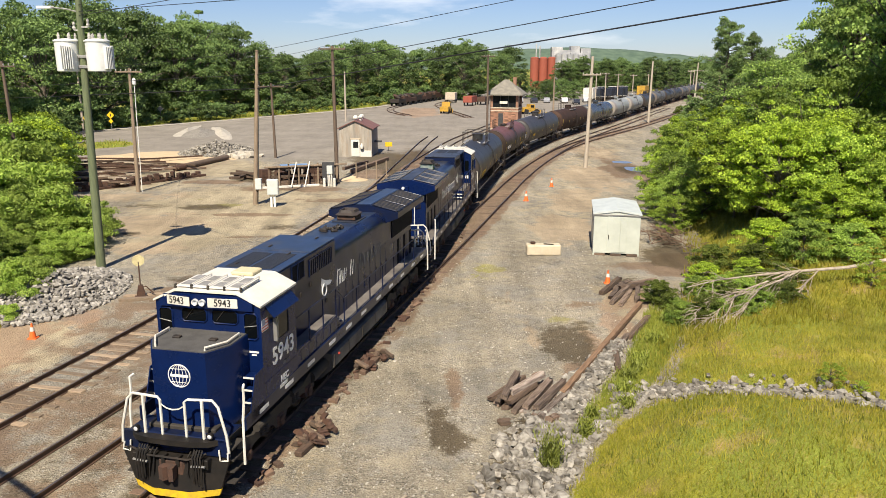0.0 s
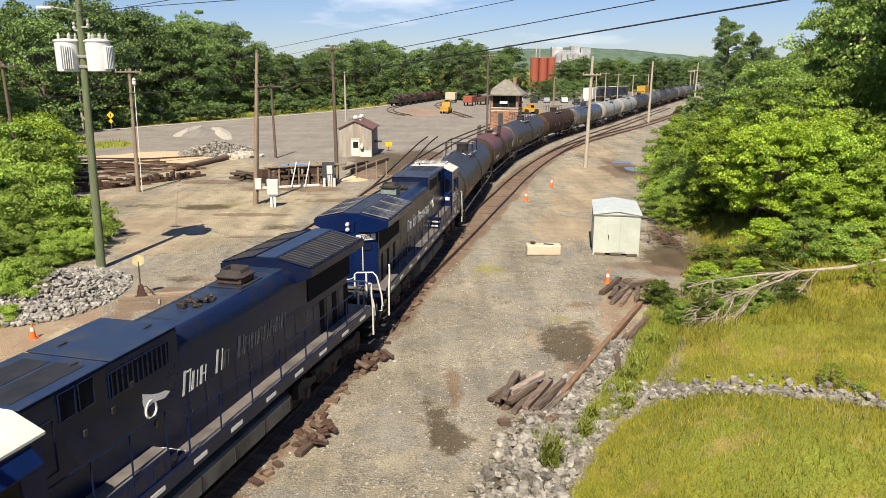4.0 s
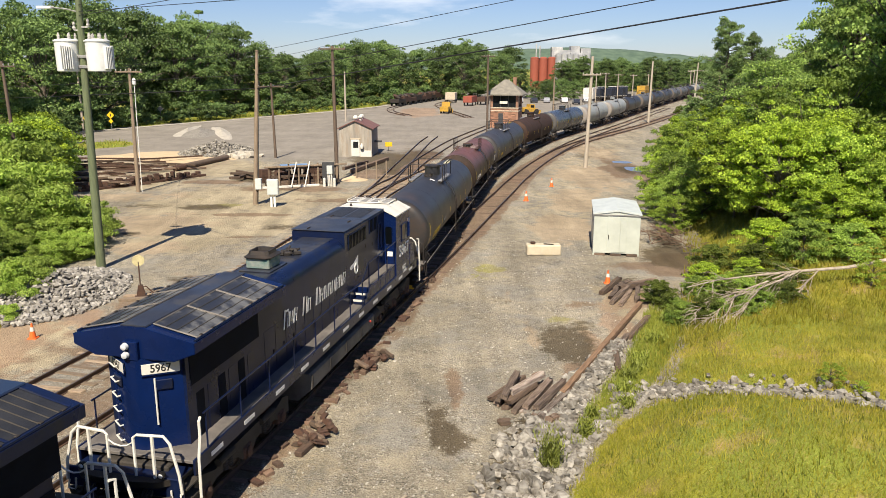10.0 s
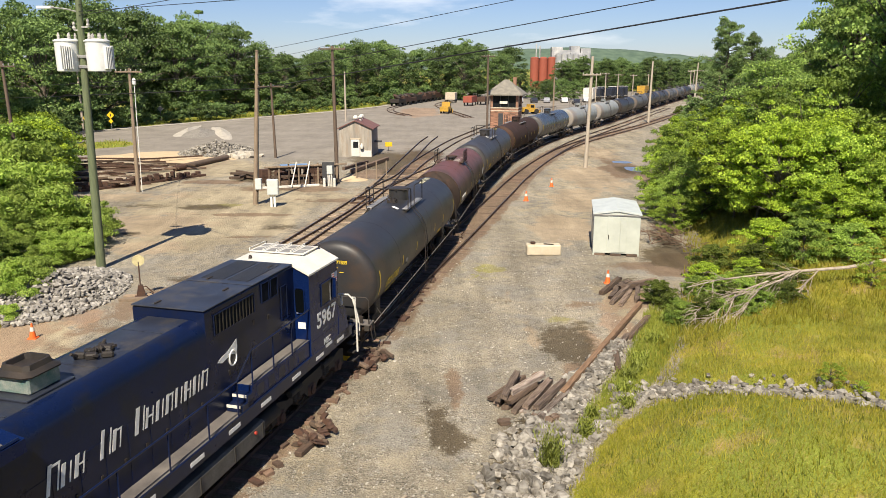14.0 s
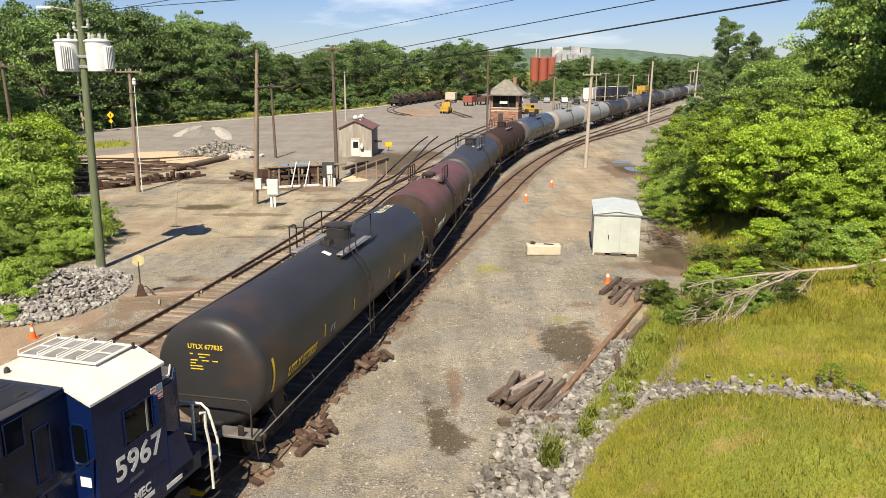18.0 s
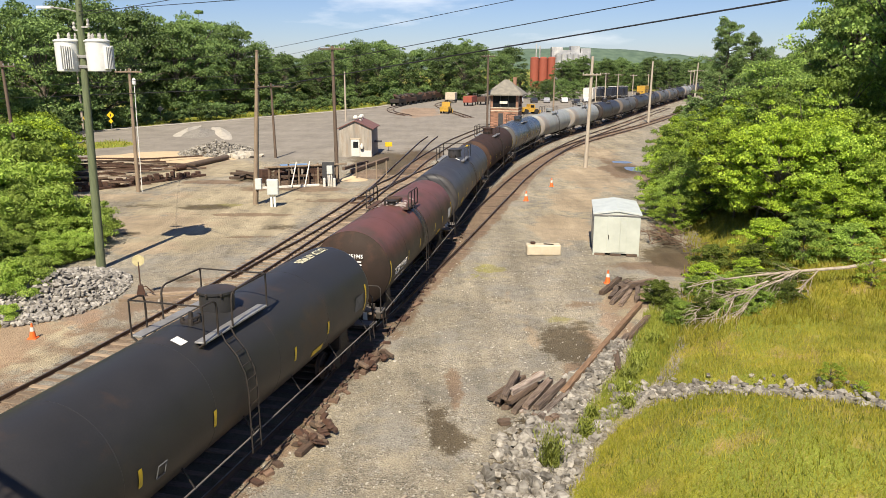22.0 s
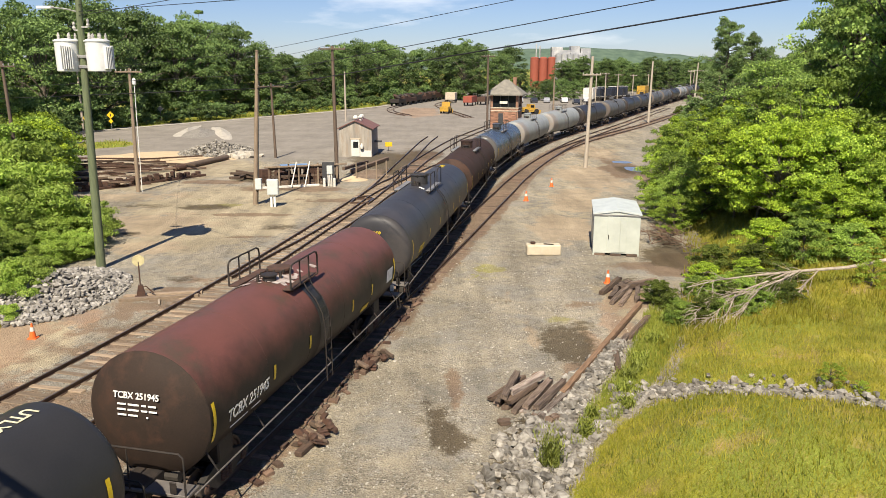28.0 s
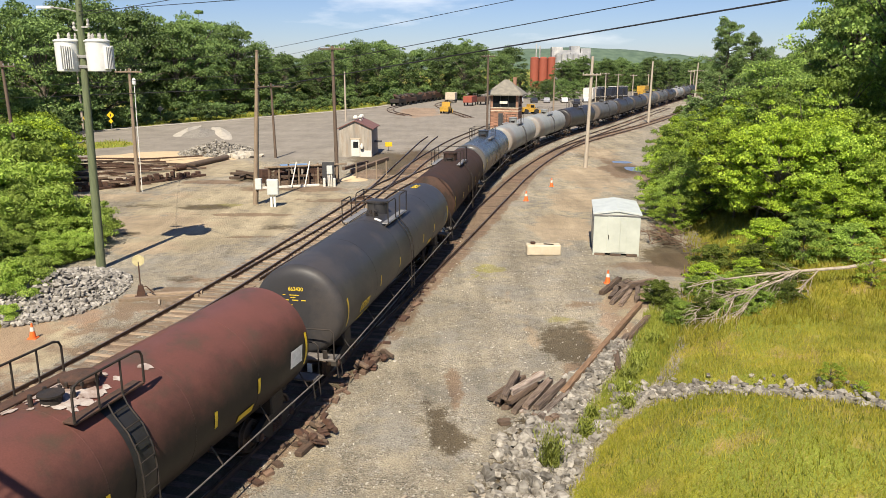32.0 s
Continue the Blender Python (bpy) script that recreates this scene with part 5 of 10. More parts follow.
        band(m, 0.34, 1.16, 0.34, 1.12, 1.42, 0.18)
        pil = part("pilot", m, PILOT_BLACK, root, "black pilot plough")
        m = Mesh()
        band(m, 0.16, 1.1, 0.36, 0.335, 1.165, 0.345)
        part("pilot_edge", m, SAFETY_YELLOW if way > 0 else BLACK_IRON, pil, "yellow painted pilot edge" if way > 0 else "")
        for k in range(6):
            b = Mesh()
            yy = -0.95 + 0.38 * k
            b.box(min(x + 0.1 * way, xi), max(x + 0.1 * way, xi), yy - 0.05, yy + 0.05, 0.95, 1.2, 0.015)
            part("hose_bracket", b, PILOT_BLACK, pil)
        b = Mesh()
        b.box(min(x - 0.02, x + 0.26 * way), max(x + 0.02, x + 0.26 * way), -0.34, 0.34, 0.62, 1.1, 0.04)
        part("draft_gear_box", b, RUST, pil)
        for y in (-1, 1):
            m = Mesh()
            m.pipe([(x, y * 0.32, 1.6), (x, y * 0.32, 2.5), (x - 0.02 * way, y * 0.4, 2.56), (x - 0.02 * way, y * 1.05, 2.6), (x, y * 1.2, 2.45), (x + 0.02 * way, y * 1.38, 1.75), (x + 0.02 * way, y * 1.42, 1.3)], 0.034, 6)
            m.rod((x, y * 0.78, 1.6), (x, y * 0.78, 2.58), 0.04, n=6)
            part("end_handrail", m, WHITE_PAINT, root, "white end handrail")
            m = Mesh()
            sx = x - 0.75 * way
            m.pipe([(sx, y * 1.5, 2.75), (sx + 0.12 * way, y * 1.54, 2.72), (sx + 0.12 * way, y * 1.54, 2.35), (sx + 0.22 * way, y * 1.54, 1.9), (sx + 0.25 * way, y * 1.54, 0.75)], 0.034, 6)
            part("step_handrail", m, WHITE_PAINT, root, "white step handrail")
            for k in range(4):
                b = Mesh()
                b.box(min(x - 0.65 * way, x - 0.1 * way), max(x - 0.65 * way, x - 0.1 * way), min(y * 1.2, y * 1.46), max(y * 1.2, y * 1.46), 0.42 + k * 0.3, 0.46 + k * 0.3)
                part("step", b, GRIME, root)
            b = Mesh()
            b.lathe([(x, 0.07), (x + 0.1 * way, 0.085), (x + 0.105 * way, 0.06)], 12, "x", (0, y * 0.98, 1.72))
            lamp = part("ditch_light", b, PILOT_BLACK, root, "small black ditch light")
            b = Mesh()
            b.lathe([(x + 0.106 * way, 0.055), (x + 0.116 * way, 0.03), (x + 0.118 * way, 0.005)], 12, "x", (0, y * 0.98, 1.72))
            part("lens", b, LENS, lamp)
            for k in range(3):
                b = Mesh()
                yy = y * (0.45 + 0.11 * k)
                b.pipe([(x, yy, 1.3), (x + 0.22 * way, yy, 1.2), (x + 0.3 * way, yy, 0.8), (x + 0.24 * way, yy + 0.06 * y, 0.5)], 0.026, 5)
                part("air_hose", b, PILOT_BLACK, root)
        m = Mesh()
        m.pipe([(x, -0.32, 2.4), (x, -0.16, 2.3), (x, 0, 2.27), (x, 0.16, 2.3), (x, 0.32, 2.4)], 0.018, 5)
        part("safety_chain", m, WHITE_PAINT, root)
        for y in (-1, 1):
            for k in range(4):
                m = Mesh()
                yy = y * (0.62 + 0.07 * k)
                m.pipe([(x + 0.2 * way, yy, 1.4), (x + 0.34 * way, yy, 1.25), (x + 0.37 * way, yy + 0.03 * y, 0.95), (x + 0.36 * way, yy + 0.02 * y, 0.62 - 0.03 * k)], 0.022, 5)
                part("control_cable", m, PILOT_BLACK, root)
            m = Mesh()
            m.rod((x + 0.33 * way, y * 0.58, 1.02), (x + 0.35 * way, y * 0.95, 1.06), 0.03, n=6)
            part("cable_clamp", m, GREY_STEEL, root)
            m = Mesh()
            m.pipe([(x + 0.02 * way, y * 1.38, 1.3), (x + 0.06 * way, y * 1.4, 1.12), (x + 0.06 * way, y * 1.2, 1.1), (x + 0.06 * way, y * 1.18, 1.38)], 0.024, 6)
            part("corner_grab", m, WHITE_PAINT, root, "white corner grab iron")
        m = Mesh()
        m.pipe([(x + 0.1 * way, -1.2, 1.25), (x + 0.3 * way, -0.6, 1.18), (x + 0.32 * way, 0.5, 1.18), (x + 0.15 * way, 0.9, 1.3)], 0.025, 5)
        part("uncoupling_lever", m, BLACK_IRON, root)
        coupler(root, x + 0.5 * way, way)
    sign = face
    loco_truck(root, 6.6, sign)
    loco_truck(root, -6.6, sign)
    return root


def tank_car(length, tank_len, shell, label, mark="", mark_mat=None, head=None, platform=2.9, turning=False, plain=False, ladder_at=0.0, dome=True, low=False, head_mat=None, plat_at=0.0, dome_at=-0.35):
    root = thing("tank_car", Matrix.Identity(4), label, "tank car", "tank cars of the freight train")
    R, ZC = 1.56, 2.45
    hl = tank_len / 2
    dish = 1.0 if head_mat else 0.36
    power = 2.0 if head_mat else 7.0
    prof = [(-hl + dish * (1 - math.sqrt(max(0.0, 1 - (r / R) ** power * (0.75 if head_mat else 1.0)))), r) for r in (0.02, 0.36, 0.73, 1.04, 1.25, 1.39, 1.475, 1.53, 1.555, 1.56)]
    n_seg = 40 if not plain else 24
    m = Mesh()
    if head_mat:
        e = prof[-1][0]
        m.lathe([(e, R - 0.02), (e, R)] + [(e + (tank_len - 2 * (e + hl)) * k / 6, R) for k in range(1, 6)] + [(-e, R), (-e, R - 0.02)], n_seg, "x", (0, 0, ZC))
        tank = part("tank_shell", m, shell, root)
        for way in (-1, 1):
            b = Mesh()
            b.lathe([(a * -way - 0.004 * way * 0, r) for a, r in prof], n_seg, "x", (0, 0, ZC))
            part("tank_head", b, head_mat, tank, "grimy brown tank head")
    else:
        m.lathe(prof + [(-hl + dish + 0.02 + (tank_len - 2 * dish - 0.04) * k / 6, R) for k in range(7)] + [(-a, r) for a, r in prof[::-1]], n_seg, "x", (0, 0, ZC))
        tank = part("tank_shell", m, shell, root)
    if not plain:
        for k in range(1, 5):
            x = -hl + 0.6 + (tank_len - 1.2) * k / 5
            b = Mesh()
            b.lathe([(x - 0.012, R + 0.0005), (x, R + 0.005), (x + 0.012, R + 0.0005)], 40, "x", (0, 0, ZC))
            part("weld_seam", b, shell, tank)
    # saddles, stub sills, side handrail
    for way in (-1, 1):
        xt = way * (length / 2 - 2.7)
        m = Mesh()
        m.box(min(xt - way * 1.6, way * (length / 2 - 0.55)), max(xt - way * 1.6, way * (length / 2 - 0.55)), -0.35, 0.35, 0.78, 1.2, 0.03)
        sill = part("stub_sill", m, BLACK_IRON, root)
        m = Mesh()
        m.box(xt - 0.35, xt + 0.35, -1.15, 1.15, 0.85, 1.6, 0.04)
        part("saddle", m, BLACK_IRON, root)
        m = Mesh()
        e = way * (length / 2 - 0.5)
        m.box(min(e, e - 0.5 * way), max(e, e - 0.5 * way), -1.45, 1.45, 1.02, 1.1, 0.015)
        part("end_platform", m, WALKWAY if not plain else BLACK_IRON, root)
        if not plain:
            m = Mesh()
            m.pipe([(e, -1.4, 1.1), (e, -1.4, 2.0), (e, -1.3, 2.1), (e, 1.3, 2.1), (e, 1.4, 2.0), (e, 1.4, 1.1)], 0.024, 6)
            m.rod((e, 0, 1.1), (e, 0, 2.1), 0.02, n=6)
            part("end_railing", m, BLACK_IRON, root)
            for y in (-1, 1):
                b = Mesh()
                b.pipe([(e - 0.1 * way, y * 1.42, 1.1), (e - 0.1 * way, y * 1.5, 0.45), (e - 0.5 * way, y * 1.5, 0.45), (e - 0.5 * way, y * 1.42, 1.1)], 0.02, 5)
                part("sill_step", b, BLACK_IRON, root)
                b = Mesh()
                b.box(e - 0.02, e + 0.02, y * 1.1 - 0.08, y * 1.1 + 0.08, 1.12, 1.4, 0.01)
                part("end_fitting", b, WHITE_PAINT if y > 0 and way < 0 else BLACK_IRON, root)
            b = Mesh()
            b.rod((e - 0.9 * way, -0.5, 1.0), (e - 0.9 * way, 0.7, 1.0), 0.14, n=10)
            part("brake_cylinder", b, GRIME, root)
        coupler(root, way * length / 2, way)
        freight_truck(root, xt, turning)
    for y in (-1, 1):
        m = Mesh()
        m.rod((-length / 2 + 0.6, y * 1.58, 1.12), (length / 2 - 0.6, y * 1.58, 1.12), 0.022, n=6)
        rail = part("side_handrail", m, WALKWAY, root, "long worn steel side rail")
        if not plain:
            for k in range(7):
                x = -length / 2 + 1.6 + k * (length - 3.2) / 6
                b = Mesh()
                b.rod((x, y * 1.58, 1.12), (x, y * 1.2, 1.7), 0.022, n=5)
                part("rail_bracket", b, BLACK_IRON, rail)
    # top platform
    if dome:
        top = ZC + R
        m = Mesh()
        hz = 0.1 if low else 0.42
        rd = 0.34 if low else 0.46
        m.lathe([(top - 0.08, rd), (top + hz, rd), (top + hz + 0.02, rd + 0.04), (top + hz + 0.08, rd + 0.04), (top + hz + 0.12, rd - 0.16), (top + hz + 0.13, 0.02)], 22, "z", (plat_at + dome_at, 0, 0))
        dm = part("valve_housing", m, RUST if low else shell, root)
        if not plain:
            for k in range(8):
                b = Mesh()
                a = 2 * math.pi * k / 8
                b.box(plat_at + dome_at + (rd + 0.04) * math.cos(a) - 0.03, plat_at + dome_at + (rd + 0.04) * math.cos(a) + 0.03, (rd + 0.04) * math.sin(a) - 0.03, (rd + 0.04) * math.sin(a) + 0.03, top + hz - 0.02, top + hz + 0.08, 0.01)
                part("housing_clamp", b, BLACK_IRON, dm)
        m = Mesh()
        m.lathe([(top - 0.05, 0.2), (top + 0.14, 0.2), (top + 0.15, 0.25), (top + 0.19, 0.25), (top + 0.21, 0.02)], 18, "z", (plat_at + 0.55, 0.1, 0))
        for fx, fy, fh in ((0.2, 0.3, 0.2), (0.3, -0.28, 0.16), (0.8, -0.15, 0.22), (0.1, -0.1, 0.12)):
            m.rod((plat_at + fx, fy, top - 0.05), (plat_at + fx, fy, top + fh), 0.05, 0.04, 8)
        if mark and not low:
            # fittings in the middle of the platform instead of a second cover
            m = Mesh()
            m.lathe([(top - 0.05, 0.24), (top + 0.03, 0.24), (top + 0.04, 0.02)], 14, "z", (plat_at + 0.55, 0.0, 0))
            for fx, fy, fr, fh in ((0.75, 0.12, 0.09, 0.16), (0.36, -0.12, 0.07, 0.2), (0.5, 0.2, 0.05, 0.14), (0.62, -0.2, 0.06, 0.12)):
                m.rod((plat_at + fx, fy, top - 0.03), (plat_at + fx, fy, top + fh), fr, fr * 0.7, 8)
            m.pipe([(plat_at + 0.75, 0.12, top + 0.12), (plat_at + 0.5, 0.22, top + 0.15), (plat_at + 0.3, 0.05, top + 0.14), (plat_at + 0.16, 0.02, top + 0.06)], 0.03, 6)
        part("manway_cover", m, BLACK_IRON, root)
        hp, pa = platform / 2, plat_at
        for y in (-1, 1):
            m = Mesh()
            m.box(pa - hp, pa + hp, min(y * 0.72, y * 1.02), max(y * 0.72, y * 1.02), top - 0.16, top - 0.11, 0.01)
            part("running_board", m, RUST if low else GREY_STEEL, root, "rusty running board" if low else "pale steel running board")
            for x in (pa - hp * 0.33, pa + hp * 0.33) if low else (pa - hp, pa + hp):
                b = Mesh()
                b.rod((x, y * 1.0, top - 0.14), (x, y * 1.0, top + (0.62 if low else 0.78)), 0.024, n=6)
                b.rod((x, y * 1.0, top - 0.14), (x, y * 0.8, top - 0.3), 0.03, n=6)
                part("railing_post", b, BLACK_IRON, root)
            if low:
                b = Mesh()
                b.pipe([(pa - hp, y * 1.0, top - 0.12), (pa - hp, y * 1.0, top + 0.45), (pa - hp + 0.06, y * 1.0, top + 0.57), (pa - hp + 0.2, y * 1.0, top + 0.62), (pa + hp - 0.2, y * 1.0, top + 0.62), (pa + hp - 0.06, y * 1.0, top + 0.57), (pa + hp, y * 1.0, top + 0.45), (pa + hp, y * 1.0, top - 0.12)], 0.028, 6)
                part("railing", b, BLACK_IRON, root)
            else:
                # two rails with rounded ends, open where the ladder comes up
                for e, s in ((pa - hp, -1), (pa + hp, 1)):
                    b = Mesh()
                    gx = ladder_at + s * 0.34
                    b.pipe([(e, y * 1.0, top + 0.78), (gx + s * 0.2, y * 1.0, top + 0.78), (gx + s * 0.05, y * 1.0, top + 0.72), (gx, y * 1.0, top + 0.58), (gx, y * 1.0, top - 0.14)], 0.026, 6)
                    part("railing", b, BLACK_IRON, root)
            # ladder down the shell
            lad = Mesh()
            rr = R + 0.1
            angs = [radians(a) for a in (48, 32, 16, 0)]
            for dx in (-0.22, 0.22):
                lad.pipe([(ladder_at + dx, y * 1.0, top - 0.1)] + [(ladder_at + dx, y * rr * math.cos(a), ZC + rr * math.sin(a)) for a in angs] + [(ladder_at + dx, y * (rr + 0.02), 0.75)], 0.02, 5)
            for k in range(9):
                if k < 4:
                    a = radians(48 - 13 * k)
                    py, pz = y * rr * math.cos(a), ZC + rr * math.sin(a)
                else:
                    py, pz = y * (rr + 0.01), ZC - 0.05 - (k - 4) * 0.36
                lad.rod((ladder_at - 0.22, py, pz), (ladder_at + 0.22, py, pz), 0.016, n=5)
            part("ladder", lad, BLACK_IRON, root)
            if low:
                strap = Mesh()
                vs = []
                for a in np.linspace(radians(62), radians(-50), 15):
                    for dx in (-0.34, 0.3):
                        vs.append((ladder_at + dx, y * (R + 0.01) * math.cos(a), ZC + (R + 0.01) * math.sin(a)))
                strap.add(vs, [(2 * i, 2 * i + 1, 2 * i + 3, 2 * i + 2) for i in range(14)])
                part("ladder_backing", strap, SHELL_BLACK, tank, "black strap behind the ladder")
        if low:
            rnd = random.Random(77)
            for k in range(70):
                b = Mesh()
                px_, py_ = pa + rnd.gauss(0, 0.55), rnd.triangular(-1.15, 1.15, 0.2)
                size = rnd.uniform(0.04, 0.19) * (0.5 if abs(py_) > 0.8 else 1.0)
                ring = [(px_ + size * rnd.uniform(0.6, 1.2) * math.cos(a), py_ + size * rnd.uniform(0.6, 1.2) * math.sin(a)) for a in np.linspace(0, 2 * math.pi, 13)[:-1]]
                vs = [(u, v, ZC + math.sqrt(max(0.1, (R + 0.004 + 0.0004 * k) ** 2 - v * v))) for u, v in [(px_, py_)] + ring]
                b.add(vs, [(0, 1 + i, 1 + (i + 1) % 12) for i in range(12)])
                part("white_residue", b, RESIDUE, tank, "dried white residue on the tank top")
        for x in () if low else (pa - hp, pa + hp):
            b = Mesh()
            b.pipe([(x, -1.0, top + 0.78), (x, 1.0, top + 0.78)], 0.022, 5)
            part("end_rail", b, BLACK_IRON, root)
    # tape, writing
    for y in (-1, 1):
        if not plain:
            for x in (-8.1, -4.6, -2.4, 1.6, 4.2, 8.0):
                x = max(-hl + 0.66, min(hl - 0.66, x * hl / 8.32))
                b = Mesh()
                vs = []
                tall = abs(x) > hl * 0.9
                for a in np.linspace(radians(-22 if tall else -12), radians(14 if tall else 3), 7):
                    for dx in (-0.06, 0.06):
                        vs.append((x + dx, y * (R + 0.012) * math.cos(a), ZC + (R + 0.012) * math.sin(a)))
                b.add(vs, [(2 * i, 2 * i + 1, 2 * i + 3, 2 * i + 2) for i in range(6)])
                part("reflector_stripe", b, REFLECTOR, tank)
            side = SIDE_L if y > 0 else SIDE_R
            if mark:
                dip = radians(10 if low else 16)
                at = place((hl - (2.25 if low else 2.6)) * y, y * (R + 0.012) * math.cos(dip), ZC - (R + 0.012) * math.sin(dip)) @ Matrix.Rotation(dip * (-y), 4, "X") @ side
                writing(mark, 0.46, mark_mat, tank, at @ place(0.1, 0, 0.004), "number", 0.8, 0.008)
                bars(tank, mark_mat, at @ place(0, -0.32, 0.002), [(-0.4, 0.0, 0.9, 0.035), (0.5, 0.0, 0.5, 0.035)])
                at2 = place(-hl * 0.48, y * (R + 0.012) * math.cos(radians(-24)), ZC - (R + 0.012) * math.sin(radians(24))) @ Matrix.Rotation(radians(24) * (-y), 4, "X") @ side
                bars(tank, REFLECTOR, at2, [(0, 0, 0.75, 0.22)], "hazard_panel")
                dip2 = radians(4)
                at3 = place((-hl + 1.3) * y, y * (R + 0.012) * math.cos(dip2), ZC - (R + 0.012) * math.sin(dip2)) @ Matrix.Rotation(dip2 * (-y), 4, "X") @ side
                bars(tank, LETTER_WHITE if mark_mat is LETTER_WHITE else PANEL_GREY, at3, [(0, 0, 0.7, 0.5)], "data_panel")
                if mark[:2] != "UT":
                    continue
                b = Mesh()
                b.pipe([(-0.14, -0.16, 0.006), (0.14, -0.16, 0.006), (0.14, 0.16, 0.006), (-0.14, 0.16, 0.006), (-0.14, -0.16, 0.006)], 0.014, 4)
                part("stencil_frame", b, PANEL_GREY, tank, "", at @ place(2.45, 0.14, 0.0))
    if mark and head:
        at = place(hl - (0.058 if head_mat else -0.002), 0, ZC + (0.64 if low else 0.8)) @ END_F @ Matrix.Rotation(radians(-10 if head_mat else 0), 4, "X")
        writing(mark, 0.21 if low else 0.18, head, tank, at, "number", 0.95, 0.004)
        small = [(-0.36, -0.2, 0.22, 0.042), (-0.06, -0.2, 0.28, 0.042), (0.2, -0.2, 0.12, 0.042), (0.42, -0.2, 0.2, 0.042), (-0.36, -0.32, 0.22, 0.042), (-0.06, -0.32, 0.28, 0.042), (0.22, -0.32, 0.16, 0.042), (0.44, -0.32, 0.2, 0.042), (-0.34, -0.44, 0.22, 0.042), (-0.06, -0.44, 0.24, 0.042), (0.3, -0.46, 0.05, 0.042)] if low else [(-0.4, -0.2, 0.09, 0.03), (-0.05, -0.2, 0.34, 0.028), (-0.1, -0.28, 0.18, 0.026), (-0.34, -0.37, 0.2, 0.03), (-0.02, -0.37, 0.2, 0.03), (0.26, -0.37, 0.16, 0.03), (-0.37, -0.45, 0.15, 0.028), (-0.28, -0.53, 0.34, 0.028), (-0.27, -0.61, 0.36, 0.028)]
        bars(tank, head, at, small)
        tp = place(-hl + 1.6, 0.0, ZC + R + 0.004)
        if not low:
            writing(mark, 0.46, TOP_WHITE if mark[:2] == "UT" else head, tank, tp @ place(0.1, 0, 0.0), "number", 0.8, 0.008)
        if not low:
            bars(tank, LETTER_WHITE, place(1.25, 0.45, ZC + math.sqrt(R * R - 0.2) + 0.02) @ pose(0, 0, 0, -21, 0, 0), [(0, 0, 0.28, 0.3)], "white_placard")
    return root


def shell_paint(name, base, second, third, rough=0.55, third_scale=0.55, spec=0.16):
    return material(name, base, rough, 0.0, second, 0.5, 28, 0.05, 0.2, third=third, third_scale=third_scale, spec=spec)


PANEL_GREY = material("grey_data_panel", (0.13, 0.135, 0.14), 0.6, 0.0, (0.09, 0.095, 0.1), 4, 60, 0.0, 0.3)
TOP_WHITE = material("yellowed_white_lettering", (0.75, 0.72, 0.5), 0.6, 0.0, (0.55, 0.52, 0.36), 6, 60, 0.0, 0.2)
RESIDUE = material("dried_white_residue", (0.47, 0.42, 0.39), 0.9, 0.0, (0.26, 0.19, 0.16), 3, 40, 0.2, 0.3)
HEAD_BROWN = shell_paint("grimy_brown_head", (0.045, 0.03, 0.023), (0.03, 0.022, 0.018), (0.065, 0.036, 0.026), 0.7, 0.8)
SHELL_BLACK = shell_paint("tank_black", (0.026, 0.026, 0.0275), (0.033, 0.0325, 0.034), (0.05, 0.037, 0.03), 0.44, 0.45, 0.34)
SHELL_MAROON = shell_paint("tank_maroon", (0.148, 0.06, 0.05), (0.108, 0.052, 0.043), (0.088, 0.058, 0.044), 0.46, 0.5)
def darken_below(mt, level, fade, low_tone):
    """Mixes the base colour to a dark one below a ragged line round the shell."""
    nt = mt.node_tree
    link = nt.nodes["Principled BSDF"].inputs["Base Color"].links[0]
    own_colour = link.from_socket
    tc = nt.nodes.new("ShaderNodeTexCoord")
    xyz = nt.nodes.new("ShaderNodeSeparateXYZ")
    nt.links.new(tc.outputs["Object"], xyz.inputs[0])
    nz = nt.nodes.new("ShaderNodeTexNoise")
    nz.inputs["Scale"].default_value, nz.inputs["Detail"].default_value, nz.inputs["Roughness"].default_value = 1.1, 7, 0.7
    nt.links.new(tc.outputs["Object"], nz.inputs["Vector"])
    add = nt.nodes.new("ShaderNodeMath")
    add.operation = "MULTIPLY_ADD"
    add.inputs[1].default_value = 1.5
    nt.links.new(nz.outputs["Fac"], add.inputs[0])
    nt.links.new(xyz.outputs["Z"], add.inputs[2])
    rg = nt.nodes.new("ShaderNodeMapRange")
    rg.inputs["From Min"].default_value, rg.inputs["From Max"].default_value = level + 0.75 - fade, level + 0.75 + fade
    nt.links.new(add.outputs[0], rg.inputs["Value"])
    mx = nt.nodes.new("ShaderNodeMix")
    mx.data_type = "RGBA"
    mx.inputs["A"].default_value = (*low_tone, 1)
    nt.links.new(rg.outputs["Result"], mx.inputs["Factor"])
    nt.links.new(own_colour, mx.inputs["B"])
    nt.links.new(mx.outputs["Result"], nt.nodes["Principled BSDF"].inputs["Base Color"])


# maroon on top, near-black below about half height
darken_below(SHELL_MAROON, 3.05, 0.55, (0.024, 0.02, 0.018))
SHELL_CHARCOAL = shell_paint("tank_charcoal", (0.034, 0.034, 0.037), (0.043, 0.042, 0.045), (0.06, 0.054, 0.052), 0.46, 0.55, 0.3)
SHELL_RUST = shell_paint("tank_rust", (0.052, 0.03, 0.024), (0.034, 0.026, 0.023), (0.066, 0.036, 0.028), 0.75, 0.5)
SHELL_STEEL = shell_paint("tank_steel_blue", (0.035, 0.046, 0.062), (0.055, 0.066, 0.082), (0.1, 0.095, 0.09), 0.28, 0.4)
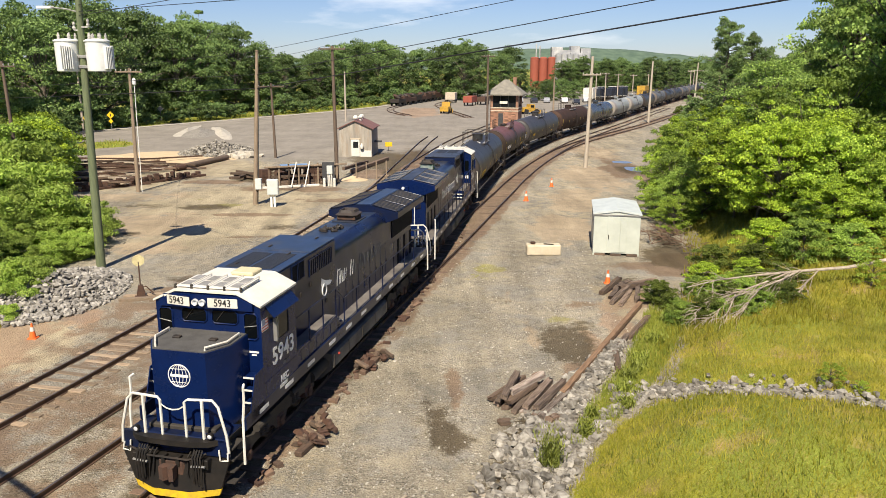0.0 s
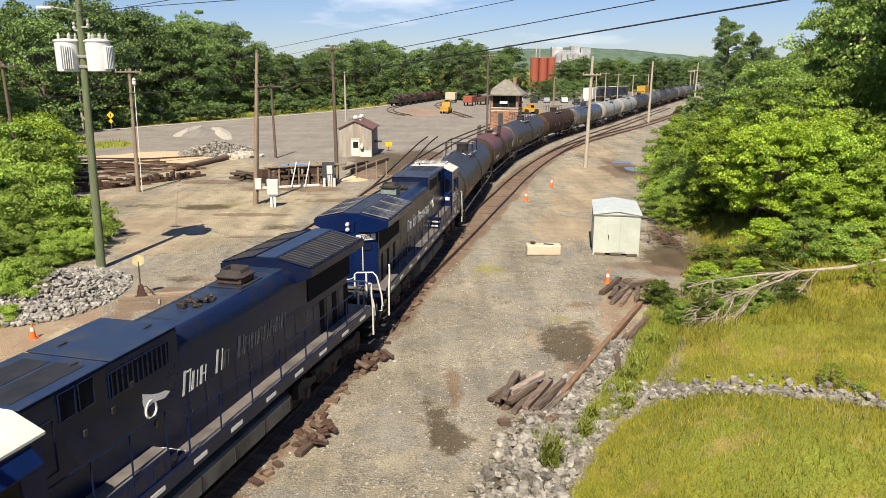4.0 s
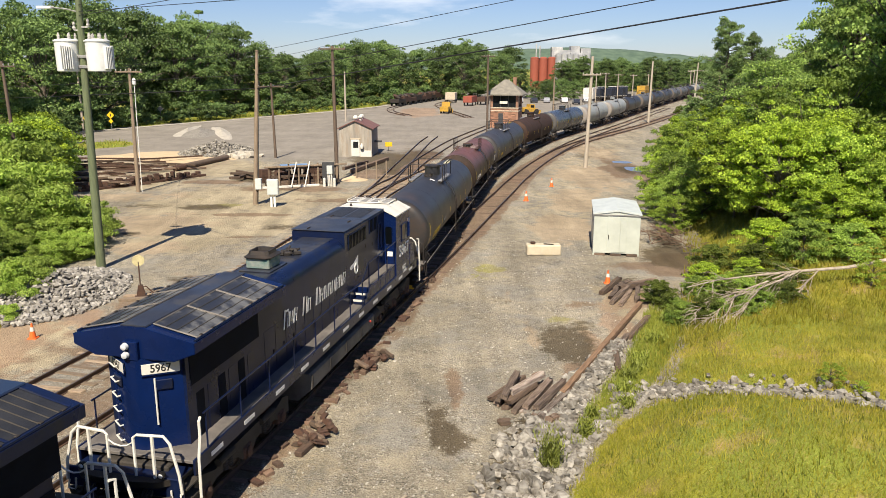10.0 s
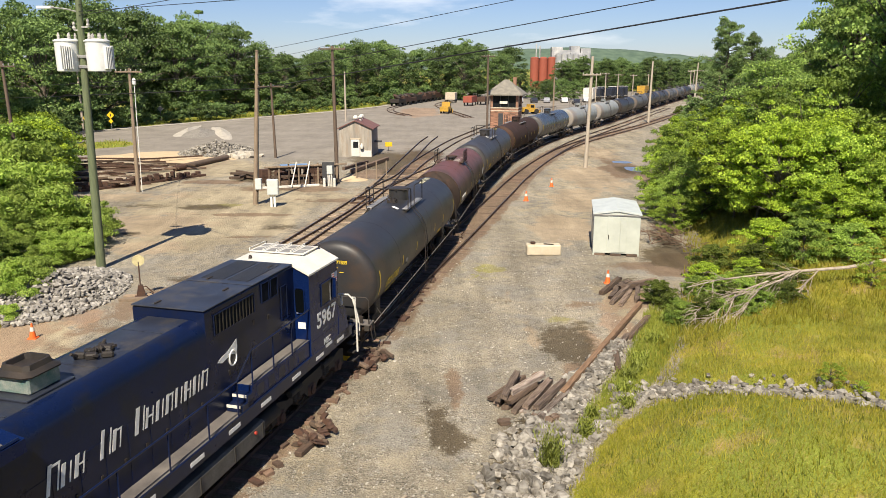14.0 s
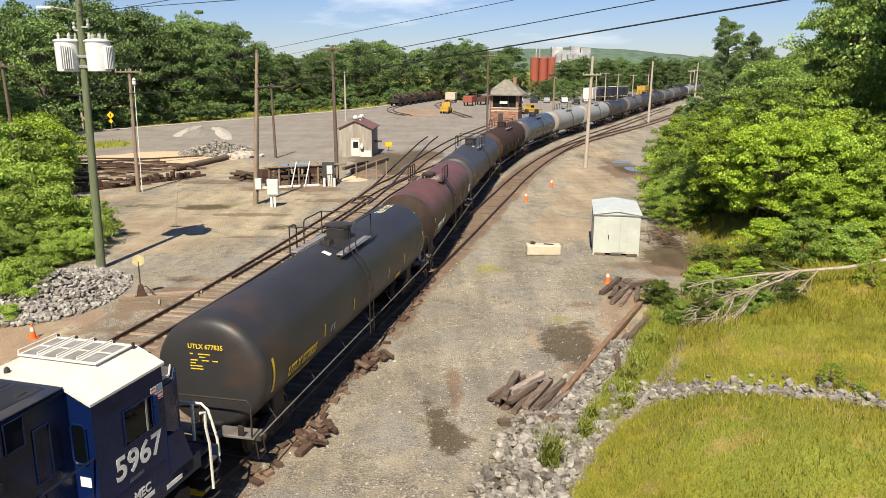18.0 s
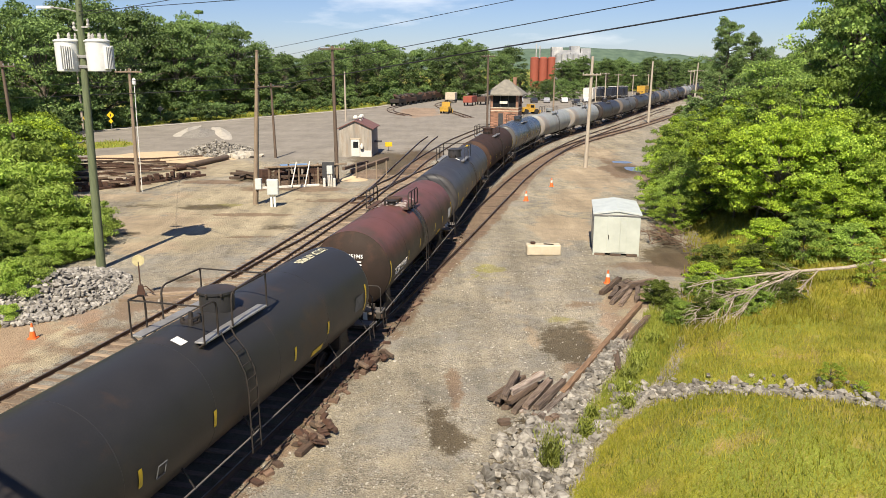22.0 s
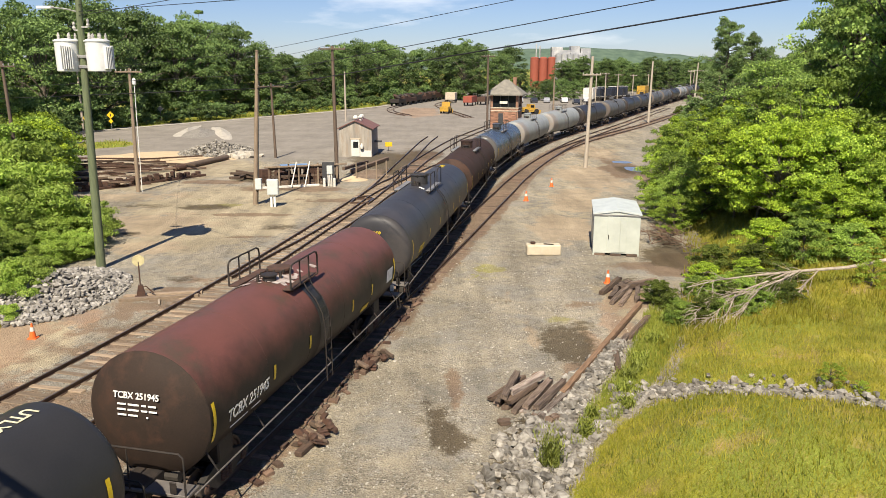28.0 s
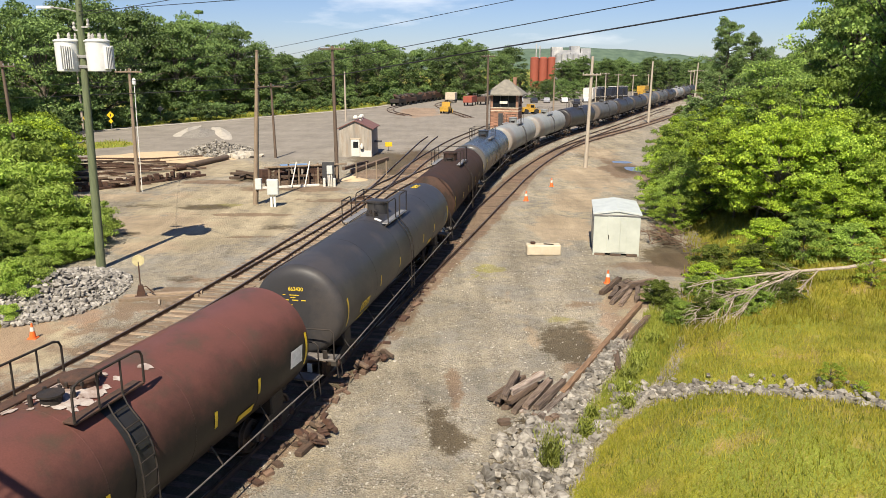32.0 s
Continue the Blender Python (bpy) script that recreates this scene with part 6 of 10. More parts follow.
SHELL_GREY = shell_paint("tank_pale_grey", (0.29, 0.305, 0.30), (0.23, 0.245, 0.245), (0.27, 0.235, 0.205), 0.45, 0.3)
SHELL_SMOKE = shell_paint("tank_smoke_grey", (0.11, 0.115, 0.12), (0.08, 0.083, 0.088), (0.13, 0.11, 0.095), 0.5, 0.4)



def travelled(t):
    return 2.305 * t - 0.0015 * t * t


TRAIN = []      # (thing, centre chainage at 0 s, half distance between truck centres, +1 if its +x end leads)


def build_train():
    lead = locomotive("5943", "dark blue diesel locomotive with white cab roof leading tank cars", 1, "5943", ROOF_BLUE, 0.12, 5.95, 0.0)
    TRAIN.append((lead, 6.95, 6.6, 1))
    second = locomotive("5967", "faded dark blue diesel locomotive running cab backwards before tank cars", -1, "5967", ROOF_BLACK, -0.25, 6.05, 0.35)
    TRAIN.append((second, 28.0, 6.6, -1))
    joints = [38.65, 58.2, 75.3, 96.2, 115.5, 134.8, 154.0, 173.0, 193.0, 212.5, 231.8, 251.0, 270.3, 289.6, 309.0, 328.0, 347.0, 366.0]
    looks = [
        (SHELL_BLACK, "black tank car with yellow lettering and rusty patches", "UTLX 677835", LETTER_YELLOW, LETTER_YELLOW),
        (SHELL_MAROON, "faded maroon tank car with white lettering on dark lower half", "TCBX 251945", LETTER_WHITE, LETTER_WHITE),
        (SHELL_CHARCOAL, "charcoal grey tank car with scuffed yellow lettering", "662430", LETTER_YELLOW, LETTER_YELLOW),
        (SHELL_RUST, "rusty dark brown tank car", "", None, None),
        (SHELL_STEEL, "shiny steel blue tank car with bare metal band", "", None, None),
        (SHELL_GREY, "pale grey tank car with rust stained top", "", None, None),
        (SHELL_GREY, "pale grey tank car with rust stained top", "", None, None),
        (SHELL_BLACK, "plain black tank car", "", None, None),
        (SHELL_SMOKE, "smoke grey tank car", "", None, None),
        (SHELL_BLACK, "plain black tank car", "", None, None),
        (SHELL_CHARCOAL, "charcoal grey tank car", "", None, None),
        (SHELL_SMOKE, "smoke grey tank car", "", None, None),
        (SHELL_SMOKE, "smoke grey tank car", "", None, None),
        (SHELL_BLACK, "plain black tank car", "", None, None),
        (SHELL_GREY, "pale grey tank car with rust stained top", "", None, None),
        (SHELL_SMOKE, "smoke grey tank car", "", None, None),
        (SHELL_BLACK, "plain black tank car", "", None, None),
    ]
    far = None
    for k, (shell, label, mark, mm, hd) in enumerate(looks):
        a, b = joints[k], joints[k + 1]
        ln = b - a
        if k < 5:
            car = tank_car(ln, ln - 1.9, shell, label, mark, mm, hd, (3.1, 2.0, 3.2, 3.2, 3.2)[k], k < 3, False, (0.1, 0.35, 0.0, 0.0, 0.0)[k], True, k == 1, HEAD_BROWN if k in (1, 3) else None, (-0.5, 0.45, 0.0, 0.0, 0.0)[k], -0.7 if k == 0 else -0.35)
        elif far is None:
            far = car = tank_car(ln, ln - 2.7, shell, label, plain=True)
        else:
            car = copy_thing(far, Matrix.Identity(4))
            tagged(car, label)
            for o in car.children:
                if o.data.materials and o.data.materials[0] is SHELL_GREY:
                    o.material_slots[0].link = "OBJECT"
                    o.material_slots[0].material = shell
        TRAIN.append((car, (a + b) / 2, ln / 2 - 2.7, 1))


build_train()


def seat(s, half, lead):
    """The pose of a vehicle whose centre is at chainage s of the main track."""
    x0, y0, _ = on_line(s - half * lead)
    x1, y1, _ = on_line(s + half * lead)
    ang = math.atan2(y0 - y1, x0 - x1)
    return pose((x0 + x1) / 2, (y0 + y1) / 2, 0, 0, 0, math.degrees(ang))


def motions():
    times = [i * 1.0 for i in range(33)]
    for car, s0, half, lead in TRAIN:
        walk(car, [(t, seat(s0 - travelled(t), half, lead)) for t in times])
    fine = [i * 0.25 for i in range(129)]
    for w, r, sign in WHEELS:
        at = w.matrix_basis.translation.copy()
        walk(w, [(t, Matrix.Translation(at) @ Matrix.Rotation(sign * travelled(t) / r, 4, "Y")) for t in fine])

# ---- vegetation ----
BARK = material("tree_bark", (0.10, 0.08, 0.06), 0.95, 0, (0.16, 0.14, 0.11), 6, 50, 0.6, 0.4, stretch=(1, 1, 0.25))
DEAD_WOOD = material("bleached_dead_wood", (0.42, 0.36, 0.28), 0.9, 0, (0.26, 0.21, 0.16), 6, 60, 0.3, 0.3)
LEAF_DARK = leaf_material("forest_leaves", (0.044, 0.088, 0.032), (0.205, 0.3, 0.088), 0.25, 0.35)
LEAF_DEEP = leaf_material("deep_green_leaves", (0.06, 0.12, 0.035), (0.36, 0.5, 0.115), 0.36, 0.4, 0.8)
LEAF_MID = leaf_material("bank_leaves", (0.065, 0.135, 0.025), (0.36, 0.49, 0.085), 0.32, 0.5)
LEAF_BRIGHT = leaf_material("sunlit_shrub_leaves", (0.07, 0.14, 0.018), (0.48, 0.62, 0.06), 0.38, 0.8, 0.95)
LEAF_FRESH = leaf_material("fresh_green_leaves", (0.065, 0.14, 0.022), (0.47, 0.61, 0.08), 0.36, 0.8, 0.95)
LEAF_FERN = leaf_material("pale_yellow_green_fronds", (0.26, 0.40, 0.04), (0.5, 0.62, 0.09), 0.45, 0.6)
LEAF_OLIVE = leaf_material("olive_leaves", (0.09, 0.13, 0.025), (0.2, 0.25, 0.045), 0.4, 0.5)
NEEDLE = leaf_material("pine_needles", (0.085, 0.15, 0.055), (0.25, 0.35, 0.12), 0.35, 0.6)
GRASS = leaf_material("grass_blades", (0.15, 0.172, 0.014), (0.37, 0.325, 0.047), 0.42, 0.55, 0.3)
LEAF_SUMAC = leaf_material("yellow_green_sumac_leaves", (0.16, 0.27, 0.045), (0.43, 0.55, 0.11), 0.42, 0.5, 0.5)
WEED = leaf_material("green_weed_blades", (0.14, 0.19, 0.03), (0.36, 0.39, 0.07), 0.42, 0.5, 0.3)
GRASS_DRY = leaf_material("dry_grass_blades", (0.5, 0.42, 0.15), (0.36, 0.36, 0.06), 0.4, 0.5)

rng = np.random.default_rng(7)


def leaf_quads(centres, normals, size, r, slim=0.55):
    """Pointed leaf faces round the centres; each a kite that leans about its normal."""
    n = len(centres)
    nrm = normals + r.normal(0, 1.0, (n, 3))
    nrm /= np.linalg.norm(nrm, axis=1, keepdims=True) + 1e-9
    t = np.cross(nrm, r.normal(0, 1, (n, 3)))
    t /= np.linalg.norm(t, axis=1, keepdims=True) + 1e-9
    b = np.cross(nrm, t)
    s = (size * r.uniform(0.65, 1.35, n))[:, None]
    lift = nrm * s * 0.12
    return np.stack([centres - t * s * 0.5, centres + b * s * slim * 0.5 + lift, centres + t * s * 0.5, centres - b * s * slim * 0.5 + lift], axis=1)


def crown_points(clumps, per, r, spread):
    c = np.repeat(np.array([q[:3] for q in clumps]), per, axis=0)
    rad = np.repeat(np.array([q[3] for q in clumps]), per)
    d = r.normal(0, 1, (len(c), 3))
    d /= np.linalg.norm(d, axis=1, keepdims=True)
    d[:, 2] = np.abs(d[:, 2]) * 0.9 - 0.25 * r.uniform(0, 1, len(c))
    p = c + d * (rad * r.uniform(0.25, 1.3, len(c)) ** spread)[:, None] * np.array([1.1, 1.1, 0.86])
    return p, d + np.array([0, 0, 0.45])


def tree_proto(name, label, category, height, width, trunk_h, leaf, leaf_mat, n_clumps, per, seed, group, slim=0.55, low=0.12, puff=(0.07, 0.21)):
    """A broadleaved tree or shrub: tapered trunk, limbs to the leaf clumps, crown of separate leaves."""
    r = np.random.default_rng(seed)
    root = thing(name, Matrix.Translation((0, -4000, -500)), label, category, group)
    clumps = []
    for k in range(n_clumps):
        u = (k + 0.5) / n_clumps
        z = trunk_h + (height - trunk_h) * (low + (1 - low) * u)
        f = math.sqrt(max(0.05, 1 - (2 * (u - 0.42) / 1.2) ** 2))
        a = k * 2.39996 + r.uniform(-0.5, 0.5)
        rr = width / 2 * f * r.uniform(0.3, 1.2)
        cr = width * r.uniform(*puff)
        clumps.append((rr * math.cos(a), rr * math.sin(a), min(z + r.uniform(-0.09, 0.09) * height, height * r.uniform(0.92, 1.1) - cr * 0.7), cr))
    m = Mesh()
    lean = (r.uniform(-0.3, 0.3), r.uniform(-0.3, 0.3))
    rt = max(0.05, height * 0.017)
    knots = [Vector((lean[0] * k / 4, lean[1] * k / 4, height * 0.75 * k / 4)) for k in range(5)]
    for k in range(4):
        m.rod(knots[k], knots[k + 1], rt * (1 - 0.2 * k), rt * (1 - 0.2 * (k + 1)), 8, caps=k in (0, 3))
    for c in clumps[::2]:
        z0 = min(height * 0.7, max(trunk_h * 0.6, c[2] * 0.6))
        base = Vector((lean[0] * z0 / height, lean[1] * z0 / height, z0))
        mid = base.lerp(Vector(c[:3]), 0.5) + Vector((0, 0, 0.12 * height * 0.3))
        m.rod(base, mid, rt * 0.42, rt * 0.26, 5, caps=False)
        m.rod(mid, c[:3], rt * 0.26, rt * 0.07, 5, caps=False)
    part("trunk", m, BARK, root)
    p, nr = crown_points(clumps, per, r, 0.6)
    part("crown", quads("crown", leaf_quads(p, nr, leaf, r, slim), leaf_mat), None, root)
    return root


def pine_proto(height, seed):
    r = np.random.default_rng(seed)
    root = thing("pine_tree", Matrix.Translation((0, -4000, -500)), "feathery green pine tree on the bank", "tree", "pines on the bank")
    m = Mesh()
    m.rod((0, 0, 0), (0, 0, height * 0.97), 0.2, 0.03, 8)
    clumps = []
    for k in range(44):
        z = height * (0.1 + 0.86 * (k / 44) ** 0.9)
        reach = ((height - z) * 0.33 + 0.45) * r.uniform(0.55, 1.2)
        for j in range(3):
            a = j * 2.1 + k * 2.4 + r.uniform(-0.5, 0.5)
            q = reach * r.uniform(0.7, 1.15)
            tip = Vector((q * math.cos(a), q * math.sin(a), z + 0.3 * q + r.uniform(-0.3, 0.3)))
            m.rod((0, 0, z), tip, 0.04, 0.012, 5, caps=False)
            for u in (0.5, 0.8, 1.0):
                v = Vector((0, 0, z)).lerp(tip, u)
                clumps.append((*v, r.uniform(0.16, 0.36)))
    part("trunk", m, BARK, root)
    p, nr = crown_points(clumps, 42, r, 0.6)
    part("crown", quads("crown", leaf_quads(p, nr, 0.26, r, 0.2), NEEDLE), None, root)
    return root


def plant(proto, x, y, scale=1.0, tall=1.0, turn=0.0, sink=0.15):
    m = Matrix.Translation((x, y, land(x, y) - sink)) @ Matrix.Rotation(turn, 4, "Z") @ Matrix.Diagonal((scale, scale, scale * tall, 1))
    return copy_thing(proto, m)


def drop_proto(ob):
    for o in list(ob.children) + [ob]:
        bpy.data.objects.remove(o)


def build_woods():
    rnd = random.Random(3)
    far = [tree_proto("forest_tree", "dark green broadleaved tree at the edge of the yard", "tree", 17, 12.5, 0.8, 0.35, LEAF_DARK, 95, 200, 20 + k, "forest edge trees", 0.75, 0.0, (0.055, 0.17)) for k in range(4)]
    # wood along the road and behind the yard
    row = [(-68, 108, 1.15), (-78, 118, 1.2), (-66, 126, 1.0), (-72, 135, 1.12), (-62, 142, 1.16), (-70, 150, 1.22), (-64, 158, 1.2), (-58, 165, 1.2), (-66, 172, 1.22), (-55, 176, 1.18), (-50, 184, 1.04),
           (-60, 188, 1.05), (-46, 194, 0.86), (-52, 202, 0.9), (-40, 202, 0.78), (-44, 212, 0.8), (-36, 214, 0.78), (-30, 222, 0.98), (-38, 226, 0.8), (-42, 206, 0.76), (-34, 210, 0.74), (-26, 234, 0.98), (-33, 242, 1.05), (-20, 246, 1.0), (-27, 256, 1.05), (-15, 262, 0.92), (-8, 268, 0.95), (-19, 274, 1.05), (0, 262, 0.98), (-3, 276, 1.0),
           (6, 256, 1.02), (12, 266, 1.08), (18, 262, 0.92), (8, 278, 1.1), (22, 274, 0.98), (27, 268, 0.6), (36, 276, 0.34), (44, 284, 0.32), (52, 290, 0.34), (-86, 128, 1.3), (-88, 150, 1.2), (-80, 170, 1.25), (-74, 196, 1.2), (-62, 214, 1.15), (-50, 236, 0.7), (-98, 120, 1.3)]
    for k, (x, y, s) in enumerate(row):
        plant(far[k % 4], x + rnd.uniform(-1.5, 1.5), y + rnd.uniform(-2, 2), s * rnd.uniform(0.94, 1.06), rnd.uniform(0.95, 1.08), rnd.uniform(0, 6.28))
    # low scrub at the foot of the wood
    scrub = [tree_proto("forest_shrub", "leafy green shrub at the foot of the wood", "shrub", 4.0, 5.0, 0.3, 0.36, LEAF_DARK, 26, 110, 40 + k, "scrub under the wood", 0.7) for k in range(2)]
    for k in range(40):
        u = k / 39
        y = 116 + 150 * u
        x = float(np.interp(y, [112, 140, 196, 228, 270], [-60, -53.5, -25.5, -13.5, 0])) + rnd.uniform(-3.5, -0.5)
        plant(scrub[k % 2], x, y, rnd.uniform(0.5, 1.0), rnd.uniform(0.8, 1.3), rnd.uniform(0, 6.28))
    # distant trees across the line
    for k in range(44):
        x = 76 + 5.0 * k + rnd.uniform(-4, 4)
        y = 345 + 2.2 * k + rnd.uniform(-25, 35)
        plant(far[k % 4], x, y, rnd.uniform(0.72, 1.0), rnd.uniform(0.8, 0.95), rnd.uniform(0, 6.28))
    for k in range(30):
        plant(far[k % 4], 54 + 3.4 * k + rnd.uniform(-2, 2), 372 + 1.2 * k + rnd.uniform(-12, 22), rnd.uniform(0.74, 0.96), rnd.uniform(0.82, 1.0), rnd.uniform(0, 6.28))
    for x, y, s in ((33, 250, 0.42), (38, 252, 0.45), (43, 256, 0.4), (30, 254, 0.4), (36, 262, 0.42)):
        plant(far[(int(x)) % 4], x, y, s, 0.9, rnd.uniform(0, 6.28))
    for p in far + scrub:
        drop_proto(p)


def build_bank_plants():
    rnd = random.Random(5)
    def shrub(k, leaf_mat, leaf, clumps, per, low, puff):
        return tree_proto("bank_shrub", "bright green leafy shrub thicket on the bank", "shrub", 5.2, 5.2, 0.3, leaf, leaf_mat, clumps, per, 60 + k, "shrubs on the grassy bank", 0.7, low, puff)
    fine = [shrub(k, mat, 0.12, 170, 190, 0.16, (0.035, 0.1)) for k, mat in enumerate((LEAF_BRIGHT, LEAF_BRIGHT, LEAF_FRESH))]
    bushy = [shrub(k + 10, mat, 0.12, 130, 150, 0.0, (0.035, 0.1)) for k, mat in enumerate((LEAF_MID, LEAF_FRESH))]
    shrubs = [shrub(k + 3, mat, 0.2, 64, 170, 0.0, (0.06, 0.17)) for k, mat in enumerate((LEAF_BRIGHT, LEAF_MID, LEAF_OLIVE))]
    dark = [tree_proto("bank_tree", "tall green broadleaved tree on the bank", "tree", 11.5, 7.5, 1.2, 0.2, LEAF_DEEP, 110, 200, 70 + k, "trees on the grassy bank", 0.65, 0.02, (0.05, 0.14)) for k in range(3)]
    pines = [pine_proto(11.0, 80)]
    sumac = [tree_proto("sumac_bush", "bright yellow-green sumac thicket beside the stone heap", "shrub", 4.2, 5.4, 0.3, 0.3, LEAF_SUMAC, 46, 280, 96 + k, "sumac on the far bank", 0.36, 0.0) for k in range(2)]
    # overhanging crowns with a dark hollow below them
    for k, (x, y, s) in enumerate(((18.4, 44.0, 1.0), (18.3, 41.0, 0.95), (20.4, 39.2, 1.0), (18.2, 47.0, 1.02), (20.2, 44.0, 1.05), (23.0, 42.0, 1.1), (25, 38.5, 1.15), (20.8, 41.6, 1.0), (21.0, 36.9, 0.72), (19.4, 37.1, 0.6))):
        plant(fine[k % 3], x, y, s * rnd.uniform(0.95, 1.05), rnd.uniform(0.9, 1.15), rnd.uniform(0, 6.28))
    # lower growth down to the ground on both sides of the hollow
    for k, (x, y, s, tall) in enumerate(((18.2, 37.4, 0.42, 1.0), (19.8, 51.5, 1.05, 1.1), (21.3, 49.8, 1.2, 1.15), (22.6, 37.5, 0.95, 1.0), (24.8, 48, 1.25, 1.2), (21.8, 46.2, 1.15, 1.1), (26.6, 33.0, 1.0, 1.0), (15.0, 48.6, 0.5, 1.0), (15.8, 51.5, 0.66, 1.0), (15.3, 54.0, 0.5, 1.0), (16.8, 55.5, 0.8, 1.1), (17.2, 59.0, 0.72, 1.2), (19.0, 64.0, 0.8, 1.4), (19.8, 60.0, 0.95, 1.2), (17.4, 50.6, 0.9, 1.1), (20.6, 69.5, 0.6, 1.3))):
        plant(bushy[k % 2], x, y, s, tall, rnd.uniform(0, 6.28))
    for k, (x, y, s) in enumerate(((18.4, 57, 0.8), (20.8, 62, 0.95), (21.8, 69, 0.8), (23.6, 76, 0.75), (25.8, 83, 0.7), (27.6, 90, 0.62), (29.8, 98, 0.6), (32.6, 106, 0.6), (36.0, 116, 0.62), (25.0, 64, 1.1), (27.5, 73, 1.1), (30.5, 84, 1.0), (34.2, 96, 0.95), (38.5, 110, 0.9), (43, 124, 0.95), (28.5, 55, 1.3))):
        plant(shrubs[k % 3], x, y, s * rnd.uniform(0.95, 1.05), rnd.uniform(0.85, 1.2), rnd.uniform(0, 6.28))
    for k, (x, y, s, tall) in enumerate(((29.5, 50, 1.15, 1.2), (33, 46, 1.4, 1.35), (29.0, 41, 1.3, 1.5), (31.5, 37, 1.4, 1.5), (36, 54, 1.4, 1.25), (32.5, 62, 1.1, 1.05), (36, 70, 1.05, 1.0), (40, 80, 1.0, 0.95), (44, 92, 1.0, 0.9), (48, 106, 0.95, 0.9), (54, 120, 0.9, 0.9), (37, 44, 1.5, 1.3), (60, 134, 0.9, 0.85), (24.0, 56.5, 0.85, 0.9), (34.2, 62, 1.2, 1.3), (36.5, 70, 1.2, 1.3))):
        plant(dark[k % 3], x, y, s, tall, rnd.uniform(0, 6.28))
    for x, y, s in ((24.0, 66.5, 1.12), (26.0, 63.5, 0.86), (27.4, 70, 0.98), (22.6, 70.5, 0.6)):
        plant(pines[0], x, y, s, 1.05, rnd.uniform(0, 6.28))
    # left bank: bright sumac-like thicket and taller growth
    left = [(-24.0, 45.0, 0.8), (-26.6, 47.5, 0.95), (-24.8, 41.4, 0.66), (-27.4, 43.2, 0.9), (-29.8, 46.6, 1.05), (-29.4, 51.2, 1.0), (-32.6, 50.0, 1.15), (-33.2, 55.2, 1.1), (-36.2, 59.6, 1.15), (-36.6, 53.5, 1.25), (-39.6, 64.5, 1.2), (-40.5, 58.5, 1.35), (-25.5, 37.5, 0.42), (-28.3, 37.5, 0.6), (-43.5, 70.5, 1.15), (-47, 77, 1.1), (-50.5, 84, 1.1), (-22.4, 41.2, 0.4), (-20.8, 42.0, 0.4), (-23.6, 39.0, 0.42), (-25.6, 40.0, 0.6), (-21.6, 38.2, 0.3), (-25.4, 43.0, 0.72), (-23.2, 43.4, 0.6), (-27.4, 45.6, 0.85), (-26.0, 41.6, 0.6), (-24.2, 40.6, 0.5), (-23.0, 46.6, 0.6), (-21.9, 37.6, 0.34), (-20.0, 35.9, 0.34), (-19.1, 33.9, 0.36), (-18.9, 32.3, 0.32), (-18.3, 30.6, 0.2), (-19.7, 34.8, 0.42), (-19.6, 33.0, 0.4), (-21.6, 34.4, 0.36), (-22.6, 36.0, 0.42), (-23.4, 37.2, 0.45), (-20.9, 39.9, 0.36), (-20.2, 41.4, 0.34), (-21.4, 44.2, 0.5), (-20.4, 31.0, 0.24), (-22.0, 46.8, 0.55)]
    for k, (x, y, s) in enumerate(left):
        plant(sumac[k % 2] if k < 6 or k > 16 else shrubs[k % 3], x, y, s * (1.1 if k < 6 else 1), rnd.uniform(0.85, 1.05), rnd.uniform(0, 6.28))
    for k, (x, y, s, tall) in enumerate(((-44.5, 62, 1.2, 1.15), (-49, 71, 1.4, 1.25), (-54, 80, 1.5, 1.3), (-48, 56, 1.3, 1.2), (-60.5, 86, 1.0, 1.0), (-52.5, 64, 1.5, 1.4), (-47.5, 84.5, 0.42, 0.9), (-49.8, 88.5, 0.5, 0.9), (-45.6, 80.5, 0.4, 0.9), (-43.8, 82.0, 0.4, 0.8), (-51.0, 83, 1.25, 1.25), (-56.5, 90, 1.4, 1.25), (-57, 92, 0.7, 1.0))):
        plant(dark[k % 3], x, y, s, tall, rnd.uniform(0, 6.28))
    for k, (x, y, s) in enumerate(((-35.6, 66, 1.25), (-33.2, 61.5, 1.15), (-38.4, 72.5, 1.3), (-36.6, 69, 1.2), (-31.2, 56.8, 0.9), (-40.5, 77.5, 1.1))):
        plant(shrubs[k % 2], x, y, s, 0.95, rnd.uniform(0, 6.28))
    # low brush under the fallen tree
    for x, y, s in ((12.0, 33.6, 0.2), (12.9, 32.6, 0.2), (13.8, 33.4, 0.24), (11.6, 31.8, 0.14), (14.6, 34.6, 0.34), (12.6, 35.4, 0.3), (11.2, 29.6, 0.17), (12.1, 29.0, 0.18), (14.9, 32.6, 0.2), (13.4, 36.6, 0.4), (15.6, 36.2, 0.45), (16.6, 34.2, 0.4), (18.4, 33.6, 0.42), (21, 33.0, 0.45)):
        plant(shrubs[int(x * 10) % 3], x, y, s, rnd.uniform(0.7, 1.0), rnd.uniform(0, 6.28))
    for k in range(40):
        u, v = rnd.random(), rnd.random()
        x = 9.6 + 5.8 * u
        y = 29.0 + 1.0 * u + v * (5.6 - 2.0 * u)
        plant(shrubs[(1, 2, 1, 2)[k % 4]], x, y, rnd.uniform(0.15, 0.28), rnd.uniform(0.5, 0.85), rnd.uniform(0, 6.28))
    for p in shrubs + fine + bushy + dark + pines + sumac:
        drop_proto(p)
    # single weeds and saplings near the stones
    r = np.random.default_rng(33)
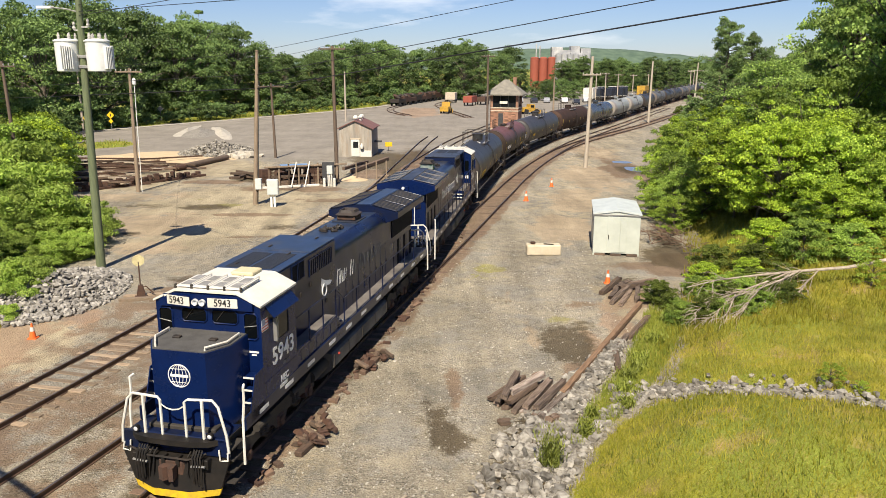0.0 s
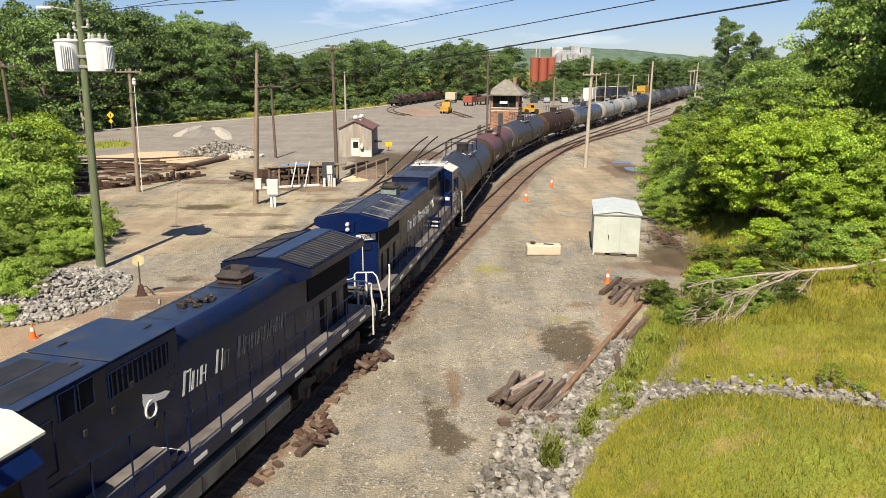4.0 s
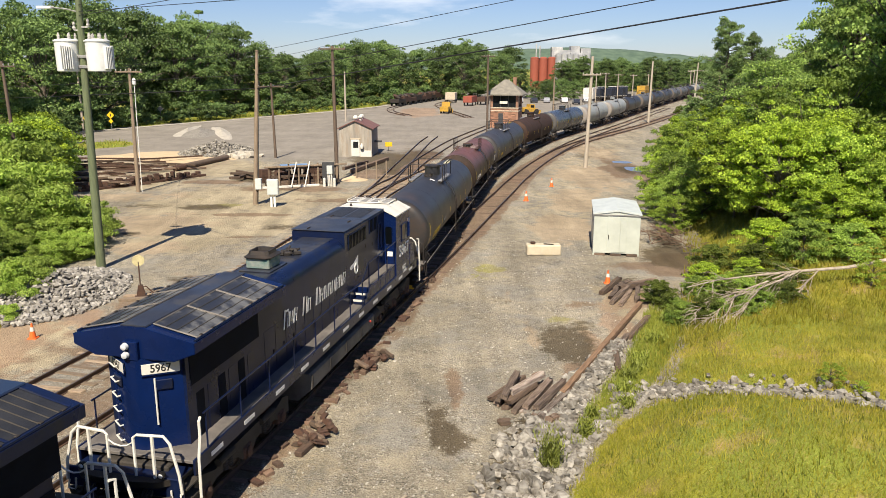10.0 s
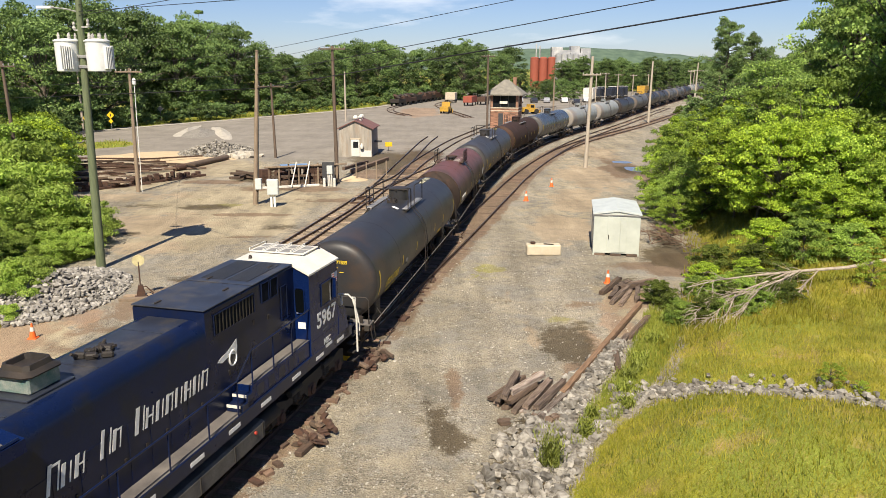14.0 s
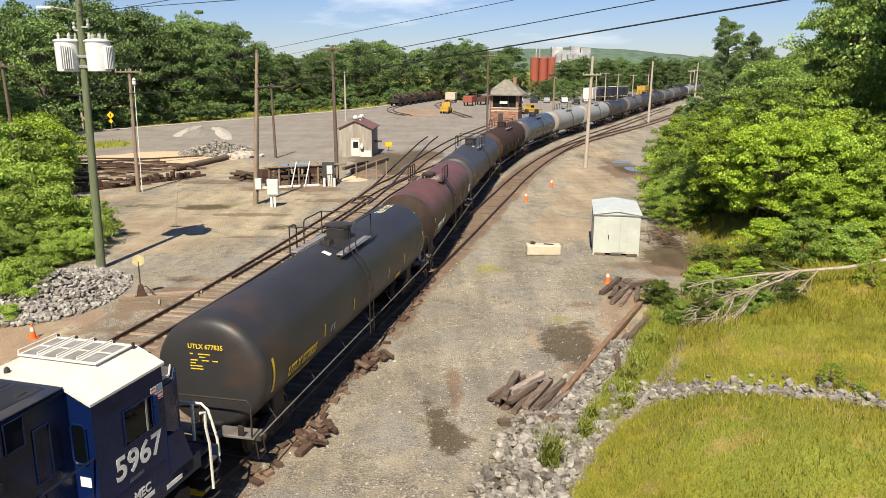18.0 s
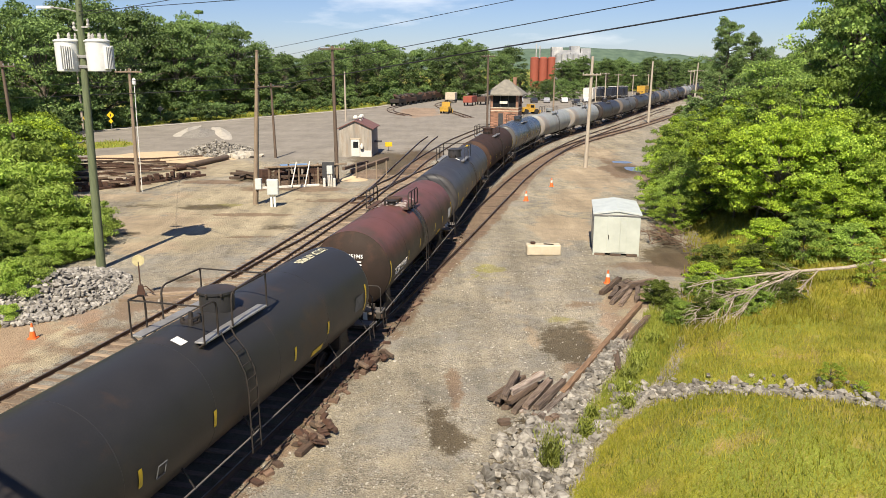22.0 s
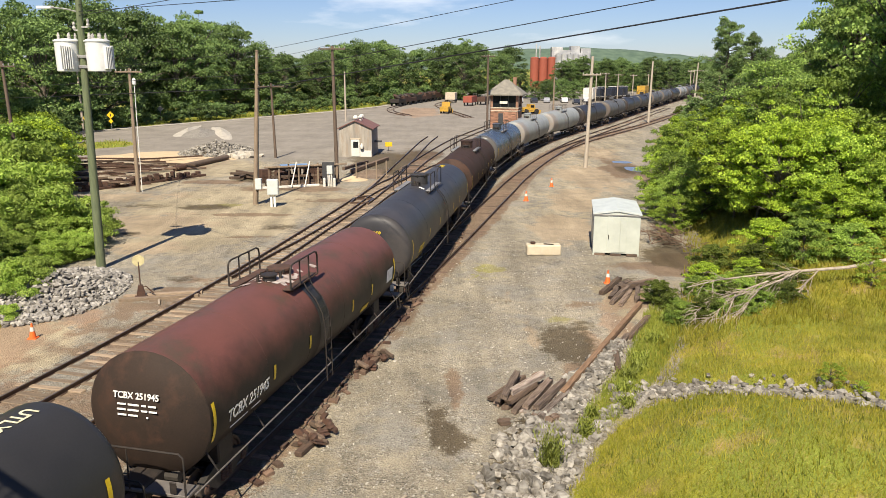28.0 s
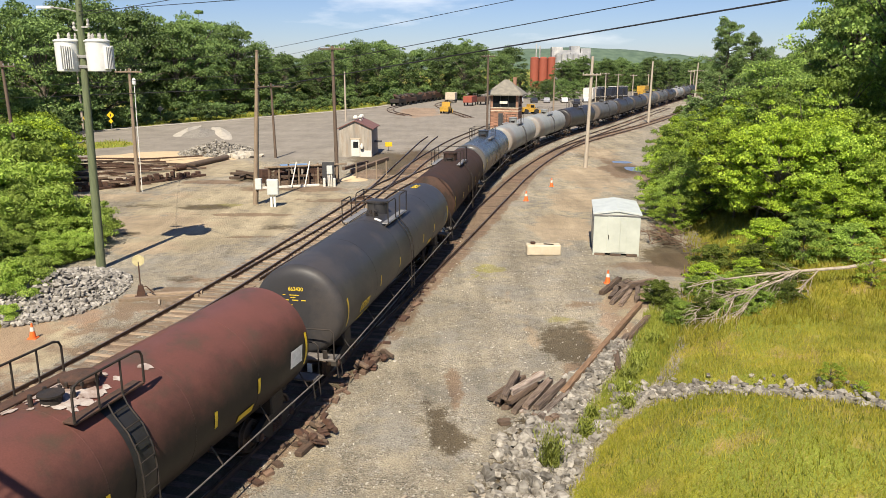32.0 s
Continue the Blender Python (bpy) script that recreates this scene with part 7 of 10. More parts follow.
    for x, y, h, w in ((2.86, 18.45, 1.6, 0.5), (4.15, 20.3, 0.8, 0.4), (4.6, 21.6, 0.45, 0.3), (-18.4, 36.4, 0.5, 0.3), (6.4, 24.6, 0.6, 0.5), (7.2, 26.2, 0.6, 0.6), (5.8, 22.3, 0.5, 0.4), (6.0, 23.4, 0.55, 0.5), (8.3, 28.2, 0.55, 0.6), (9.6, 30.6, 0.6, 0.7), (6.9, 25.4, 0.6, 0.5)):
        n = 420 if h < 1 else 1100
        px, py = r.normal(0, w * 0.4, n), r.normal(0, w * 0.4, n)
        hh = h * r.uniform(0.45, 1.1, n)
        q = []
        for i in range(n):
            z0 = hh[i] * r.uniform(0.0, 0.75)
            a = r.uniform(0, 6.28)
            ln = r.uniform(0.09, 0.2)
            dx, dy, dz = math.cos(a) * ln * 0.6, math.sin(a) * ln * 0.6, ln * 0.8
            cx, cy = -math.sin(a) * 0.016, math.cos(a) * 0.016
            bx, by = px[i] * (0.6 + 0.6 * z0 / h), py[i] * (0.6 + 0.6 * z0 / h)
            q.append(((bx - cx, by - cy, z0), (bx + cx, by + cy, z0), (bx + dx + cx * 0.3, by + dy + cy * 0.3, z0 + dz), (bx + dx - cx * 0.3, by + dy - cy * 0.3, z0 + dz)))
        root = thing("weed_clump", Matrix.Translation((x, y, land(x, y) - 0.02)), "upright green weed clump growing among stones", "weed", "weeds among the stones")
        part("foliage", quads("foliage", np.array(q), WEED), None, root)
    sap = tree_proto("sapling", "bright green leafy sapling in the stony ditch", "sapling", 1.3, 1.5, 0.1, 0.13, LEAF_FERN, 22, 60, 91, "", 0.32, 0.0, (0.06, 0.14))
    for x, y, s in ((11.7, 21.5, 0.55), (12.3, 20.9, 0.3), (17.6, 30.2, 0.9)):
        plant(sap, x, y, s, 0.95, x, 0.02)
    drop_proto(sap)


def build_grass():
    """Standing grass on the near banks."""
    r = np.random.default_rng(12)
    def field(name, label, n, box, ok, h, mat, wide):
        xs, ys = r.uniform(box[0], box[1], n), r.uniform(box[2], box[3], n)
        q = []
        for x, y in zip(xs, ys):
            if not ok(x, y):
                continue
            z = land(x, y) - 0.02
            a, hh = r.uniform(0, 6.28), h * r.uniform(0.5, 1.4)
            w = wide * r.uniform(0.7, 1.3)
            lx, ly = r.normal(0, 0.32) * hh, r.normal(0, 0.32) * hh
            cx, cy = math.cos(a) * w, math.sin(a) * w
            q.append(((x - cx, y - cy, z), (x + cx, y + cy, z), (x + lx + cx * 0.25, y + ly + cy * 0.25, z + hh), (x + lx - cx * 0.25, y + ly - cy * 0.25, z + hh)))
        tagged(new(name, quads(name, np.array(q), mat)), label, "grass", kind="stuff")
    def right(x, y):
        d = x - float(np.interp(y, *TOE_R))
        if abs(y - swale(x)) < 0.6 + 0.2 * noise.noise((x, y, 4)) and 5.9 < x < 22:
            return False
        if y < 24 and x < 7.2:
            return mound_edge(x) - y > 0.25 * noise.noise((x * 0.8, y * 0.8, 0))
        return d > 0.2 + 0.6 * noise.noise((x * 0.8, y * 0.8, 0))
    def left(x, y):
        return float(np.interp(y, *TOE_L)) - x > 0.4 + 0.5 * noise.noise((x * 0.8, y * 0.8, 0))
    field("grass_bank", "tall yellow-green grass on the bank", 64000, (2, 20, 12.5, 34), right, 0.15, GRASS, 0.012)
    field("dry_grass_bank", "dry straw-coloured grass stems on the bank", 16000, (2, 20, 12.5, 34), lambda x, y: right(x, y) and noise.noise((x * 0.5, y * 0.5, 9)) > -0.1, 0.2, GRASS_DRY, 0.009)
    field("weedy_strip", "knee-high green weeds between the stones and the grass", 44000, (3, 12, 19, 34), lambda x, y: weedy(x, y) > 0.2 + abs(0.5 * noise.noise((x * 1.1, y * 1.1, 2))), 0.2, WEED, 0.011)
    field("rank_grass", "darker green tufts standing in the grass of the bank", 12000, (2, 20, 12.5, 34), lambda x, y: right(x, y) and noise.noise((x * 0.35, y * 0.35, 21)) > 0.22, 0.22, WEED, 0.012)
    field("rough_grass", "rough tall grass along the foot of the thicket", 26000, (7, 30, 27, 62), right, 0.34, GRASS, 0.022)
    field("left_bank_grass", "rough green grass on the bank by the stones", 24000, (-34, -17, 22, 60), left, 0.3, GRASS, 0.022)
    field("verge_grass", "yellow-green verge grass beside the road", 30000, (-66, -12, 90, 215), lambda x, y: zone_masks(x, y)[0] > 0.6 and x > -70 + 0.4 * (y - 110), 0.42, WEED, 0.06)


build_woods()
build_bank_plants()
build_grass()

# ---- stones and timber ----
STONE = material("quarry_stone", (0.33, 0.31, 0.27), 0.9, 0, (0.12, 0.105, 0.085), 5, 40, 0.4, 0.3, island=True)
STONE_PART = material("quarry_stone_block", (0.33, 0.31, 0.27), 0.9, 0, (0.12, 0.105, 0.085), 5, 40, 0.4, 0.3, obj=True)
BALLAST = material("dark_ballast_stone", (0.37, 0.35, 0.315), 0.9, 0, (0.2, 0.185, 0.165), 5, 40, 0.4, 0.3, island=True)
BALLAST_PART = material("dark_ballast_block", (0.37, 0.35, 0.315), 0.9, 0, (0.2, 0.185, 0.165), 5, 40, 0.4, 0.3, obj=True)
TIMBER = material("creosoted_timber", (0.15, 0.10, 0.068), 0.9, 0, (0.075, 0.053, 0.04), 4, 60, 0.45, 0.45, obj=True, stretch=(0.6, 6, 6))
TAN_TIMBER = material("tan_brown_timber", (0.27, 0.165, 0.095), 0.9, 0, (0.15, 0.09, 0.055), 3, 60, 0.45, 0.45, stretch=(0.6, 6, 6))
RUST_BRIGHT = material("orange_rust", (0.19, 0.105, 0.06), 0.85, 0.1, (0.11, 0.065, 0.042), 3, 50, 0.35, 0.4)
POLE_WOOD = material("weathered_pole_wood", (0.30, 0.225, 0.155), 0.9, 0, (0.2, 0.155, 0.11), 3, 40, 0.3, 0.3, stretch=(4, 4, 0.4))
POLE_DARK = material("dark_pole_wood", (0.15, 0.105, 0.075), 0.9, 0, (0.09, 0.068, 0.052), 3, 40, 0.3, 0.35, stretch=(4, 4, 0.4))
POLE_GREEN = material("green_treated_pole", (0.15, 0.175, 0.09), 0.9, 0, (0.10, 0.125, 0.068), 3, 40, 0.3, 0.3, stretch=(4, 4, 0.4))
POLE_PALE = material("pale_pole_wood", (0.46, 0.40, 0.32), 0.9, 0, (0.36, 0.31, 0.25), 3, 40, 0.25, 0.25, stretch=(4, 4, 0.4))
CONCRETE = material("stained_concrete", (0.48, 0.44, 0.37), 0.9, 0, (0.36, 0.33, 0.28), 1.2, 40, 0.25, 0.25)
CONCRETE_BUFF = material("buff_concrete", (0.60, 0.52, 0.38), 0.9, 0, (0.5, 0.43, 0.31), 1.6, 40, 0.25, 0.2)
SHED_WHITE = material("cream_painted_metal", (0.52, 0.55, 0.48), 0.5, 0, (0.43, 0.46, 0.4), 1.0, 30, 0.04, 0.08)
HUT_WALL = material("streaked_hut_render", (0.40, 0.36, 0.30), 0.92, 0, (0.25, 0.225, 0.19), 1.0, 30, 0.25, 0.3, stretch=(2.2, 2.2, 0.35), third=(0.31, 0.25, 0.19), third_scale=1.4)
ROOF_MAROON = material("faded_maroon_roof", (0.19, 0.09, 0.08), 0.8, 0, (0.14, 0.07, 0.065), 1.5, 30, 0.2, 0.25)
ROOF_SLATE = material("weathered_roof_slate", (0.24, 0.22, 0.18), 0.9, 0, (0.17, 0.16, 0.135), 1.5, 20, 0.3, 0.3)
BRICK = material("orange_brown_brick", (0.36, 0.19, 0.12), 0.9, 0, (0.28, 0.145, 0.095), 4, 30, 0.3, 0.3, obj=True)
BRICK_WALL = material("brick_wall_core", (0.33, 0.185, 0.12), 0.9, 0, (0.25, 0.14, 0.095), 1.0, 14, 0.3, 0.3)
STONE_TRIM = material("buff_stone_trim", (0.55, 0.46, 0.34), 0.85, 0, (0.45, 0.38, 0.29), 2, 30, 0.2, 0.2)
DARK_GLASS = glass("dark_window_glass", (0.012, 0.014, 0.016), 0.12, 0.4)
CONE_ORANGE = material("cone_orange", (0.85, 0.16, 0.03), 0.55, 0, (0.7, 0.13, 0.03), 5, 40, 0.05, 0.1)
BOX_GREY = material("pale_cabinet_paint", (0.6, 0.63, 0.6), 0.5, 0, (0.5, 0.53, 0.5), 2, 30, 0.05, 0.1)
BOX_DARK = material("dark_cabinet_paint", (0.05, 0.052, 0.055), 0.6)
SILO_RED = material("weathered_red_silo", (0.3, 0.075, 0.045), 0.8, 0, (0.27, 0.07, 0.045), 0.2, 3, 0.1, 0.2, stretch=(1, 1, 0.3))
# weathered grey with a faint blue of distance haze mixed into the colour
SILO_GREY = material("weathered_concrete_silo", (0.36, 0.365, 0.37), 0.9, 0, (0.26, 0.265, 0.275), 0.25, 3, 0.1, 0.2, third=(0.5, 0.5, 0.49), third_scale=0.15)
MACHINE_YELLOW = material("machine_yellow", (0.52, 0.3, 0.035), 0.5, 0, (0.36, 0.22, 0.04), 2, 30, 0.05, 0.2)
RUBBER = material("black_rubber", (0.02, 0.02, 0.02), 0.85)
WIRE = material("overhead_cable", (0.018, 0.018, 0.02), 0.6)
INSULATOR = material("glazed_insulator", (0.5, 0.48, 0.45), 0.3)
TRANSFORMER = material("transformer_grey", (0.72, 0.73, 0.71), 0.45, 0, (0.64, 0.65, 0.63), 1.5, 30, 0.03, 0.08)
SIGN_YELLOW = material("sign_yellow", (0.9, 0.55, 0.02), 0.5)
SIGN_BACK = material("sign_back_alloy", (0.5, 0.5, 0.5), 0.4, 0.7)
WATER = glass("puddle_water", (0.13, 0.115, 0.09), 0.05, 0.5)
CHIP = material("pale_stone_chip", (0.44, 0.41, 0.35), 0.9, 0, (0.36, 0.33, 0.28), 5, 40, 0.3, 0.3, island=True)
SAND = material("pale_sand", (0.56, 0.43, 0.27), 0.95, 0, (0.48, 0.37, 0.235), 1.5, 30, 0.3, 0.2)
TARP = material("blue_tarpaulin", (0.10, 0.22, 0.42), 0.6, 0, (0.2, 0.3, 0.45), 1.5, 30, 0.2, 0.2)


def stone_mesh(seed, mat):
    rnd = random.Random(seed)
    m = Mesh()
    m.box(-0.5, 0.5, -0.5, 0.5, -0.5, 0.5, 0.09)
    sx, sy, sz = rnd.uniform(0.8, 1.2), rnd.uniform(0.65, 1.0), rnd.uniform(0.5, 0.8)
    skew, lean, tip = (rnd.uniform(-0.4, 0.4) for _ in range(3))
    m.v = [((x + skew * z + rnd.uniform(-0.07, 0.07)) * sx, (y + lean * x + rnd.uniform(-0.07, 0.07)) * sy, (z + tip * y + rnd.uniform(-0.07, 0.07)) * sz) for x, y, z in m.v]
    return m.done("stone", mat, smooth=False)


def stone_heap(name, label, spots, mat, mat_part, seed, loose=250):
    """A heap of single stones; spots: (x, y, z, size)."""
    rnd = random.Random(seed)
    protos = [stone_mesh(seed + k, mat_part) for k in range(6)]
    x0, y0 = sum(s[0] for s in spots) / len(spots), sum(s[1] for s in spots) / len(spots)
    root = thing(name, Matrix.Translation((x0, y0, GROUND)), label, "stones")
    vs, fs = [], []
    order = sorted(spots, key=lambda s: s[1])
    for k, (x, y, z, d) in enumerate(order):
        m = Matrix.LocRotScale((x - x0, y - y0, z - GROUND), Euler((rnd.uniform(-0.6, 0.6), rnd.uniform(-0.6, 0.6), rnd.uniform(0, 6.28))), (d, d, d))
        p = protos[rnd.randrange(6)]
        if k < loose:
            part("stone", p, None, root, "", m)
        else:
            n = len(vs)
            vs += [tuple(m @ v.co) for v in p.vertices]
            fs += [tuple(n + i for i in q.vertices) for q in p.polygons]
    if vs:
        me = bpy.data.meshes.new("rubble")
        me.from_pydata(vs, [], fs)
        me.materials.append(mat)
        tagged(part("rubble", me, None, root), kind="stuff")
    return root


def build_stones():
    rnd = random.Random(21)
    # riprap at the foot of the bank
    spots = []
    while len(spots) < 2300:
        y = rnd.uniform(15.4, 28.0)
        c = float(np.interp(y, [15, 17.5, 20, 22, 24, 26, 28], [1.5, 2.0, 2.6, 3.6, 4.55, 5.8, 6.8]))
        wdt = float(np.interp(y, [15, 18, 21, 24, 28], [1.2, 1.15, 0.95, 0.7, 0.3]))
        x = c + wdt * rnd.triangular(-1.25, 1.15, 0.3)
        d = rnd.choice((0.07, 0.09, 0.12, 0.15, 0.19, 0.25)) * rnd.uniform(0.75, 1.2)
        spots.append((x, y, land(x, y) + d * rnd.uniform(0.1, 0.55), d))
    stone_heap("riprap", "grey broken riprap stones along the foot of the bank", spots, STONE, STONE_PART, 31)
    spots = []
    while len(spots) < 1500:
        x = rnd.uniform(5.6, 19)
        y = swale(x) + rnd.gauss(0, 0.42)
        d = rnd.choice((0.08, 0.11, 0.15, 0.2)) * rnd.uniform(0.75, 1.25)
        spots.append((x, y, land(x, y) + d * rnd.uniform(0.15, 0.55), d))
    path = [(7.2, 23.4), (6.0, 22.5), (4.9, 21.2), (4.0, 19.7), (3.45, 18.4), (3.0, 17.1), (2.6, 15.8)]
    while len(spots) < 1900:
        k, u = rnd.randrange(6), rnd.random()
        x = path[k][0] * (1 - u) + path[k + 1][0] * u - 0.12 + rnd.gauss(0, 0.16)
        y = path[k][1] * (1 - u) + path[k + 1][1] * u + 0.12 + rnd.gauss(0, 0.16)
        d = rnd.choice((0.09, 0.12, 0.16, 0.2)) * rnd.uniform(0.8, 1.25)
        spots.append((x, y, land(x, y) + d * rnd.uniform(0.05, 0.3), d))
    stone_heap("stone_ditch", "strip of grey stones lining the grassy ditch", spots, STONE, STONE_PART, 41)
    # heap of ballast by the tall pole
    spots = []
    while len(spots) < 3900:
        a, q = rnd.uniform(0, 6.28), math.sqrt(rnd.random())
        x, y = -18.2 + 3.1 * q * math.cos(a), 34.4 + 4.6 * q * math.sin(a)
        h = 1.15 * max(0.0, 1 - q) ** 0.8
        d = rnd.choice((0.08, 0.1, 0.14, 0.19)) * rnd.uniform(0.75, 1.3)
        spots.append((x, y, land(x, y) + h * rnd.uniform(0.55, 1.0) + d * 0.15, d))
    stone_heap("ballast_heap", "heap of grey broken stone beside the tall pole", spots, BALLAST, BALLAST_PART, 51)
    spots = []
    while len(spots) < 1100:
        a, q = rnd.uniform(0, 6.28), math.sqrt(rnd.random())
        x, y = -28.2 + 4.3 * q * math.cos(a), 95.5 + 6.5 * q * math.sin(a)
        h = 1.6 * max(0.0, 1 - q)
        d = rnd.choice((0.2, 0.28, 0.4)) * rnd.uniform(0.8, 1.2)
        spots.append((x, y, land(x, y) + h * rnd.uniform(0.55, 1.0) + d * 0.15, d))
    stone_heap("rubble_heap", "heap of grey rubble on the open yard", spots, STONE, STONE_PART, 61, 120)
    spots = []
    for k in range(30):
        d = rnd.uniform(0.5, 0.9)
        x, y = -24.2 + rnd.gauss(0, 0.8), 90.8 + rnd.gauss(0, 0.9)
        spots.append((x, y, land(x, y) + d * 0.25, d))
    stone_heap("pale_boulders", "pale limestone boulders beside the rubble heap", spots, CONCRETE, CONCRETE, 71)
    # scattered single stones on the open ground
    spots = []
    while len(spots) < 2400:
        x, y = rnd.uniform(-5, 9), 13 + 34 * rnd.random() ** 1.4
        off = x - float(np.interp(y, LINE_Y, LINE_X))
        if off > 1.6 and x < float(np.interp(y, *TOE_R)):
            d = rnd.choice((0.018, 0.022, 0.026, 0.03, 0.036, 0.05)) * rnd.uniform(0.8, 1.3)
            spots.append((x, y, land(x, y) + d * 0.2, d))
    stone_heap("scattered_stones", "loose pale stones scattered over the gravel", spots, CHIP, CHIP, 81, 60)


def sand_mound(x, y, rx, ry, h, turn, mat=None, label="pale sand tipped on the yard"):
    m = Mesh()
    n, rings = 22, 6
    rnd = random.Random(int(x * 10))
    for k in range(rings + 1):
        q = k / rings
        for j in range(n):
            a = 2 * math.pi * j / n
            w = 1 + 0.18 * noise.noise((math.cos(a) * 1.5, math.sin(a) * 1.5, x))
            m.v.append((rx * q * w * math.cos(a), ry * q * w * math.sin(a), h * (1 - q) ** 1.3 * w - (0.05 if k == rings else 0)))
    for k in range(rings):
        m.f += [(k * n + j, k * n + (j + 1) % n, (k + 1) * n + (j + 1) % n, (k + 1) * n + j) for j in range(n)]
    thing("sand_mound", pose(x, y, land(x, y), 0, 0, turn), label, "sand", mesh=m, material=mat or SAND)


def beam(name, label, p0, p1, w, h, mat, group="", category="timber", round_r=0.0):
    """A long member lying between two points."""
    p0, p1 = Vector(p0), Vector(p1)
    d = p1 - p0
    m = Mesh()
    L = d.length
    if round_r:
        m.rod((-L / 2, 0, 0), (L / 2, 0, 0), round_r, n=12)
    else:
        m.box(-L / 2, L / 2, -w / 2, w / 2, -h / 2, h / 2, min(w, h) * 0.08)
    rot = d.to_track_quat("X", "Z").to_matrix().to_4x4()
    return thing(name, Matrix.Translation((p0 + p1) / 2) @ rot, label, category, group, mesh=m, material=mat)


def rail_bar(label, p0, p1, group, mat):
    p0, p1 = Vector(p0), Vector(p1)
    d = p1 - p0
    m = Mesh()
    m.prism([(u, w + 0.09) for u, w in RAIL_SECTION], -d.length / 2, d.length / 2, "x")
    rot = d.to_track_quat("X", "Z").to_matrix().to_4x4()
    return thing("rail_length", Matrix.Translation((p0 + p1) / 2) @ rot, label, "rail", group, mesh=m, material=mat)


def worn_beam(label, p0, p1, w, h, mat, group, seed):
    """A split, weathered sleeper: ragged section that changes along its length, splintered ends."""
    r = random.Random(seed)
    p0, p1 = Vector(p0), Vector(p1)
    L = (p1 - p0).length
    outline = [(-0.5, -0.5), (0.5, -0.5), (0.5, 0.1), (0.42, 0.5), (0.16, 0.5), (0.1, 0.36), (-0.02, 0.5), (-0.44, 0.48), (-0.5, 0.2)]
    base = [(u * w * r.uniform(0.86, 1.06), v * h * r.uniform(0.8, 1.05)) for u, v in outline]
    n = len(base)
    vs, fs = [], []
    for k in range(7):
        t = k / 6
        thin = 1 - (0.22 * r.random() if k in (0, 6) else 0.0)
        for u, v in base:
            ragged = r.uniform(-0.09, 0.09) if k in (0, 6) else 0.0
            vs.append(((t - 0.5) * L + ragged, u * thin + r.uniform(-0.012, 0.012), v * thin + r.uniform(-0.014, 0.014)))
    for k in range(6):
        for i in range(n):
            j = (i + 1) % n
            fs.append((k * n + i, k * n + j, k * n + n + j, k * n + n + i))
    fs += [tuple(range(n))[::-1], tuple(range(6 * n, 7 * n))]
    rot = (p1 - p0).to_track_quat("X", "Z").to_matrix().to_4x4() @ Matrix.Rotation(r.uniform(-0.2, 0.2), 4, "X")
    return thing("old_sleeper", Matrix.Translation((p0 + p1) / 2) @ rot, label, "timber", group, mesh=Mesh().add(vs, fs), material=mat)


OLD_TIE = material("weathered_split_timber", (0.25, 0.185, 0.14), 0.92, 0, (0.075, 0.052, 0.04), 3.0, 50, 0.6, 0.5, obj=True, stretch=(0.5, 7, 7))
DEAD_TIE = material("bleached_split_timber", (0.36, 0.3, 0.25), 0.92, 0, (0.14, 0.1, 0.08), 3.0, 50, 0.6, 0.5, obj=True, stretch=(0.5, 7, 7))


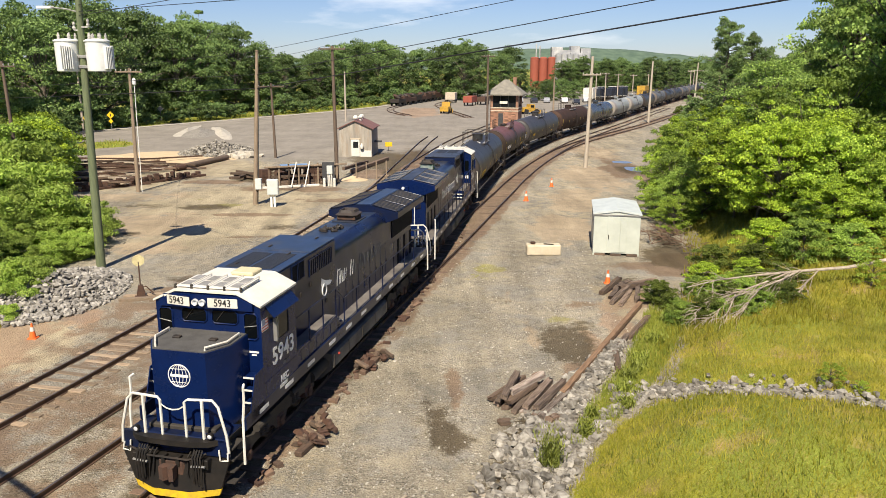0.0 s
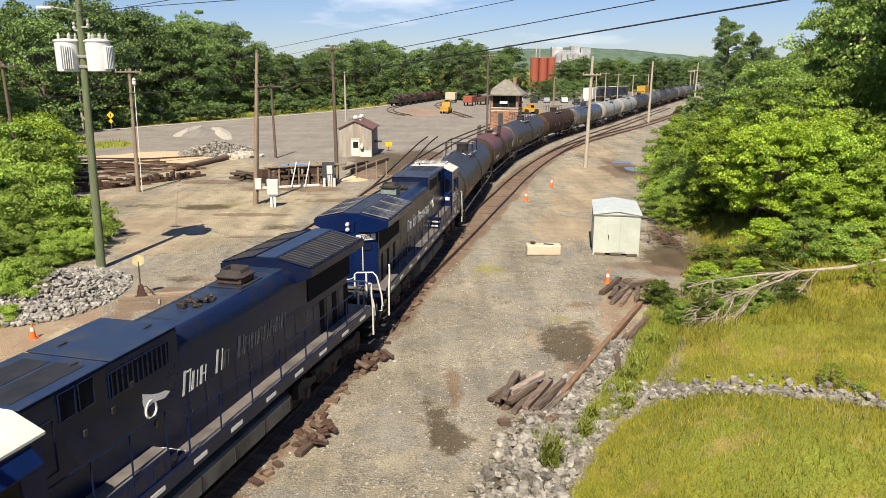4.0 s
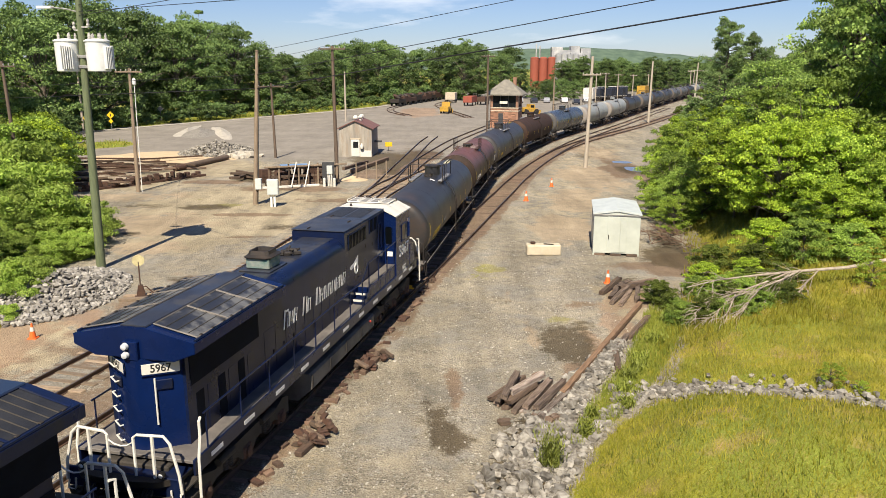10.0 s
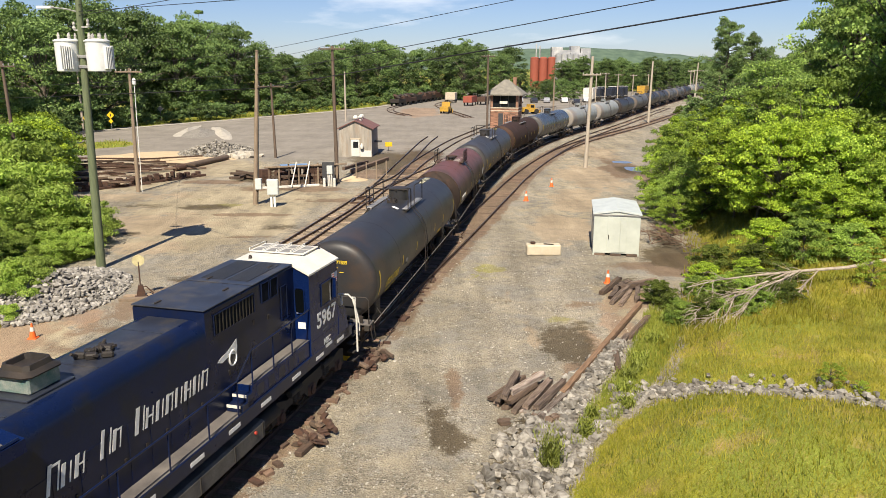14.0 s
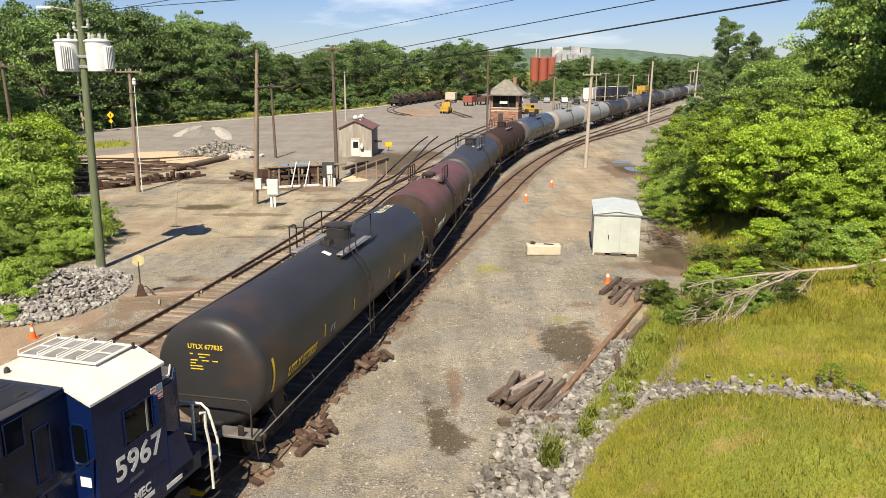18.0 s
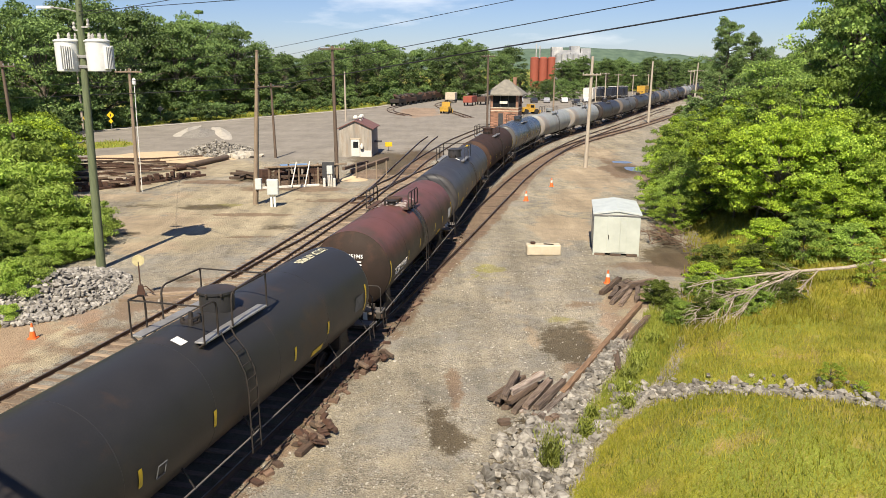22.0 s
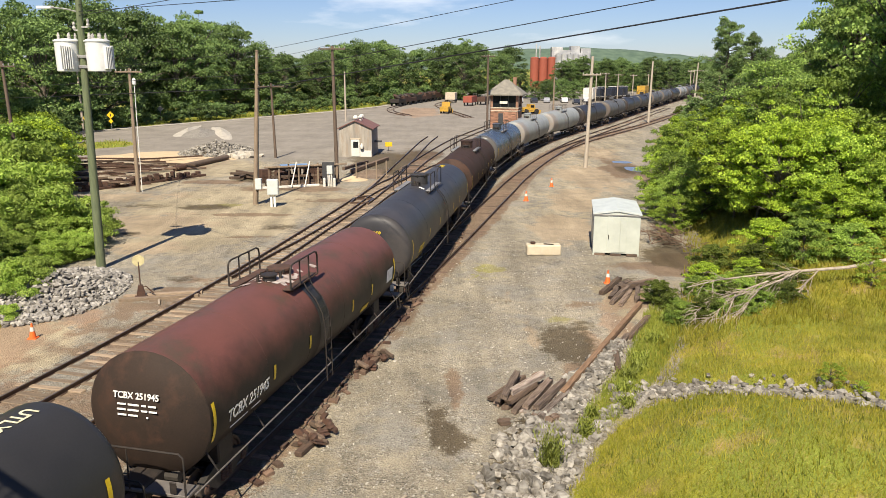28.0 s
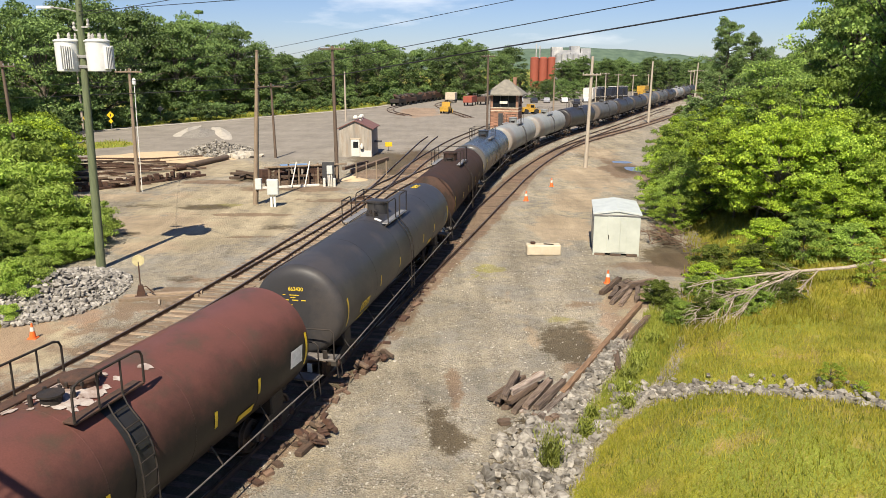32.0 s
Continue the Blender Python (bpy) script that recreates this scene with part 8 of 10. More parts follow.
def build_timber():
    rnd = random.Random(8)
    g = GROUND
    # stacked sleepers by the riprap
    for k, (x0, y0, z0, x1, y1, z1) in enumerate(((1.72, 22.35, 0.12, 2.98, 24.15, 0.14), (1.95, 22.05, 0.12, 3.2, 23.85, 0.12), (2.2, 21.8, 0.1, 3.45, 23.95, 0.14), (2.45, 21.6, 0.12, 3.7, 23.7, 0.12), (2.76, 21.4, 0.12, 3.9, 23.45, 0.12), (1.72, 22.2, 0.32, 3.02, 23.75, 0.36), (2.0, 22.0, 0.32, 3.0, 23.4, 0.33), (2.55, 21.7, 0.31, 3.55, 23.65, 0.36), (2.95, 21.3, 0.14, 4.1, 23.2, 0.16), (2.85, 21.6, 0.33, 4.0, 23.6, 0.34), (1.5, 22.6, 0.14, 2.75, 24.4, 0.14), (3.2, 21.15, 0.14, 3.5, 21.4, 0.14), (2.15, 22.35, 0.5, 3.35, 23.85, 0.5), (1.9, 22.0, 0.5, 2.5, 23.9, 0.52))):
        worn_beam("grey-brown split old sleeper stacked by the stones" if k not in (1, 6, 10, 11) else "black tarred old sleeper stacked by the stones", (x0, y0, g + z0), (x1, y1, g + z1), 0.24, 0.19, TIMBER if k in (1, 6, 10, 11) else DEAD_TIE if k in (3, 8, 12) else OLD_TIE, "old sleepers by the stones", 40 + k)
    worn_beam("short dark sleeper offcut lying by the stack", (1.68, 21.02, g + 0.1), (2.02, 21.12, g + 0.1), 0.23, 0.18, TIMBER, "old sleepers by the stones", 60)
    m = Mesh()
    m.box(-0.16, 0.16, -0.1, 0.1, -0.05, 0.05, 0.02)
    thing("rusty_plate", pose(3.12, 23.72, g + 0.5, 12, -8, 35), "bright orange rusty iron plate on the sleeper stack", "iron plate", mesh=m, material=RUST_BRIGHT)
    for k, (x0, y0, z0, x1, y1, z1) in enumerate(((7.45, 34.5, 0.12, 8.7, 36.3, 0.36), (7.72, 33.75, 0.12, 8.85, 36.2, 0.16), (7.62, 33.0, 0.12, 8.95, 35.3, 0.3), (7.95, 32.75, 0.1, 8.95, 35.0, 0.12), (8.35, 34.7, 0.32, 10.2, 36.3, 0.16), (8.85, 33.3, 0.1, 9.5, 35.8, 0.14), (8.2, 35.1, 0.14, 9.3, 36.6, 0.12), (9.2, 36.1, 0.12, 10.6, 36.9, 0.12))):
        worn_beam("grey-brown split old sleeper tumbled near the metal shed" if k not in (0, 4) else "black tarred old sleeper tumbled near the metal shed", (x0, y0, g + z0), (x1, y1, g + z1), 0.24, 0.19, TIMBER if k in (0, 4) else OLD_TIE, "old sleepers near the shed", 70 + k)
    for k, (x0, y0, x1, y1) in enumerate(((7.35, 28.5, 8.8, 31.1), (6.45, 26.9, 7.3, 28.7), (6.2, 25.3, 6.5, 27.2))):
        worn_beam("dark half-buried old sleeper at the foot of the bank", (x0, y0, land(x0, y0) + 0.1), (x1, y1, land(x1, y1) + 0.1), 0.24, 0.2, OLD_TIE if k == 1 else TIMBER, "sleepers along the bank", 90 + k)
    beam("long_timber", "long tan-brown bridge timber lying at the foot of the bank", (3.85, 22.9, GROUND + 0.2), (8.85, 32.75, GROUND + 0.16), 0.2, 0.2, TAN_TIMBER)
    # planks lying loose on the ground
    for x, y, a, L in ((0.7, 17.0, 70, 0.5), (1.2, 16.2, 60, 0.7), (-1.2, 16.6, 30, 0.6), (5.6, 25.4, 30, 0.5), (6.5, 27.5, 20, 0.5), (-12.9, 33.2, -20, 0.4)):
        beam("board", "loose grey weathered board on gravel", (x - L * math.sin(radians(a)), y - L * math.cos(radians(a)), GROUND + 0.05), (x + L * math.sin(radians(a)), y + L * math.cos(radians(a)), GROUND + 0.05), 0.09, 0.04, DEAD_WOOD, "loose boards")
    # stock of scrap rail and timber on the far side
    for k in range(26):
        y = 68 + 0.72 * k + rnd.uniform(-0.5, 0.5)
        cx = -33.0 - 0.12 * (y - 70) + rnd.uniform(-2.5, 2.5)
        L, a = rnd.uniform(3.0, 6.5), radians(rnd.uniform(-12, 32))
        z = GROUND + 0.12 + rnd.choice((0, 0.18, 0.36))
        rail_bar("long rusty rail lying in a scrap stock", (cx - L * math.cos(a), y - L * math.sin(a), z), (cx + L * math.cos(a), y + L * math.sin(a), z), "stock of scrap rails", RUST if k % 3 else STEEL_RAIL)
    for k in range(30):
        y = 66 + 0.6 * k + rnd.uniform(-0.4, 0.4)
        cx = -31.5 + rnd.uniform(-5, 3.5)
        L, a = rnd.uniform(1.2, 3.6), radians(rnd.uniform(-25, 30))
        z = GROUND + 0.14 + rnd.choice((0, 0.2, 0.4))
        beam("stock_timber", "long grey-brown timber lying in a stock pile", (cx - L * math.cos(a), y - L * math.sin(a), z), (cx + L * math.cos(a), y + L * math.sin(a), z), 0.2, 0.17, TIMBER if k % 2 else DEAD_WOOD, "timber stock pile")
    # a row of rusty castings on a bearer in front of the stock
    for k in range(20):
        x, y = -30.6 + 0.36 * k + rnd.uniform(-0.2, 0.2), 65.0 + 0.48 * k + rnd.uniform(-0.2, 0.2)
        m = Mesh()
        m.box(-0.16, 0.16, -0.25, 0.25, 0.0, 0.42 + 0.1 * (k % 3), 0.04)
        m.box(-0.1, 0.1, -0.35, 0.35, 0.18, 0.3, 0.03)
        thing("rail_casting", pose(x, y, GROUND + (0.22 if k < 16 else 0), 0, 0, rnd.uniform(-80, 80)), "rusty iron casting standing on a timber bearer", "casting", "row of rusty castings", mesh=m, material=RUST)
    beam("bearer", "rusty bearer under a row of castings", (-31.0, 64.5, GROUND + 0.11), (-23.4, 74.6, GROUND + 0.11), 0.5, 0.22, RUST)
    beam("steel_pipe", "large dark steel pipe lying on the yard", (-27.0, 79.4, GROUND + 0.3), (-24.9, 88.0, GROUND + 0.3), 0, 0, POLE_DARK, category="pipe", round_r=0.32)
    beam("steel_pipe", "short dark steel pipe end on the yard", (-27.5, 78.0, GROUND + 0.3), (-26.9, 79.3, GROUND + 0.3), 0, 0, RUST, category="pipe", round_r=0.3)
    # timbers behind the crib wall
    beam("dark_timber", "long dark timber lying behind the crib wall", (-9.2, 76.5, GROUND + 0.25), (-6.4, 87.5, GROUND + 0.25), 0.4, 0.36, TIMBER)
    beam("dark_timber", "long dark timber lying behind the crib wall", (-9.8, 75.0, GROUND + 0.7), (-8.2, 82.5, GROUND + 0.5), 0.3, 0.3, TIMBER)
    for x, y, rx in ((-18.8, 72.5, 1.6), (-17.2, 73.6, 1.2)):
        for k in range(5):
            a = rnd.uniform(0, 3.1)
            beam("dark_timber", "short black timber in a dumped pile", (x - rx * math.cos(a), y - rx * math.sin(a), GROUND + 0.15 + 0.12 * k), (x + rx * math.cos(a), y + rx * math.sin(a), GROUND + 0.15 + 0.12 * k), 0.26, 0.22, TIMBER)
    sand_mound(-30.0, 88.5, 6.5, 5.0, 0.35, 10)
    sand_mound(-38.0, 90.5, 4.5, 4.0, 0.25, 30)
    sand_mound(-33.5, 92.5, 7.0, 5.5, 0.18, -10)
    sand_mound(-42.6, 129, 1.3, 12.5, 0.55, 9, CONCRETE, "pale gravel tipped in a long ridge")
    sand_mound(-36.2, 125.5, 1.4, 15.5, 0.55, 20, CONCRETE, "pale gravel tipped in a long ridge")
    sand_mound(-39.2, 124, 3.0, 9, 0.9, 14, STONE, "grey gravel tipped in a heap")


def road_edge():
    """The pale concrete edge between the verge and the paved yard."""
    m = Mesh()
    pts = [(x, y) for x, y in ROAD_EDGE if y < 230]
    rows = []
    for k in range(60):
        y = 113 + 108 * k / 59
        x = float(np.interp(y, [p[1] for p in pts], [p[0] for p in pts]))
        rows += [(x - 0.1, y, land(x, y) + 0.0), (x - 0.1, y, land(x, y) + 0.14), (x + 0.75, y - 0.35, land(x, y) + 0.12), (x + 0.75, y - 0.35, land(x, y))]
    m.add(rows, [(4 * i + a, 4 * i + a + 1, 4 * i + a + 5, 4 * i + a + 4) for i in range(59) for a in range(3)])
    thing("kerb", Matrix.Identity(4), "pale concrete kerb along the road verge", "kerb", kind="structure", mesh=m, material=CONCRETE)


def tie_litter():
    """Broken sleeper ends and offcuts lying along the foot of the main track."""
    rnd = random.Random(58)
    for k in range(70):
        s = rnd.triangular(-3, 34, 2)
        x, y, psi = on_line(s, rnd.uniform(1.3, 1.7))
        ln, turn = rnd.uniform(0.15, 0.5), rnd.choice((0.0, 1.57)) + rnd.uniform(-0.7, 0.7) - psi
        dx, dy = math.cos(turn) * ln / 2, math.sin(turn) * ln / 2
        z = land(x, y)
        beam("sleeper_offcut", "broken brown sleeper offcut beside the main track", (x - dx, y - dy, z + rnd.uniform(0, 0.04)), (x + dx, y + dy, z + rnd.uniform(0, 0.06)), rnd.uniform(0.08, 0.2), rnd.uniform(0.06, 0.14), TIE_OLD if k % 3 else RUST, "sleeper offcuts along the track")


def scrap_pile(x, y, turn, seed):
    rnd = random.Random(seed)
    root = thing("scrap_pile", pose(x, y, GROUND, 0, 0, turn), "pile of rusty track fittings beside the rails", "scrap pile", "rusty fittings beside the rails")
    for k in range(16):
        m = Mesh()
        kind = k % 4
        if kind == 0:
            m.box(-0.32, 0.32, -0.09, 0.09, 0, 0.14, 0.03)
        elif kind == 1:
            m.box(-0.16, 0.16, -0.16, 0.16, 0, 0.05, 0.012)
            m.box(-0.05, 0.05, -0.16, 0.16, 0.05, 0.12, 0.02)
        elif kind == 2:
            m.lathe([(0, 0.11), (0.12, 0.13), (0.16, 0.08), (0.22, 0.06)], 10, "z")
        else:
            m.prism([(-0.3, 0), (0.3, 0), (0.25, 0.1), (0.05, 0.12), (-0.1, 0.2), (-0.25, 0.12)], -0.06, 0.06, "y")
        part("fitting", m, RUST if k % 3 else TIMBER, root, "", pose(rnd.uniform(-0.75, 0.75), rnd.uniform(-0.32, 0.32), rnd.uniform(0.0, 0.22), rnd.uniform(-25, 25), rnd.uniform(-25, 25), rnd.uniform(0, 360)))
    m = Mesh()
    m.box(-0.95, 0.95, -0.12, 0.12, 0, 0.16, 0.02)
    part("base_timber", m, TIE_OLD, root)
    return root


# ---- poles and wires ----
def utility_pole(x, y, h, r, mat, label, lean=(0, 0), arms=(), name="utility_pole"):
    """arms: (height, length, heading) of wooden crossarms with insulators."""
    z = land(x, y)
    root = thing(name, Matrix.Translation((x, y, z - 0.1)), label, "utility pole", "poles around the yard")
    m = Mesh()
    m.lathe([(h * k / 8, r * (1 - 0.38 * k / 8)) for k in range(9)], 12, "z")
    m.v = [(vx + lean[0] * vz / h, vy + lean[1] * vz / h, vz) for vx, vy, vz in m.v]
    part("pole", m, mat, root)
    for ah, al, ad in arms:
        u = ah / h
        a = radians(ad)
        c = Vector((lean[0] * u, lean[1] * u, ah))
        t = Vector((math.cos(a), math.sin(a), 0))
        m = Mesh()
        m.box(-al / 2, al / 2, -0.05, 0.05, -0.06, 0.06, 0.01)
        arm = part("crossarm", m, mat, root, "", Matrix.Translation(c + Vector((0, -r, 0))) @ Matrix.Rotation(a, 4, "Z"))
        n = 6 if al > 1.6 else 4
        for k in range(n):
            b = Mesh()
            b.lathe([(0.06, 0.02), (0.12, 0.05), (0.16, 0.055), (0.2, 0.03), (0.22, 0.01)], 8, "z", (-al / 2 + 0.1 + (al - 0.2) * k / (n - 1), 0, 0))
            part("insulator", b, INSULATOR, arm)
    return root


def transformer(parent, x, y, z, fins):
    m = Mesh()
    m.lathe([(0, 0.52), (0.04, 0.55), (1.42, 0.58), (1.45, 0.62), (1.5, 0.62), (1.56, 0.5), (1.6, 0.2), (1.61, 0.02)], 24, "z")
    can = part("transformer_can", m, TRANSFORMER, parent, "pale grey transformer can", Matrix.Translation((x, y, z)))
    for k in range(6):
        b = Mesh()
        u = fins + (k - 2.5) * 0.13
        b.box(-0.02, 0.02, 0.5, 0.78, 0.12, 1.25, 0.008)
        part("cooling_fin", b, TRANSFORMER, can, "", Matrix.Rotation(u, 4, "Z"))
    for k in range(5):
        a = k * 1.256 + 0.5
        b = Mesh()
        b.lathe([(1.5, 0.05), (1.6, 0.07), (1.66, 0.05), (1.72, 0.07), (1.8, 0.04), (1.88, 0.03)], 8, "z", (0.42 * math.cos(a), 0.42 * math.sin(a), 0))
        part("bushing", b, INSULATOR, can)


def wire(points, r, label="black overhead cable strung between poles", sag=0.0):
    """A cable hung through the points."""
    pts = []
    for a, b in zip(points[:-1], points[1:]):
        a, b = Vector(a), Vector(b)
        for k in range(12):
            u = k / 12
            pts.append(a.lerp(b, u) - Vector((0, 0, 4 * sag * u * (1 - u))))
    pts.append(Vector(points[-1]))
    m = Mesh()
    m.pipe(pts, r, 5)
    return thing("overhead_cable", Matrix.Identity(4), label, "cable", "overhead cables", mesh=m, material=WIRE)


def build_poles():
    p1 = utility_pole(-18.2, 39.35, 13.9, 0.24, POLE_GREEN, "tall green-treated pole carrying transformers and a street lamp", (0.2, 0.1), ())
    transformer(p1, -0.58, 0.05, 10.3, 3.5)
    transformer(p1, 0.9, 0.15, 10.3, 4.4)
    transformer(p1, 0.2, 0.95, 10.3, 1.5)
    m = Mesh()
    m.box(-0.5, 0.85, -0.12, 0.12, 10.95, 11.1, 0.02)
    m.box(-0.5, 0.85, -0.12, 0.12, 10.45, 10.6, 0.02)
    part("mounting_bracket", m, GREY_STEEL, p1)
    m = Mesh()
    m.pipe([(0.2, 0, 13.15), (-0.4, 0, 13.3), (-1.15, -0.1, 13.38)], 0.035, 6)
    arm = part("lamp_arm", m, GREY_STEEL, p1)
    m = Mesh()
    m.prism([(-1.8, -0.12), (-1.1, -0.14), (-1.0, 0), (-1.1, 0.14), (-1.8, 0.12)], 13.32, 13.44, "z")
    part("lamp_head", m, TRANSFORMER, arm, "pale street lamp head")
    for dz, dx in ((12.3, -0.1), (12.45, 0.6)):
        m = Mesh()
        m.lathe([(0, 0.05), (0.1, 0.09), (0.2, 0.05), (0.3, 0.08), (0.4, 0.03)], 8, "z", (dx, 0, dz))
        m.box(min(dx, 0.2), max(dx, 0.2), -0.03, 0.03, dz - 0.03, dz + 0.03)
        part("cutout_fuse", m, INSULATOR, p1)
    p2 = utility_pole(-14.63, 58.74, 11.75, 0.19, POLE_WOOD, "weathered wooden pole with a small cabinet on it", (0.75, 0))
    m = Mesh()
    m.box(0.12, 0.6, -0.3, 0.1, 1.3, 2.15, 0.03)
    part("meter_cabinet", m, BOX_GREY, p2, "small pale grey meter cabinet")
    m = Mesh()
    m.rod((0.22, -0.05, 0), (0.8, -0.05, 9.5), 0.03, n=6)
    part("conduit", m, BOX_DARK, p2)
    p3 = utility_pole(-9.89, 70.9, 12.35, 0.2, POLE_DARK, "dark weathered pole beside the meter panel", (-0.1, 0), ((12.1, 2.4, 6),))
    p4 = utility_pole(-26.04, 64.65, 10.4, 0.18, POLE_WOOD, "weathered wooden pole standing in the timber stock", (0.15, 0), ((10.1, 2.4, -8),))
    m = Mesh()
    m.lathe([(9.0, 0.03), (9.1, 0.16), (9.5, 0.16), (9.6, 0.05)], 10, "z", (0.5, -0.1, 0))
    m.rod((0.5, -0.1, 9.2), (0.36, -0.1, 0), 0.035, n=6)
    part("fuse_and_conduit", m, TRANSFORMER, p4)
    utility_pole(-33.2, 59.6, 10.4, 0.17, POLE_DARK, "dark pole with a small transformer at the wood edge", (-0.3, 0), ((10.0, 2.0, 12),))
    p6 = utility_pole(-19.67, 89.8, 8.7, 0.17, POLE_DARK, "short dark pole with a long insulator crossarm", (-0.15, 0), ((8.3, 3.0, 4),))
    utility_pole(7.12, 125.2, 12.5, 0.2, POLE_DARK, "dark pole beside the brick tower", (0, 0), ((12.2, 2.2, 3),))
    p8 = utility_pole(15.25, 81.75, 11.7, 0.22, POLE_PALE, "pale bare pole between the track and the lane", (0.25, 0), ((9.8, 2.2, 20),))
    utility_pole(39.66, 149.6, 11.7, 0.25, POLE_PALE, "pale bare pole beside the bank", (0.2, 0))
    utility_pole(76.9, 238.4, 12.0, 0.28, POLE_PALE, "pale pole with a long crossarm far along the line", (0.4, 0), ((9.6, 6.0, 0),))
    utility_pole(-19.24, 152.6, 9.7, 0.2, POLE_PALE, "pale pole standing on the open yard")
    utility_pole(-10.2, 302, 7.2, 0.22, POLE_PALE, "pale far lamp post before the wood", (0, 0), ((7.0, 3.4, 0),))
    utility_pole(25.0, 176.3, 8.5, 0.22, POLE_WOOD, "brown pole on the yard beyond the train")
    for x, y, h in ((47.5, 243, 8.8), (50.9, 245.3, 9.0), (56.7, 253.8, 8.6), (66, 272, 8.2), (76, 290, 8.2), (90, 285, 9.6), (96, 300, 9.8), (110, 312, 9.0), (125, 320, 9.5)):
        utility_pole(x, y, h, 0.2, POLE_PALE, "pale far pole along the tracks", (0, 0), ((h - 0.4, 2.6, 10),) if int(x) % 2 == 0 else ())
    utility_pole(-59.3, 127.0, 11.0, 0.22, POLE_PALE, "pale pole at the road side")
    utility_pole(-61.7, 135.5, 9.6, 0.2, POLE_WOOD, "brown pole overgrown with vines at the road side")
    # cables
    A, B, C = (10.54, 21.56, 12.26), (10.48, 21.59, 12.91), (10.41, 21.63, 13.68)
    P2T = (-14.0, 58.7)
    def beyond(p, q, k):
        return tuple(b + (b - a) * k for a, b in zip(p, q))
    low, mid, top = (*P2T, 8.67), (*P2T, 9.7), (*P2T, 11.35)
    wire([(-62, 78, 6.4), low, A, beyond(low, A, 0.5)], 0.028, sag=0.0)
    wire([(-62, 78, 7.3), mid, B, beyond(mid, B, 0.5)], 0.018, sag=0.0)
    wire([(-26.3, 64.5, 10.3), top, C, beyond(top, C, 0.5)], 0.014, sag=0.0)
    wire([(-45.0, 79.2, 10.9), (-27.2, 64.6, 10.25)], 0.014, sag=0.5)
    wire([(-45.0, 79.2, 10.9), (-25.2, 64.4, 10.25)], 0.014, sag=0.5)
    for z0, end in ((12.9, (-3.23, 24.79, 12.5)), (12.7, (-3.21, 24.79, 13.14)), (13.2, (-3.2, 24.79, 13.7))):
        s = (-18.05, 39.4, z0)
        wire([s, end, beyond(s, end, 0.5)], 0.014, sag=0.0)
    wire([(-18.1, 39.4, 9.4), (-26.2, 64.5, 9.2)], 0.014, sag=0.3)
    wire([(-10.3, 70.9, 12.2), (7.1, 125.2, 12.3)], 0.014, sag=1.2)
    wire([(-10.3, 70.9, 12.2), (-14.6, 58.7, 10.8)], 0.014, sag=0.2)
    wire([(-19.8, 89.8, 8.4), (-10.3, 70.9, 11.0)], 0.012, sag=0.3)
    # yellow guy guard at the road side
    beam("guy_guard", "yellow plastic guard on a guy wire", (-54.0, 118.5, GROUND), (-55.6, 119.5, 2.6), 0, 0, SIGN_YELLOW, category="guy guard", round_r=0.06)


